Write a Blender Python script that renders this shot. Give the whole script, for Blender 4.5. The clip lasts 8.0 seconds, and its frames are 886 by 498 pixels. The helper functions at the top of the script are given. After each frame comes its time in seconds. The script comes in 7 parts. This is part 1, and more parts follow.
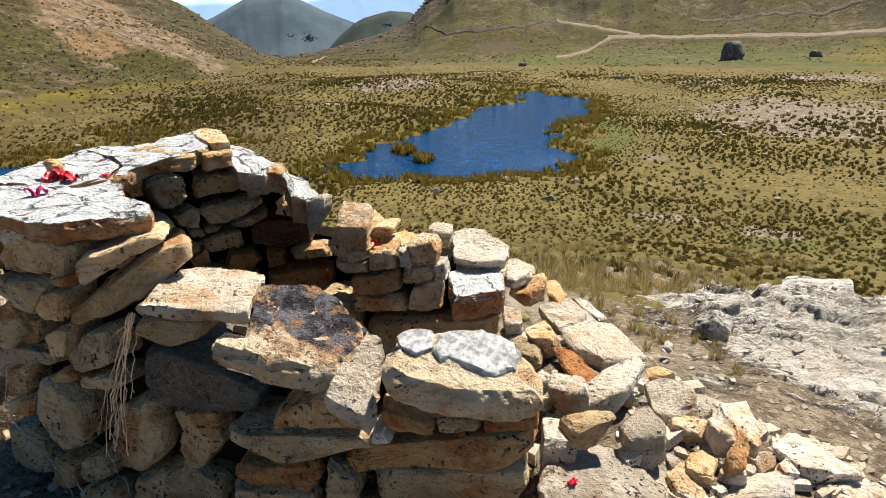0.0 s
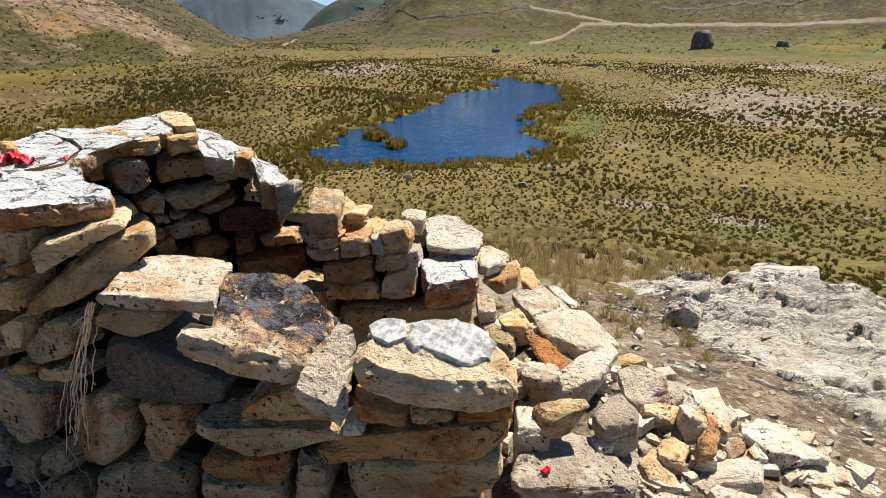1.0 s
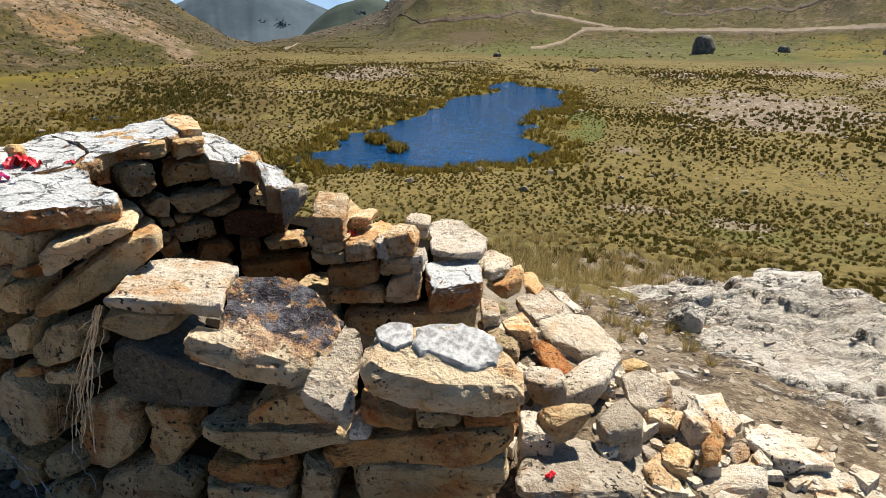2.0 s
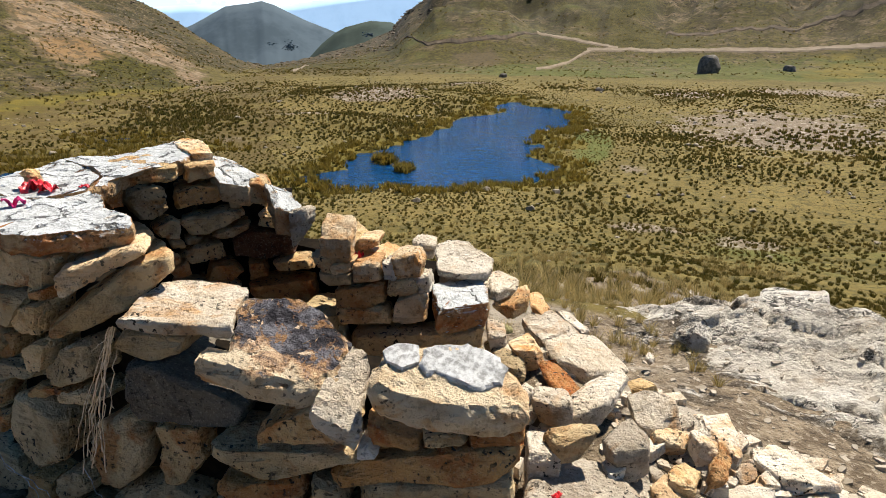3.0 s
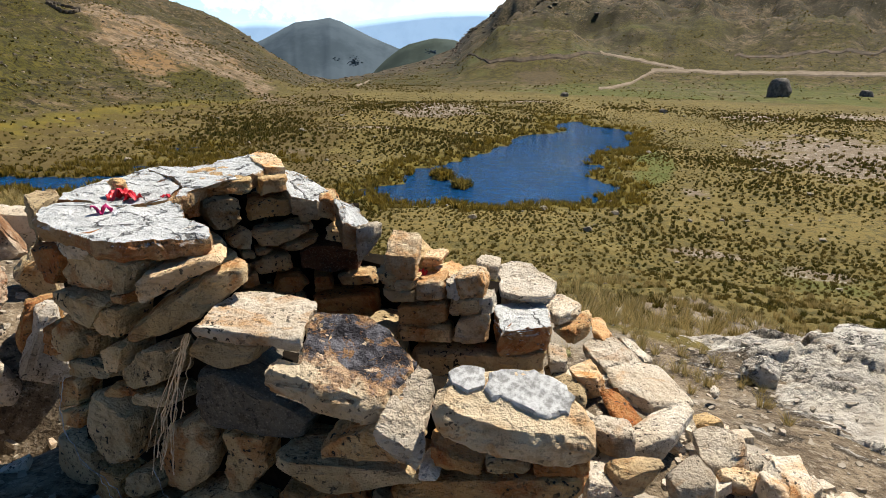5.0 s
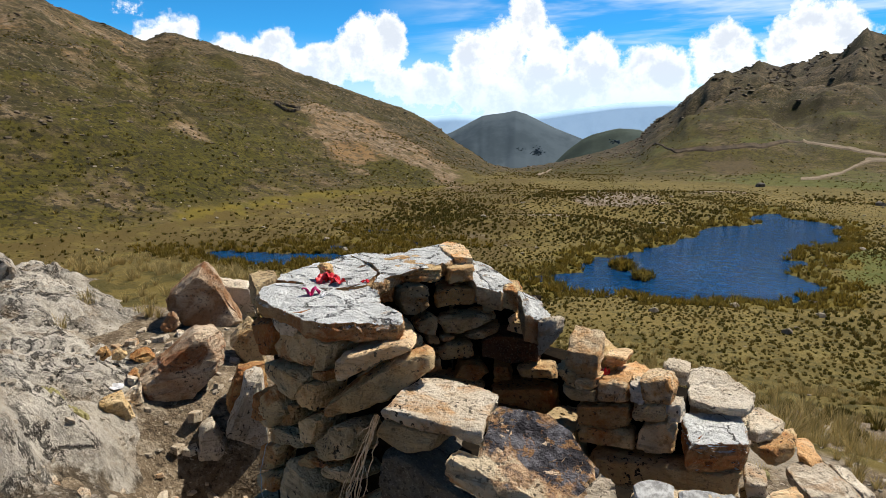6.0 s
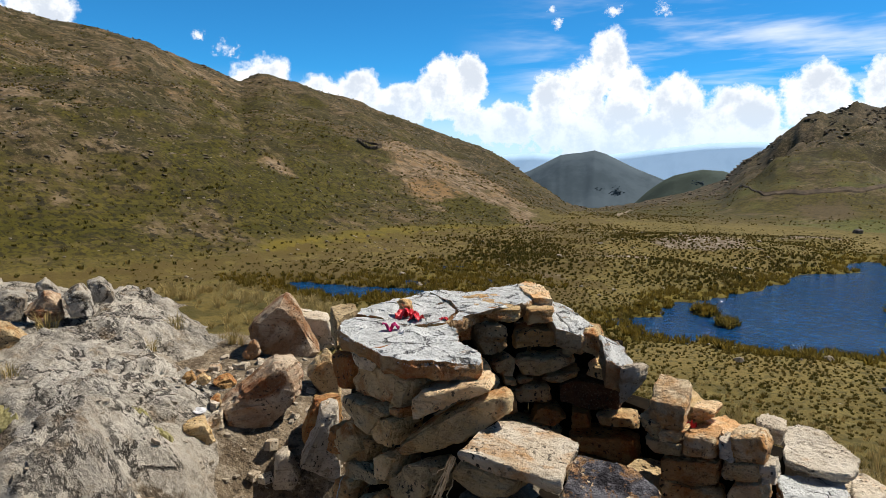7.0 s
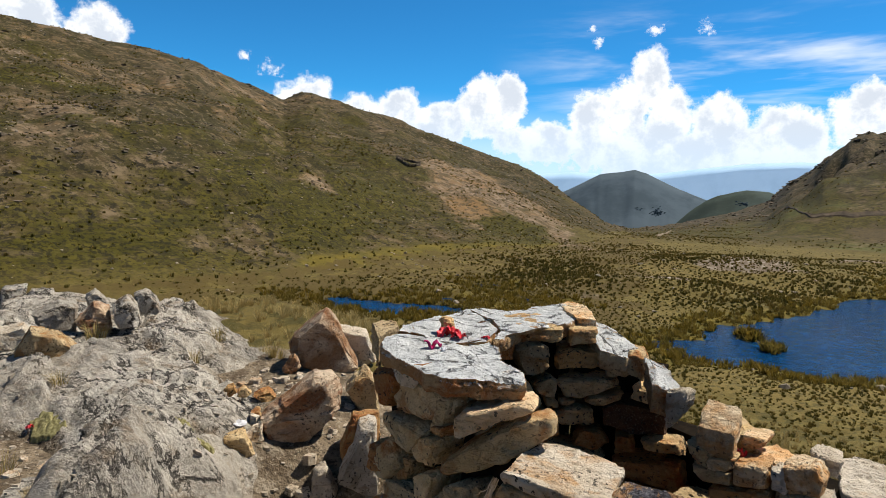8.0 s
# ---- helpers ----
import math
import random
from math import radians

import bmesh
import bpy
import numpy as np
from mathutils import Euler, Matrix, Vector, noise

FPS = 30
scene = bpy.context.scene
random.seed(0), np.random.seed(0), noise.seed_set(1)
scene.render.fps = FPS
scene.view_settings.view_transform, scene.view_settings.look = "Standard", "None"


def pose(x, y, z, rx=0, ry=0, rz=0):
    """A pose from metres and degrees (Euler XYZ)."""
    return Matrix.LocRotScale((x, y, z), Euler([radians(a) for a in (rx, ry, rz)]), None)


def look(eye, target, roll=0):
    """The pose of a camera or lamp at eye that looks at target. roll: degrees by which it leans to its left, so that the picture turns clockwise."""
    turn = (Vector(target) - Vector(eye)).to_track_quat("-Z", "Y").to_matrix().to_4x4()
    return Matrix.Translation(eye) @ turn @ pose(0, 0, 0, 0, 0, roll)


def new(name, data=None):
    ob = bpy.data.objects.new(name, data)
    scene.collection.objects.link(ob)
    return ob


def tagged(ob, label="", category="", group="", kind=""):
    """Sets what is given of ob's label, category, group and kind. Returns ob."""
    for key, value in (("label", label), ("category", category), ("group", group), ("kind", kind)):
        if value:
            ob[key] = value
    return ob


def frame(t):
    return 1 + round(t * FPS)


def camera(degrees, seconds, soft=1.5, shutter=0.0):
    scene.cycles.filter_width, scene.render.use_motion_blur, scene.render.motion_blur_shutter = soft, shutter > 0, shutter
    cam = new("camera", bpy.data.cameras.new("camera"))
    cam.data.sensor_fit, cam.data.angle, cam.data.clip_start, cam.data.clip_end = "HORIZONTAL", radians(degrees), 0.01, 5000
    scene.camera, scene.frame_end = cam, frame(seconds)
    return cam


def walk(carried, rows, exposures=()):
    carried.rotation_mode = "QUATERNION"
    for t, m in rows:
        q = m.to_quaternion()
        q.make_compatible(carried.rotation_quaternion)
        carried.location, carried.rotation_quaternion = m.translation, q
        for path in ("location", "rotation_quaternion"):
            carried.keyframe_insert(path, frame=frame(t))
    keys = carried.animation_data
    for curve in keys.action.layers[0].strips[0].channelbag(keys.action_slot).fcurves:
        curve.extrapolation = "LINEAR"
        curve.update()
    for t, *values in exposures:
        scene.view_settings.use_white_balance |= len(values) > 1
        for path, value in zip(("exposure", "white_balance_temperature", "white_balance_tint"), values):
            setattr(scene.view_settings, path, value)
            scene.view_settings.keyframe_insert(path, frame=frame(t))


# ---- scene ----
cam = camera(68.0, 8.0, soft=0.6)
PATH = [
    (0, (-0.02, -0.149, 1.627), (-0.019, 1.731, 0.945), 0.2),
    (0.5, (-0.007, -0.119, 1.62), (0.096, 1.749, 0.911), 0.8),
    (1, (-0.022, -0.112, 1.617), (0.063, 1.752, 0.897), 1.2),
    (2.5, (-0.038, -0.124, 1.628), (0.045, 1.754, 0.944), 1.4),
    (3, (-0.036, -0.142, 1.637), (0.025, 1.747, 0.983), 1.0),
    (3.5, (-0.039, -0.152, 1.633), (-0.01, 1.729, 0.954), 0.9),
    (4, (-0.017, -0.141, 1.632), (0.156, 1.731, 0.951), 1.5),
    (4.5, (-0.025, -0.12, 1.63), (0.254, 1.745, 0.965), 2.6),
    (5, (-0.079, -0.138, 1.651), (-0.183, 1.763, 1.04), 1.8),
    (5.2, (-0.092, -0.147, 1.665), (-0.395, 1.749, 1.105), 1.2),
    (6.3, (-0.114, -0.166, 1.687), (-0.828, 1.674, 1.362), 1.1),
    (6.5, (-0.12, -0.161, 1.686), (-0.899, 1.655, 1.382), 1.2),
    (7, (-0.135, -0.164, 1.69), (-0.992, 1.624, 1.426), 1.7),
    (7.5, (-0.148, -0.163, 1.692), (-1.088, 1.588, 1.47), 2.0),
    (8, (-0.16, -0.168, 1.688), (-1.121, 1.572, 1.474), 2.2),
]
EXPOSURES = ((0, 0.87), (2.5, 0.77), (4.5, 0.79), (5.0, 0.62), (5.2, 0.55), (6.3, 0.27), (8.0, 0.23))
walk(cam, [(t, look(eye, target, roll)) for t, eye, target, roll in PATH], EXPOSURES)

# ------------------------------------------------------------------ light
SUN_AZIMUTH, SUN_HEIGHT = 38.0, 56.0      # degrees clockwise from +y, and above the horizon
sun_way = Vector((math.sin(radians(SUN_AZIMUTH)) * math.cos(radians(SUN_HEIGHT)),
                  math.cos(radians(SUN_AZIMUTH)) * math.cos(radians(SUN_HEIGHT)),
                  math.sin(radians(SUN_HEIGHT))))
sun = new("sun", bpy.data.lights.new("sun", "SUN"))
sun.data.energy, sun.data.angle, sun.data.color = 5.0, radians(0.55), (1.0, 0.935, 0.83)
sun.matrix_world = look(sun_way * 60, (0, 0, 0))


class Nodes:
    """Short spelling for a node tree."""

    def __init__(self, tree):
        self.tree = tree
        tree.nodes.clear()

    def add(self, kind):
        return self.tree.nodes.new(kind)

    def link(self, a, b):
        self.tree.links.new(a, b)

    def put(self, socket, value):
        if isinstance(value, bpy.types.NodeSocket):
            self.tree.links.new(value, socket)
        else:
            socket.default_value = value

    def math(self, op, a, b=0.0, c=0.0, clamp=False):
        node = self.add("ShaderNodeMath")
        node.operation, node.use_clamp = op, clamp
        for socket, value in zip(node.inputs, (a, b, c)):
            self.put(socket, value)
        return node.outputs[0]

    def step(self, value, low, high, out_low=0.0, out_high=1.0):
        node = self.add("ShaderNodeMapRange")
        node.interpolation_type = "SMOOTHSTEP"
        for socket, v in zip(node.inputs, (value, low, high, out_low, out_high)):
            self.put(socket, v)
        return node.outputs[0]

    def mix(self, factor, a, b):
        node = self.add("ShaderNodeMix")
        node.data_type, node.clamp_factor = "RGBA", True
        self.put(node.inputs["Factor"], factor)
        self.put(node.inputs[6], (*a, 1) if isinstance(a, tuple) else a)
        self.put(node.inputs[7], (*b, 1) if isinstance(b, tuple) else b)
        return node.outputs[2]

    def noise(self, vector, scale, detail=4.0, rough=0.55, warp=0.0):
        node = self.add("ShaderNodeTexNoise")
        self.put(node.inputs["Vector"], vector)
        node.inputs["Scale"].default_value, node.inputs["Detail"].default_value = scale, detail
        node.inputs["Roughness"].default_value, node.inputs["Distortion"].default_value = rough, warp
        return node.outputs["Fac"]

    def vec(self, x, y, z):
        node = self.add("ShaderNodeCombineXYZ")
        for socket, value in zip(node.inputs, (x, y, z)):
            self.put(socket, value)
        return node.outputs[0]

    def vmath(self, op, a, b):
        node = self.add("ShaderNodeVectorMath")
        node.operation = op
        self.put(node.inputs[0], a)
        self.put(node.inputs[1], b)
        return node.outputs[0]


def make_world():
    world = bpy.data.worlds.new("sky")
    scene.world = world
    world.use_nodes = True
    n = Nodes(world.node_tree)
    sky = n.add("ShaderNodeTexSky")
    sky.sky_type, sky.sun_disc = "NISHITA", False
    sky.sun_elevation, sky.sun_rotation = radians(SUN_HEIGHT), radians(SUN_AZIMUTH)
    sky.altitude, sky.air_density, sky.dust_density, sky.ozone_density = 4200.0, 1.0, 0.6, 1.4
    way = n.add("ShaderNodeTexCoord").outputs["Generated"]
    axis = n.add("ShaderNodeSeparateXYZ")
    n.link(way, axis.inputs[0])
    az = n.math("MULTIPLY", n.math("ARCTAN2", axis.outputs[0], axis.outputs[1]), 57.2958)
    el = n.math("MULTIPLY", n.math("ARCSINE", axis.outputs[2]), 57.2958)
    flat = n.vec(az, el, 0.0)
    # cumulus heads: azimuth, height, half width, half height (degrees)
    heads = ((-41.0, 6.2, 2.9, 2.6), (-36.6, 5.4, 2.8, 2.2), (-33.2, 5.6, 2.6, 2.8), (-30.0, 4.8, 2.8, 2.2), (-26.2, 6.2, 2.6, 3.2),
             (-23.8, 6.8, 1.9, 3.0), (-28.6, 5.0, 2.4, 2.4), (-12.3, 9.0, 1.8, 3.2), (-13.9, 6.6, 2.4, 3.2), (-16.8, 5.6, 2.4, 3.1),
             (-10.6, 5.6, 2.6, 3.1), (-6.8, 5.4, 3.0, 3.0), (-20.6, 3.6, 5.5, 2.2), (-1.8, 4.6, 4.0, 2.8), (3.2, 5.6, 3.2, 3.4),
             (-56.8, 9.9, 2.8, 2.8), (-61.2, 10.6, 3.4, 2.6), (-9.0, 2.8, 15.0, 3.0), (9.5, 6.4, 5.0, 4.2))
    heads = tuple((a, e - 0.35, w * 0.90, h * 0.88) for a, e, w, h in heads)
    wisps = ((-16.6, 11.8, .8, 1.0), (-17.1, 12.7, .55, .6), (-12.1, 12.4, 1.4, .6), (-8.1, 12.4, 1.1, .9), (-43.8, 8.4, 1.8, 0.9), (-46.0, 9.2, .9, .6))
    puff = n.noise(flat, 0.42, 6.0, 0.6)
    fine = n.noise(flat, 1.5, 5.0, 0.65)
    edge = n.math("ADD", n.math("MULTIPLY", n.math("SUBTRACT", puff, 0.5), 1.25), n.math("MULTIPLY", n.math("SUBTRACT", fine, 0.5), 0.45))

    def mass(blobs, rise=0.0):
        total = None
        for a, e, w, h in blobs:
            d = n.math("SQRT", n.math("ADD", n.math("POWER", n.math("DIVIDE", n.math("SUBTRACT", az, a), w), 2.0),
                                      n.math("POWER", n.math("DIVIDE", n.math("SUBTRACT", el, e + rise), h), 2.0)))
            d = n.math("SUBTRACT", 1.0, d)
            total = d if total is None else n.math("SMOOTH_MAX", total, d, 0.12)
        return total
    body = mass(heads)
    # the rest of the sky: unseen broken cloud bank, added to brighten shaded faces
    bank = n.math("SUBTRACT", n.noise(n.vec(n.math("MULTIPLY", az, 0.05), n.math("MULTIPLY", el, 0.13), 3.0), 1.0, 5.0, 0.6), n.step(el, 3.0, 38.0, 0.47, 0.74))
    outside = n.math("MULTIPLY", n.math("MAXIMUM", n.step(az, -66.0, -72.0), n.step(az, 16.0, 22.0)), 1.0)
    bank = n.math("ADD", n.math("MULTIPLY", bank, 3.0), n.math("MULTIPLY", n.math("SUBTRACT", 1.0, outside), -3.0))
    dense = n.math("ADD", n.math("MAXIMUM", body, bank), edge)
    cover = n.step(dense, -0.05, 0.28)
    torn = n.math("ADD", mass(wisps), n.math("MULTIPLY", n.math("SUBTRACT", n.noise(flat, 1.1, 6.0, 0.7), 0.56), 4.2))
    cover = n.math("MAXIMUM", cover, n.step(torn, 0.1, 1.1, 0.0, 0.9))
    # thin high veil
    veil = n.noise(n.vec(n.math("MULTIPLY", az, 0.045), n.math("MULTIPLY", n.math("ADD", el, n.math("MULTIPLY", az, -0.05)), 0.34), 7.0), 1.0, 5.0, 0.6, 0.3)
    veil = n.math("MULTIPLY", n.step(veil, 0.45, 0.75), n.math("MULTIPLY", n.step(el, 16.0, 9.0), n.step(az, -26.0, -12.0)))
    low = n.step(el, 7.5, -0.5, 0.0, 0.82)
    cover = n.math("MAXIMUM", cover, n.math("MAXIMUM", n.math("MULTIPLY", veil, 0.75), low))
    # thick hearts of the clouds are greyer
    heart = n.noise(n.vmath("ADD", flat, (3.1, -0.9, 4.0)), 0.34, 6.0, 0.6)
    grey = n.math("MULTIPLY", n.step(heart, 0.39, 0.57), n.step(dense, 0.08, 0.52))
    white = n.mix(n.math("MULTIPLY", grey, 0.66), (27.0, 27.3, 27.5), (12.8, 14.9, 18.2))
    white = n.mix(low, white, (16.5, 21.0, 26.0))
    deep = n.mix(1.0, (0, 0, 0), sky.outputs[0])
    shade = n.add("ShaderNodeMix")
    shade.data_type, shade.blend_type = "RGBA", "MULTIPLY"
    shade.inputs["Factor"].default_value = 1.0
    n.put(shade.inputs[6], deep)
    n.put(shade.inputs[7], n.mix(n.step(el, 18.0, 45.0), (0.55, 2.45, 3.45), (0.30, 0.56, 0.72)))
    back = n.add("ShaderNodeBackground")
    n.put(back.inputs["Color"], n.mix(cover, shade.outputs[2], white))
    back.inputs["Strength"].default_value = 0.036
    n.link(back.outputs[0], n.add("ShaderNodeOutputWorld").inputs["Surface"])


make_world()

# ------------------------------------------------------------------ materials
def principled(n, colour, rough, normal=None, metal=0.0, gloss=0.5):
    shader = n.add("ShaderNodeBsdfPrincipled")
    n.put(shader.inputs["Base Color"], (*colour, 1) if isinstance(colour, tuple) else colour)
    n.put(shader.inputs["Roughness"], rough)
    n.put(shader.inputs["Metallic"], metal)
    n.put(shader.inputs["Specular IOR Level"], gloss)
    if normal is not None:
        n.put(shader.inputs["Normal"], normal)
    n.link(shader.outputs[0], n.add("ShaderNodeOutputMaterial").inputs["Surface"])
    return shader


def material(name):
    mat = bpy.data.materials.new(name)
    mat.use_nodes = True
    return mat, Nodes(mat.node_tree)


def bump(n, height, distance, strength=1.0):
    node = n.add("ShaderNodeBump")
    node.inputs["Strength"].default_value, node.inputs["Distance"].default_value = strength, distance
    n.put(node.inputs["Height"], height)
    return node.outputs[0]


def attribute(n, name):
    node = n.add("ShaderNodeAttribute")
    node.attribute_name = name
    return node.outputs["Fac"]


def place(n):
    """World position, as the meshes of the ground stand at the origin."""
    return n.add("ShaderNodeNewGeometry").outputs["Position"]


def ground_material():
    mat, n = material("puna_grassland")
    p = place(n)
    broad = n.noise(p, 0.045, 5.0, 0.6)
    mid = n.noise(p, 0.5, 5.0, 0.6)
    fine = n.noise(p, 6.0, 4.0, 0.65)
    grain = n.noise(p, 55.0, 3.0, 0.6)
    clump = n.noise(p, 1.9, 5.0, 0.65)
    green = n.mix(n.step(broad, 0.40, 0.62), (0.124, 0.093, 0.025), (0.184, 0.135, 0.042))
    green = n.mix(n.step(mid, 0.42, 0.70), green, (0.185, 0.143, 0.045))
    green = n.mix(n.math("MULTIPLY", n.step(clump, 0.50, 0.60), 0.65), green, (0.045, 0.042, 0.012))
    green = n.mix(n.math("MULTIPLY", n.step(fine, 0.5, 0.66), 0.55), green, (0.045, 0.044, 0.014))
    # soil and scree
    grit = n.noise(p, 26.0, 4.0, 0.68)
    soil = n.mix(n.step(fine, 0.38, 0.64), (0.120, 0.088, 0.056), (0.245, 0.190, 0.128))
    soil = n.mix(n.math("MULTIPLY", n.step(grit, 0.56, 0.61), 0.6), soil, (0.36, 0.305, 0.23))
    soil = n.mix(n.math("MULTIPLY", n.step(grit, 0.44, 0.38), 0.8), soil, (0.050, 0.038, 0.026))
    soil = n.mix(n.math("MULTIPLY", n.step(grain, 0.56, 0.66), 0.7), soil, (0.085, 0.066, 0.046))
    stone = n.mix(n.step(mid, 0.4, 0.65), (0.28, 0.235, 0.175), (0.42, 0.375, 0.31))
    soil = n.mix(n.math("MULTIPLY", n.step(n.noise(p, 1.4, 5.0, 0.6), 0.54, 0.62), 0.8), soil, stone)
    patch = n.math("ADD", attribute(n, "bare"), n.math("MULTIPLY", n.math("SUBTRACT", n.noise(p, 0.22, 6.0, 0.62), 0.5), 1.5))
    colour = n.mix(n.step(patch, 0.42, 0.62), green, soil)
    # short green sward
    lawn = n.math("ADD", attribute(n, "lawn"), n.math("MULTIPLY", n.math("SUBTRACT", n.noise(p, 0.09, 5.0, 0.65), 0.5), 0.9))
    sward = n.mix(n.step(mid, 0.40, 0.62), (0.070, 0.086, 0.016), (0.105, 0.108, 0.026))
    colour = n.mix(n.math("MULTIPLY", n.step(lawn, 0.40, 0.62), 0.9), colour, sward)
    # brown-olive heath of the upper slopes
    heath = n.math("ADD", attribute(n, "heath"), n.math("MULTIPLY", n.math("SUBTRACT", n.noise(p, 0.035, 7.0, 0.72), 0.5), 2.4))
    fleck = n.noise(p, 1.1, 6.0, 0.72)
    dark = n.mix(n.step(fine, 0.4, 0.66), (0.052, 0.043, 0.015), (0.022, 0.019, 0.008))
    dark = n.mix(n.step(n.noise(p, 0.16, 7.0, 0.74), 0.50, 0.60), dark, (0.118, 0.082, 0.042))
    dark = n.mix(n.math("MULTIPLY", n.step(fleck, 0.52, 0.57), 0.85), dark, (0.016, 0.013, 0.007))
    dark = n.mix(n.math("MULTIPLY", n.step(n.noise(p, 0.8, 6.0, 0.75), 0.56, 0.61), 0.85), dark, (0.20, 0.150, 0.095))
    turf = n.mix(n.step(mid, 0.40, 0.66), (0.052, 0.046, 0.006), (0.086, 0.070, 0.011))
    turf = n.mix(n.math("MULTIPLY", n.step(n.noise(p, 1.7, 4.0, 0.62), 0.505, 0.55), 0.9), turf, (0.020, 0.018, 0.006))
    steps = n.noise(n.vmath("MULTIPLY", p, (0.10, 0.10, 1.9)), 1.0, 6.0, 0.72, 0.3)
    turf = n.mix(n.math("MULTIPLY", n.step(steps, 0.53, 0.60), 0.38), turf, (0.024, 0.021, 0.007))
    turf = n.mix(n.math("MULTIPLY", n.step(steps, 0.46, 0.40), 0.22), turf, (0.130, 0.104, 0.034))
    slope = attribute(n, "slope")
    colour = n.mix(n.math("MULTIPLY", slope, n.step(lawn, 0.62, 0.40, 0.35, 1.0)), colour, turf)
    colour = n.mix(n.math("MULTIPLY", n.step(heath, 0.34, 0.66), 0.86), colour, dark)
    # gullies and bare red-brown earth of the far slope
    gully = n.math("ADD", attribute(n, "gully"), n.math("MULTIPLY", n.math("SUBTRACT", n.noise(p, 0.09, 7.0, 0.74), 0.5), 1.6))
    colour = n.mix(n.math("MULTIPLY", n.step(gully, 0.50, 1.0), 0.56), colour, (0.026, 0.021, 0.011))
    colour = n.mix(n.math("MULTIPLY", n.step(gully, 0.05, -0.35), 0.55), colour, (0.098, 0.068, 0.042))
    # stony ground breaking through the turf in ragged bands, with dark rocks and scrub in it
    band = n.noise(n.vmath("MULTIPLY", p, (0.022, 0.022, 0.075)), 1.0, 7.0, 0.70, 0.4)
    stony = n.math("MULTIPLY", slope, n.step(band, 0.475, 0.565))
    rough = n.noise(p, 0.34, 7.0, 0.76)
    earth = n.mix(n.step(rough, 0.44, 0.58), (0.075, 0.052, 0.024), (0.190, 0.138, 0.085))
    colour = n.mix(n.math("MULTIPLY", stony, n.step(n.noise(p, 0.19, 7.0, 0.75), 0.47, 0.56, 0.15, 0.8)), colour, earth)
    scrub = n.step(n.noise(p, 0.62, 5.0, 0.66), 0.555, 0.60)
    colour = n.mix(n.math("MULTIPLY", n.math("MULTIPLY", scrub, slope), n.step(band, 0.42, 0.56, 0.25, 0.9)), colour, (0.016, 0.014, 0.008))
    # ochre scree on the hill
    ochre = n.mix(n.step(mid, 0.4, 0.65), (0.175, 0.118, 0.066), (0.255, 0.192, 0.132))
    ochre = n.mix(n.math("MULTIPLY", n.step(n.noise(p, 0.07, 4.0, 0.6), 0.48, 0.6), 0.7), ochre, (0.225, 0.130, 0.050))
    scree = n.math("ADD", attribute(n, "scree"), n.math("MULTIPLY", n.math("SUBTRACT", n.noise(p, 0.12, 7.0, 0.72), 0.5), 2.2))
    ochre = n.mix(n.math("MULTIPLY", n.step(n.noise(p, 0.55, 6.0, 0.7), 0.475, 0.54), 0.85), ochre, (0.09, 0.068, 0.036))
    colour = n.mix(n.step(scree, 0.46, 0.78), colour, ochre)
    # wet meadow
    lush = n.mix(n.step(mid, 0.35, 0.65), (0.150, 0.112, 0.018), (0.098, 0.082, 0.018))
    marsh = n.math("ADD", attribute(n, "marsh"), n.math("MULTIPLY", n.math("SUBTRACT", n.noise(p, 0.15, 4.0, 0.6), 0.5), 0.8))
    colour = n.mix(n.step(marsh, 0.42, 0.60), colour, lush)
    peat = n.math("ADD", attribute(n, "peat"), n.math("MULTIPLY", n.math("SUBTRACT", n.noise(p, 0.3, 5.0, 0.65), 0.5), 1.1))
    colour = n.mix(n.math("MULTIPLY", n.step(peat, 0.45, 0.66), 0.85), colour, (0.088, 0.062, 0.020))
    relief = n.math("ADD", n.math("MULTIPLY", fine, 0.6), n.math("ADD", n.math("MULTIPLY", grit, 0.30), n.math("MULTIPLY", grain, 0.15)))
    principled(n, colour, 0.95, bump(n, relief, 0.09, 0.9), gloss=0.15)
    return mat


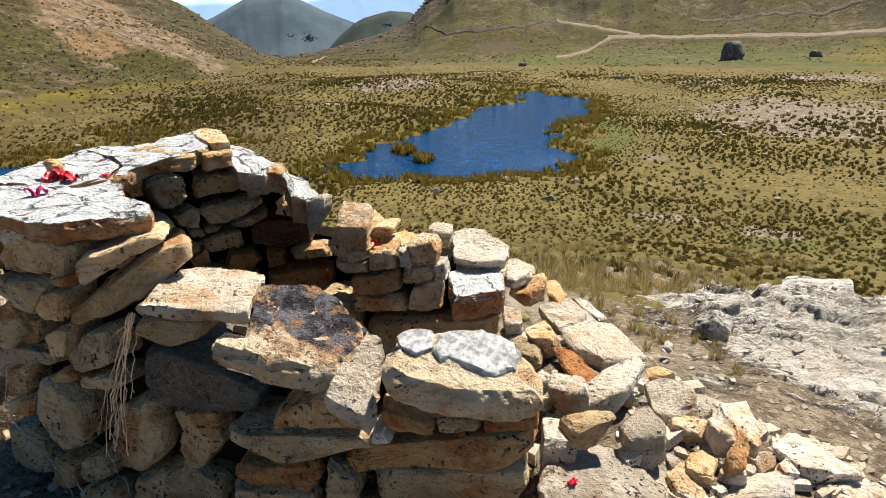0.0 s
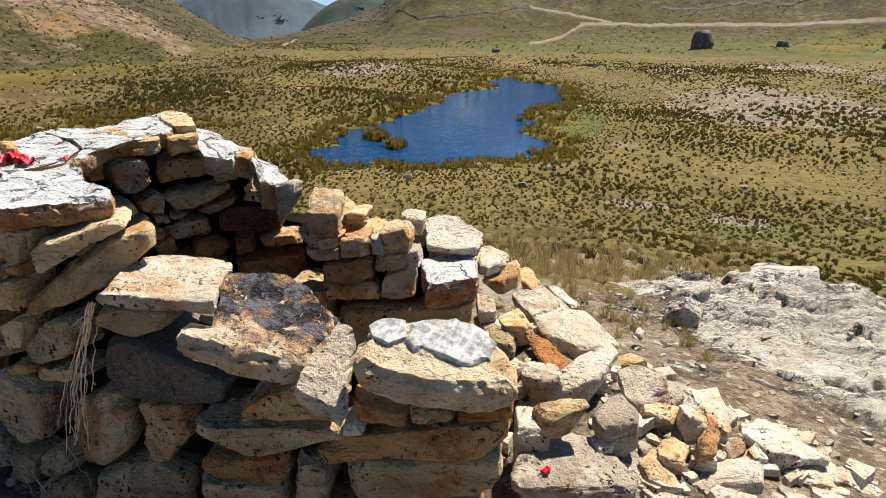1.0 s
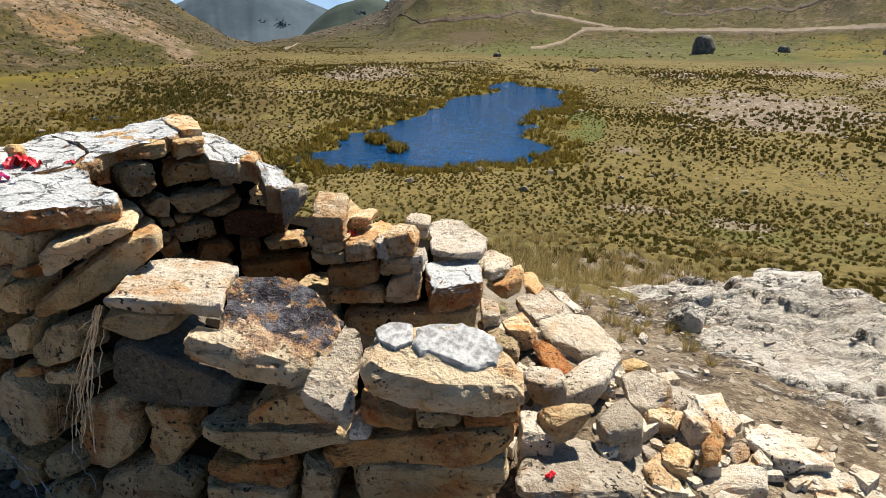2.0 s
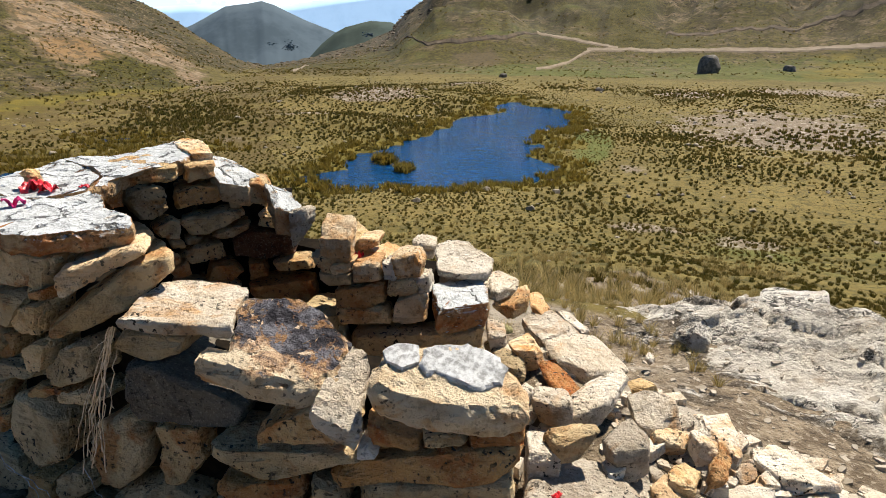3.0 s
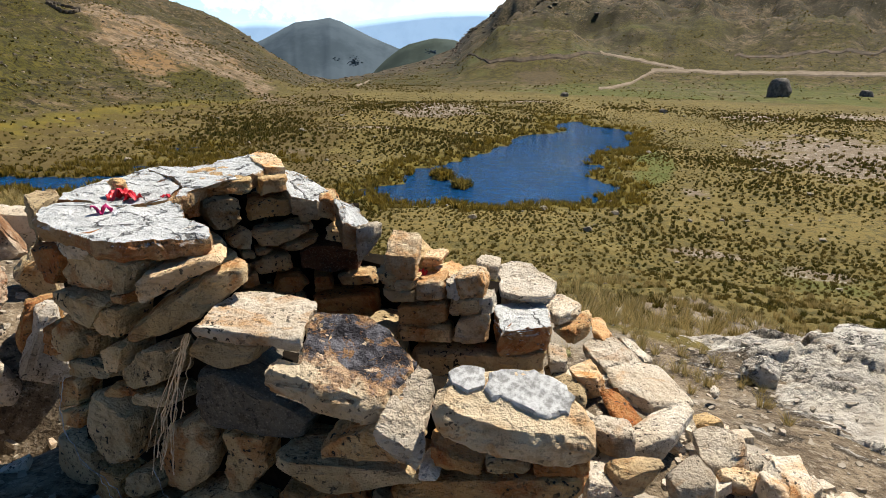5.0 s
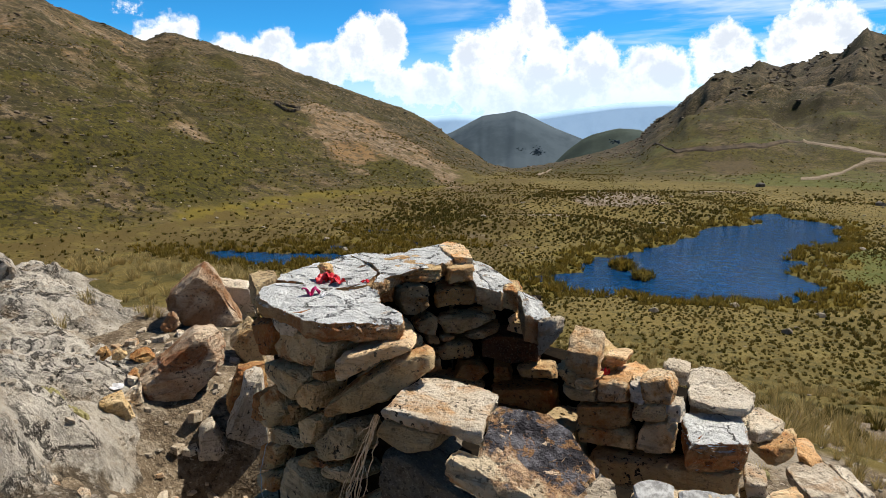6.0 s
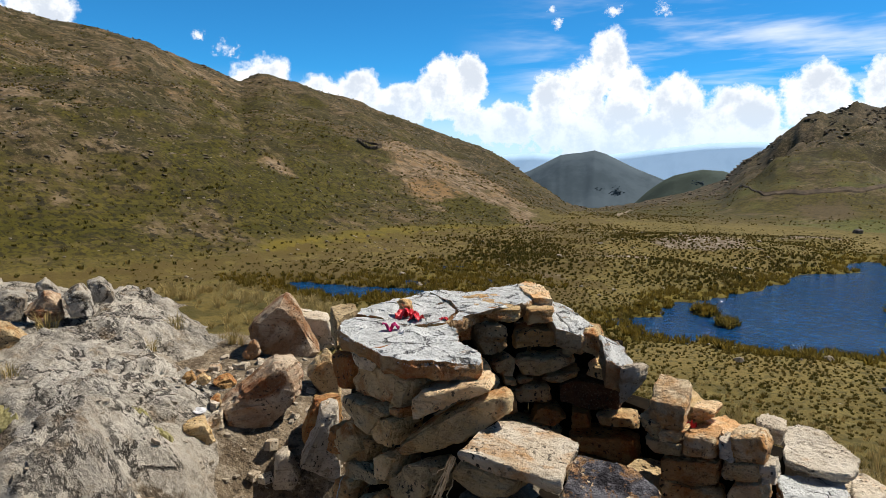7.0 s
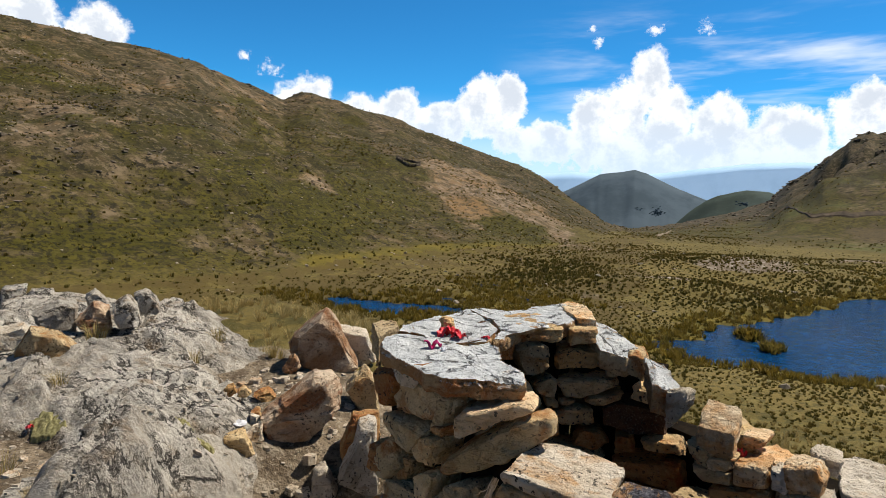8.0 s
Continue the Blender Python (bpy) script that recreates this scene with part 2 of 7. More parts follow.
# stone: colour sets of buff, iron-stained, grey and pale blocks
def stone_material(name, base, second, stain, stain_amount=0.5, lichen=0.0, soot=0.0, speck=0.5, weather=0.35):
    mat, n = material(name)
    coord = n.add("ShaderNodeTexCoord").outputs["Object"]
    rnd = n.add("ShaderNodeObjectInfo").outputs["Random"]
    shift = n.vec(n.math("MULTIPLY", rnd, 37.0), n.math("MULTIPLY", rnd, 91.0), n.math("MULTIPLY", rnd, 53.0))
    p = n.vmath("ADD", coord, shift)
    large = n.noise(p, 4.0, 5.0, 0.6, 0.4)
    mid = n.noise(p, 17.0, 6.0, 0.66)
    grain = n.noise(p, 120.0, 3.0, 0.7)
    pit = n.noise(p, 62.0, 2.0, 0.5)
    colour = n.mix(n.step(large, 0.36, 0.64), base, second)
    # soft rust and orange stains
    iron = n.noise(n.vmath("ADD", p, (9.0, 2.0, 5.0)), 5.0, 6.0, 0.62, 0.7)
    low = n.math("SUBTRACT", 0.650, n.math("ADD", 0.26 * stain_amount, n.math("MULTIPLY", n.math("SUBTRACT", rnd, 0.5), 0.14)))
    rust = n.mix(n.step(n.noise(p, 11.0, 5.0, 0.65), 0.42, 0.62), tuple(0.55 * a + 0.45 * b for a, b in zip(base, stain)), stain)
    colour = n.mix(n.math("MULTIPLY", n.step(iron, low, n.math("ADD", low, 0.13)), 0.92), colour, rust)
    # grey weathering skin on part of the stone
    patina = n.noise(n.vmath("ADD", p, (2.0, 6.0, 1.0)), 3.6, 7.0, 0.68, 0.3)
    grey = tuple(0.5 * a + 0.5 * b for a, b in zip((0.20, 0.165, 0.115), tuple(c * 0.55 for c in base)))
    colour = n.mix(n.math("MULTIPLY", n.step(patina, 0.49, 0.66), weather), colour, grey)
    colour = n.mix(n.math("MULTIPLY", n.step(mid, 0.52, 0.64), 0.45), colour, tuple(c * k for c, k in zip(base, (0.50, 0.44, 0.36))))
    # bedding: thin bands across the stone
    bed = n.noise(n.vmath("MULTIPLY", p, (3.0, 3.0, 26.0)), 1.0, 6.0, 0.7, 0.4)
    colour = n.mix(n.math("MULTIPLY", n.step(bed, 0.56, 0.64), 0.45), colour, tuple(c * k for c, k in zip(base, (0.42, 0.34, 0.26))))
    # sparse dark specks and pits, pale grains
    patch = n.step(n.noise(n.vmath("ADD", p, (5.0, 1.0, 2.0)), 6.0, 4.0, 0.6), 0.40, 0.64)
    dots = n.math("MULTIPLY", n.step(pit, 0.60, 0.655), n.math("ADD", 0.25, patch))
    colour = n.mix(n.math("MULTIPLY", dots, speck), colour, (0.040, 0.032, 0.024))
    film = n.math("MULTIPLY", n.step(n.noise(p, 30.0, 6.0, 0.74), 0.585, 0.65), patch)
    colour = n.mix(n.math("MULTIPLY", film, speck * 0.8), colour, (0.055, 0.046, 0.036))
    colour = n.mix(n.math("MULTIPLY", n.step(grain, 0.52, 0.70), 0.20), colour, (0.74, 0.62, 0.44))
    tone = n.math("ADD", 0.84, n.math("MULTIPLY", n.math("FRACT", n.math("MULTIPLY", rnd, 7.3)), 0.32))
    scale = n.add("ShaderNodeMix")
    scale.data_type, scale.blend_type = "RGBA", "MULTIPLY"
    scale.inputs["Factor"].default_value = 1.0
    n.put(scale.inputs[6], colour)
    n.put(scale.inputs[7], n.vec(tone, tone, tone))
    colour = scale.outputs[2]
    relief = n.math("ADD", n.math("ADD", n.math("MULTIPLY", mid, 0.9), n.math("MULTIPLY", n.noise(p, 46.0, 5.0, 0.7), 0.55)), n.math("SUBTRACT", n.math("MULTIPLY", grain, 0.25), n.math("MULTIPLY", dots, 0.35)))
    if lichen or soot:
        up = n.add("ShaderNodeSeparateXYZ")
        n.link(n.add("ShaderNodeNewGeometry").outputs["Normal"], up.inputs[0])
        top = n.step(up.outputs[2], 0.45, 0.75)
    if soot:
        # an old hearth: soot over the middle of the top, scorched orange round it
        away = n.vmath("SUBTRACT", coord, (0.035, 0.045, 0.0))
        flat = n.add("ShaderNodeVectorMath")
        flat.operation = "LENGTH"
        n.put(flat.inputs[0], n.vmath("MULTIPLY", away, (0.80, 1.25, 0.0)))
        ragged = n.math("MULTIPLY", n.math("SUBTRACT", n.noise(n.vmath("ADD", p, (1.0, 7.0, 3.0)), 9.0, 7.0, 0.68, 0.4), 0.5), 0.52)
        reach = n.math("ADD", flat.outputs["Value"], ragged)
        scorch = n.math("MULTIPLY", n.step(reach, 0.215, 0.165), top)
        colour = n.mix(n.math("MULTIPLY", scorch, 0.65), colour, (0.40, 0.19, 0.075))
        black = n.math("MULTIPLY", n.step(reach, 0.185, 0.125), top)
        ash = n.mix(n.step(mid, 0.40, 0.62), (0.014, 0.017, 0.025), (0.155, 0.155, 0.175))
        ash = n.mix(n.step(n.noise(n.vmath("ADD", p, (2.0, 2.0, 9.0)), 14.0, 6.0, 0.7, 0.5), 0.54, 0.60), ash, (0.25, 0.135, 0.060))
        ash = n.mix(n.step(n.noise(n.vmath("ADD", p, (8.0, 4.0, 3.0)), 11.0, 5.0, 0.65, 0.5), 0.62, 0.66), ash, (0.62, 0.48, 0.33))
        colour = n.mix(n.math("MULTIPLY", black, soot), colour, ash)
    if lichen:
        crust = n.noise(n.vmath("ADD", p, (4.0, 1.0, 8.0)), 4.5, 7.0, 0.66, 0.4)
        cover = n.math("MULTIPLY", n.step(crust, 0.60 - 0.4 * lichen, 0.65 - 0.4 * lichen), top)
        bent = n.add("ShaderNodeTexVoronoi")
        bent.feature = "DISTANCE_TO_EDGE"
        bent.inputs["Scale"].default_value = 7.0
        sway = n.noise(p, 9.0, 5.0, 0.7)
        n.put(bent.inputs["Vector"], n.vmath("ADD", p, n.vec(n.math("MULTIPLY", sway, 0.16), n.math("MULTIPLY", n.noise(p, 7.0, 5.0, 0.7), 0.16), 0.0)))
        where = n.step(n.noise(n.vmath("ADD", p, (1.0, 3.0, 7.0)), 7.0, 3.0, 0.5), 0.44, 0.54)
        fault = n.math("MULTIPLY", n.step(bent.outputs["Distance"], 0.055, 0.015), where)
        crack = n.math("MAXIMUM", n.math("MULTIPLY", n.step(n.noise(p, 34.0, 6.0, 0.72, 0.3), 0.60, 0.67), 0.65), fault)
        pale = n.mix(n.step(n.noise(p, 13.0, 6.0, 0.7), 0.40, 0.62), (0.47, 0.48, 0.475), (0.66, 0.665, 0.65))
        pale = n.mix(n.math("MULTIPLY", n.step(grain, 0.45, 0.65), 0.3), pale, (0.70, 0.70, 0.69))
        pale = n.mix(n.math("MULTIPLY", crack, 0.9), pale, (0.070, 0.066, 0.060))
        colour = n.mix(cover, colour, pale)
        relief = n.math("ADD", relief, n.math("MULTIPLY", cover, n.math("SUBTRACT", 0.5, crack)))
    principled(n, colour, 0.9, bump(n, n.math("ADD", relief, n.math("MULTIPLY", bed, 0.5)), 0.026, 1.0), gloss=0.2)
    return mat


def outcrop_material(name, low, high, marks=1.0):
    mat, n = material(name)
    p = place(n)
    large = n.noise(p, 1.1, 6.0, 0.62, 0.3)
    turn = n.add("ShaderNodeMapping")
    n.put(turn.inputs["Vector"], p)
    turn.inputs["Rotation"].default_value = (0, 0, radians(26))
    turn.inputs["Scale"].default_value = (0.75, 1.15, 1.0)
    lie = turn.outputs[0]
    mid = n.noise(lie, 4.5, 8.0, 0.76, 0.2)
    fine = n.noise(lie, 24.0, 6.0, 0.76)
    grain = n.noise(p, 70.0, 4.0, 0.7)
    colour = n.mix(n.step(large, 0.38, 0.62), low, high)
    colour = n.mix(n.math("MULTIPLY", n.step(mid, 0.50, 0.64), 0.6), colour, (0.34, 0.275, 0.20))
    blot = n.step(n.math("ADD", n.noise(lie, 11.0, 9.0, 0.80, 0.2), n.math("MULTIPLY", n.math("SUBTRACT", n.noise(lie, 1.6, 4.0, 0.6), 0.5), 0.45)), 0.55, 0.60)
    colour = n.mix(n.math("MULTIPLY", blot, 0.62 * marks), colour, (0.085, 0.074, 0.060))
    colour = n.mix(n.math("MULTIPLY", n.step(fine, 0.585, 0.645), 0.6 * marks), colour, (0.060, 0.053, 0.045))
    split = n.add("ShaderNodeTexVoronoi")
    split.feature = "DISTANCE_TO_EDGE"
    split.inputs["Scale"].default_value = 3.2
    n.put(split.inputs["Vector"], n.vmath("ADD", n.vmath("MULTIPLY", lie, (0.6, 1.3, 1.0)), n.vec(n.math("MULTIPLY", mid, 0.7), n.math("MULTIPLY", n.noise(lie, 5.0, 6.0, 0.72), 0.7), 0.0)))
    joint = n.math("MULTIPLY", n.step(split.outputs["Distance"], 0.045, 0.008), n.step(n.noise(p, 2.3, 3.0, 0.5), 0.46, 0.54))
    colour = n.mix(n.math("MULTIPLY", joint, 0.9), colour, (0.040, 0.034, 0.028))
    seam = n.math("MULTIPLY", n.step(n.math("ABSOLUTE", n.math("SUBTRACT", n.noise(lie, 1.7, 7.0, 0.66, 0.2), 0.5)), 0.026, 0.006), n.step(large, 0.44, 0.52))
    colour = n.mix(n.math("MULTIPLY", seam, 0.9), colour, (0.035, 0.030, 0.025))
    colour = n.mix(n.math("MULTIPLY", n.step(grain, 0.5, 0.7), 0.25), colour, (0.62, 0.57, 0.50))
    rust = n.step(n.noise(n.vmath("ADD", p, (3.0, 3.0, 3.0)), 3.2, 6.0, 0.65), 0.55, 0.68)
    colour = n.mix(n.math("MULTIPLY", rust, 0.6), colour, (0.30, 0.205, 0.115))
    # trodden grit in the hollows
    chip = n.noise(p, 34.0, 4.0, 0.68)
    dirt = n.mix(n.step(n.noise(p, 7.0, 6.0, 0.7), 0.40, 0.62), (0.085, 0.064, 0.042), (0.19, 0.148, 0.10))
    dirt = n.mix(n.math("MULTIPLY", n.step(chip, 0.56, 0.62), 0.85), dirt, (0.36, 0.305, 0.235))
    dirt = n.mix(n.math("MULTIPLY", n.step(chip, 0.42, 0.36), 0.8), dirt, (0.050, 0.038, 0.027))
    soil = n.math("ADD", attribute(n, "soil"), n.math("MULTIPLY", n.math("SUBTRACT", n.noise(p, 3.2, 7.0, 0.70), 0.5), 1.5))
    ground = n.step(soil, 0.42, 0.60)
    colour = n.mix(ground, colour, dirt)
    relief = n.math("SUBTRACT", n.math("ADD", n.math("MULTIPLY", mid, 1.4), n.math("ADD", n.math("MULTIPLY", fine, 0.5), n.math("MULTIPLY", chip, 0.3))),
                    n.math("ADD", n.math("MULTIPLY", blot, 0.16), n.math("ADD", n.math("MULTIPLY", joint, 0.5), n.math("MULTIPLY", seam, 0.5))))
    principled(n, colour, 0.93, bump(n, relief, 0.045, 1.0), gloss=0.2)
    return mat


def water_material():
    mat, n = material("lake_water")
    p = place(n)
    wave = n.math("ADD", n.noise(p, 1.3, 3.0, 0.6), n.math("MULTIPLY", n.noise(p, 4.2, 2.0, 0.6), 0.55))
    deep = n.mix(n.step(n.noise(p, 0.12, 3.0), 0.4, 0.7), (0.001, 0.036, 0.112), (0.003, 0.052, 0.155))
    # ripple sparkle painted in: wave tops lighter blue, hollows darker
    deep = n.mix(n.math("MULTIPLY", n.step(wave, 0.80, 0.95), 0.8), deep, (0.012, 0.092, 0.215))
    deep = n.mix(n.math("MULTIPLY", n.step(wave, 0.72, 0.60), 0.6), deep, (0.000, 0.018, 0.060))
    shader = principled(n, deep, 0.10, bump(n, wave, 0.40, 1.0), gloss=0.20)
    shader.inputs["IOR"].default_value = 1.33
    return mat


def leaf_material(name, low, high, dry, rough=0.85, thin=0.45):
    mat, n = material(name)
    geo = n.add("ShaderNodeNewGeometry")
    rnd = geo.outputs["Random Per Island"]
    wide = n.noise(geo.outputs["Position"], 0.35, 3.0, 0.6)
    colour = n.mix(rnd, low, high)
    colour = n.mix(n.step(n.math("ADD", wide, n.math("MULTIPLY", rnd, 0.2)), 0.5, 0.8), colour, dry)
    shader = n.add("ShaderNodeBsdfPrincipled")
    n.put(shader.inputs["Base Color"], colour)
    shader.inputs["Roughness"].default_value, shader.inputs["Specular IOR Level"].default_value = rough, 0.15
    through_light = n.add("ShaderNodeBsdfTranslucent")
    n.put(through_light.inputs["Color"], colour)
    both = n.add("ShaderNodeMixShader")
    both.inputs[0].default_value = thin
    n.link(shader.outputs[0], both.inputs[1])
    n.link(through_light.outputs[0], both.inputs[2])
    n.link(both.outputs[0], n.add("ShaderNodeOutputMaterial").inputs["Surface"])
    return mat


def plain(name, colour, rough=0.7, second=None, scale=30.0, gloss=0.3):
    mat, n = material(name)
    coord = n.add("ShaderNodeTexCoord").outputs["Object"]
    other = second or tuple(c * 0.7 for c in colour)
    grain = n.noise(coord, scale, 5.0, 0.65)
    principled(n, n.mix(n.step(grain, 0.38, 0.66), colour, other), rough, bump(n, grain, 0.004, 0.6), gloss=gloss)
    return mat


def hazed_material(name, colour, second, glow):
    """Hills with the haze of distance put into their colour and glow."""
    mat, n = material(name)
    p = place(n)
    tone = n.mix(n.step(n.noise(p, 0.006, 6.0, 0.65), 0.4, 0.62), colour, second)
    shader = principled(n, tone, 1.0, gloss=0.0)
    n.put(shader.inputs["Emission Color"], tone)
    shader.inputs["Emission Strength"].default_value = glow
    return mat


GROUND = ground_material()
BUFF = stone_material("buff_sandstone", (0.64, 0.43, 0.20), (0.75, 0.57, 0.33), (0.44, 0.150, 0.030), 0.62, speck=0.85, weather=0.35)
CREAM = stone_material("cream_sandstone", (0.64, 0.535, 0.40), (0.75, 0.67, 0.55), (0.56, 0.31, 0.125), 0.34, speck=0.8, weather=0.28)
PEACH = stone_material("peach_sandstone", (0.70, 0.465, 0.25), (0.80, 0.65, 0.44), (0.62, 0.28, 0.075), 0.70, speck=0.7, weather=0.18)
IRON = stone_material("iron_stained_sandstone", (0.48, 0.250, 0.085), (0.58, 0.360, 0.150), (0.36, 0.095, 0.020), 0.75, speck=0.9, weather=0.35)
GREY = stone_material("grey_sandstone", (0.44, 0.325, 0.175), (0.60, 0.455, 0.265), (0.38, 0.165, 0.040), 0.5, speck=0.9, weather=0.40)
SLATE = stone_material("dark_grey_rock", (0.105, 0.090, 0.070), (0.165, 0.140, 0.105), (0.21, 0.125, 0.055), 0.3, speck=0.6, weather=0.35)
# reddish near-black: the niche's shade put into a stone colour
NICHE_SHADE = stone_material("niche_shade_red", (0.085, 0.038, 0.020), (0.13, 0.062, 0.032), (0.16, 0.045, 0.014), 0.5, speck=0.7, weather=0.3)
LICHEN = stone_material("lichened_sandstone", (0.46, 0.27, 0.12), (0.58, 0.41, 0.23), (0.36, 0.115, 0.030), 0.65, lichen=0.80)
BURNT = stone_material("sooty_sandstone", (0.68, 0.49, 0.28), (0.74, 0.60, 0.41), (0.54, 0.24, 0.075), 0.30, soot=0.97, speck=0.7)
RUST = stone_material("red_brown_rock", (0.33, 0.165, 0.075), (0.62, 0.49, 0.35), (0.25, 0.070, 0.020), 0.6, speck=0.7, weather=0.35)
WEATHERED = stone_material("weathered_grey_rock", (0.46, 0.385, 0.29), (0.66, 0.58, 0.47), (0.42, 0.24, 0.11), 0.45, speck=0.9, weather=0.40)
# near-black packing: shade between the wall stones put into its colour
GAP_SHADE = plain("gap_shade_packing", (0.010, 0.008, 0.006), 0.98, (0.020, 0.015, 0.010), 25.0, 0.02)
BEDROCK = outcrop_material("weathered_bedrock", (0.58, 0.525, 0.44), (0.74, 0.69, 0.605))
RIDGE_ROCK = outcrop_material("lichened_ridge_bedrock", (0.42, 0.375, 0.31), (0.60, 0.55, 0.47), 0.5)
WATER = water_material()
TUSSOCK = leaf_material("tussock_grass", (0.034, 0.035, 0.008), (0.165, 0.135, 0.028), (0.21, 0.150, 0.040), thin=0.3)
ICHU = leaf_material("dry_feather_grass", (0.20, 0.17, 0.055), (0.64, 0.49, 0.23), (0.42, 0.31, 0.12), thin=0.3)
SEDGE = leaf_material("lakeside_sedge", (0.12, 0.088, 0.014), (0.27, 0.18, 0.030), (0.20, 0.150, 0.035))
MOSS = plain("cushion_moss", (0.175, 0.155, 0.060), 0.95, (0.30, 0.265, 0.125), 60.0)
DARK_ROCK = plain("dark_boulder_rock", (0.085, 0.075, 0.065), 0.9, (0.20, 0.175, 0.145), 1.2)
PALE_ROCK = plain("pale_field_stone", (0.30, 0.25, 0.185), 0.9, (0.19, 0.155, 0.11), 2.0)
GRAVEL = plain("angular_gravel", (0.40, 0.345, 0.27), 0.9, (0.27, 0.225, 0.165), 8.0)
CRAG = plain("dark_crag_rock", (0.080, 0.064, 0.045), 0.95, (0.17, 0.130, 0.088), 0.5)
RED = plain("red_cellophane", (0.72, 0.018, 0.025), 0.35, (0.50, 0.006, 0.012), 40.0, 0.6)
PINK = plain("magenta_paper", (0.60, 0.03, 0.20), 0.6, (0.42, 0.01, 0.10), 40.0)
STRAW = plain("dry_straw", (0.80, 0.64, 0.44), 0.8, (0.55, 0.39, 0.23), 50.0)
WHITE = plain("white_paper", (0.70, 0.70, 0.72), 0.6, (0.5, 0.5, 0.52), 30.0)
CORAL = plain("grey_lichen_crust", (0.56, 0.56, 0.55), 0.95, (0.24, 0.235, 0.225), 48.0)
# leaf colour lightened and blued by painted distance haze
TREES = plain("hazed_eucalyptus_leaves", (0.050, 0.078, 0.095), 0.9, (0.04, 0.066, 0.08), 0.2)


# ------------------------------------------------------------------ lie of the land
def lattice(ix, iy, seed):
    h = (ix.astype(np.int64) * 374761393 + iy.astype(np.int64) * 668265263 + seed * 1274126177) & 0x7FFFFFFF
    h = ((h ^ (h >> 13)) * 1103515245) & 0x7FFFFFFF
    h = ((h ^ (h >> 16)) * 668265263) & 0x7FFFFFFF
    return (h & 0xFFFFF) / 0xFFFFF


def value_noise(x, y, seed):
    ix, iy = np.floor(x), np.floor(y)
    fx, fy = x - ix, y - iy
    fx, fy = fx * fx * fx * (fx * (fx * 6 - 15) + 10), fy * fy * fy * (fy * (fy * 6 - 15) + 10)
    a, b = lattice(ix, iy, seed), lattice(ix + 1, iy, seed)
    c, d = lattice(ix, iy + 1, seed), lattice(ix + 1, iy + 1, seed)
    return (a + (b - a) * fx) * (1 - fy) + (c + (d - c) * fx) * fy - 0.5


def fractal(x, y, scale, octaves=4, gain=0.5, seed=0):
    total, amp, f = 0.0, 1.0, 1.0 / scale
    for k in range(octaves):
        total = total + amp * value_noise(x * f + 17.3 * k, y * f - 9.1 * k, seed + k)
        amp, f = amp * gain, f * 2.03
    return total * 2.0


def ridged(x, y, scale, octaves=4, gain=0.5, seed=0):
    total, amp, f = 0.0, 1.0, 1.0 / scale
    for k in range(octaves):
        total = total + amp * (1 - 2 * np.abs(2 * value_noise(x * f + 5.3 * k, y * f - 3.1 * k, seed + k)))
        amp, f = amp * gain, f * 2.07
    return total


def blend(x, low, high):
    t = np.clip((x - low) / (high - low), 0, 1)
    return t * t * (3 - 2 * t)


def curve(table):
    keys = np.array(table, float)

    def at(x):
        return np.interp(x, keys[:, 0], keys[:, 1])
    return at


# by azimuth (degrees): where the hills begin, where their crest runs, and how high it stands in degrees
hill_foot = curve(((-180, 80), (-120, 70), (-80, 62), (-62, 62), (-50, 66), (-43, 72), (-38, 80), (-33, 88), (-26, 100), (-20.6, 112), (-15.4, 138),
                   (-13, 165), (-9, 176), (-2, 172), (6, 174), (12, 192), (20, 205), (30, 210), (80, 200), (120, 150), (180, 80)))
hill_crest = curve(((-180, 300), (-120, 260), (-80, 235), (-62, 230), (-50, 250), (-43, 280), (-33, 330), (-26, 330), (-20.6, 300), (-15.4, 230),
                    (-13, 380), (-9, 600), (-2, 690), (6, 700), (12, 690), (30, 600), (80, 450), (120, 350), (180, 300)))
hill_rise = curve(((-180, 8), (-120, 10), (-80, 10.6), (-62.7, 10.0), (-59, 9.7), (-55.5, 9.25), (-51.6, 8.85), (-49.5, 8.3), (-46.5, 7.1), (-42.8, 5.85),
                   (-41.6, 6.35), (-40.6, 6.5), (-38.2, 5.9), (-33.4, 4.7), (-30.5, 3.7), (-26, 2.35), (-23.1, 1.5), (-20.6, 0.4), (-18.6, -1.0), (-16.6, -2.2), (-15.4, -3.1), (-13, -3.6),
                   (-9.2, -2.9), (-5.1, -1.75), (-2.7, -0.7), (-1.4, 0.8), (0.1, 1.75), (2.1, 3.0), (5.8, 4.8), (7.7, 4.65), (9.4, 5.3), (11.7, 5.5),
                   (20, 8.2), (30, 9.6), (45, 10), (80, 10), (120, 9), (180, 8)))
knoll = curve(((0, 0), (2.5, 0.0), (4.2, -0.25), (6, -0.95), (9, -2.15), (13, -3.45), (18, -5.0), (24, -6.7), (30, -8.1), (38, -9.2), (46, -9.6), (60, -9.7)))
knoll_reach = curve(((-180, 1.8), (-90, 2.2), (-60, 2.3), (-45, 2.15), (-34, 1.75), (-22, 1.2), (-8, 1.0), (180, 1.0)))
LAKE_LEVEL, EYE_LEVEL = -10.0, 1.63
SHORE = ((-9, 50), (-5, 47.4), (0, 46.4), (5, 48.6), (9, 50.8), (12, 55.6), (10.2, 60), (13.5, 64), (11.2, 70), (15.6, 76), (17.4, 83), (19.0, 90), (20, 96.5),
         (15, 96.5), (15.4, 105), (10.5, 101), (9.2, 91), (4.4, 80.5), (-.2, 66.5), (-3.4, 62), (-7.2, 60.6), (-6.2, 57.5), (-5.8, 53.0))
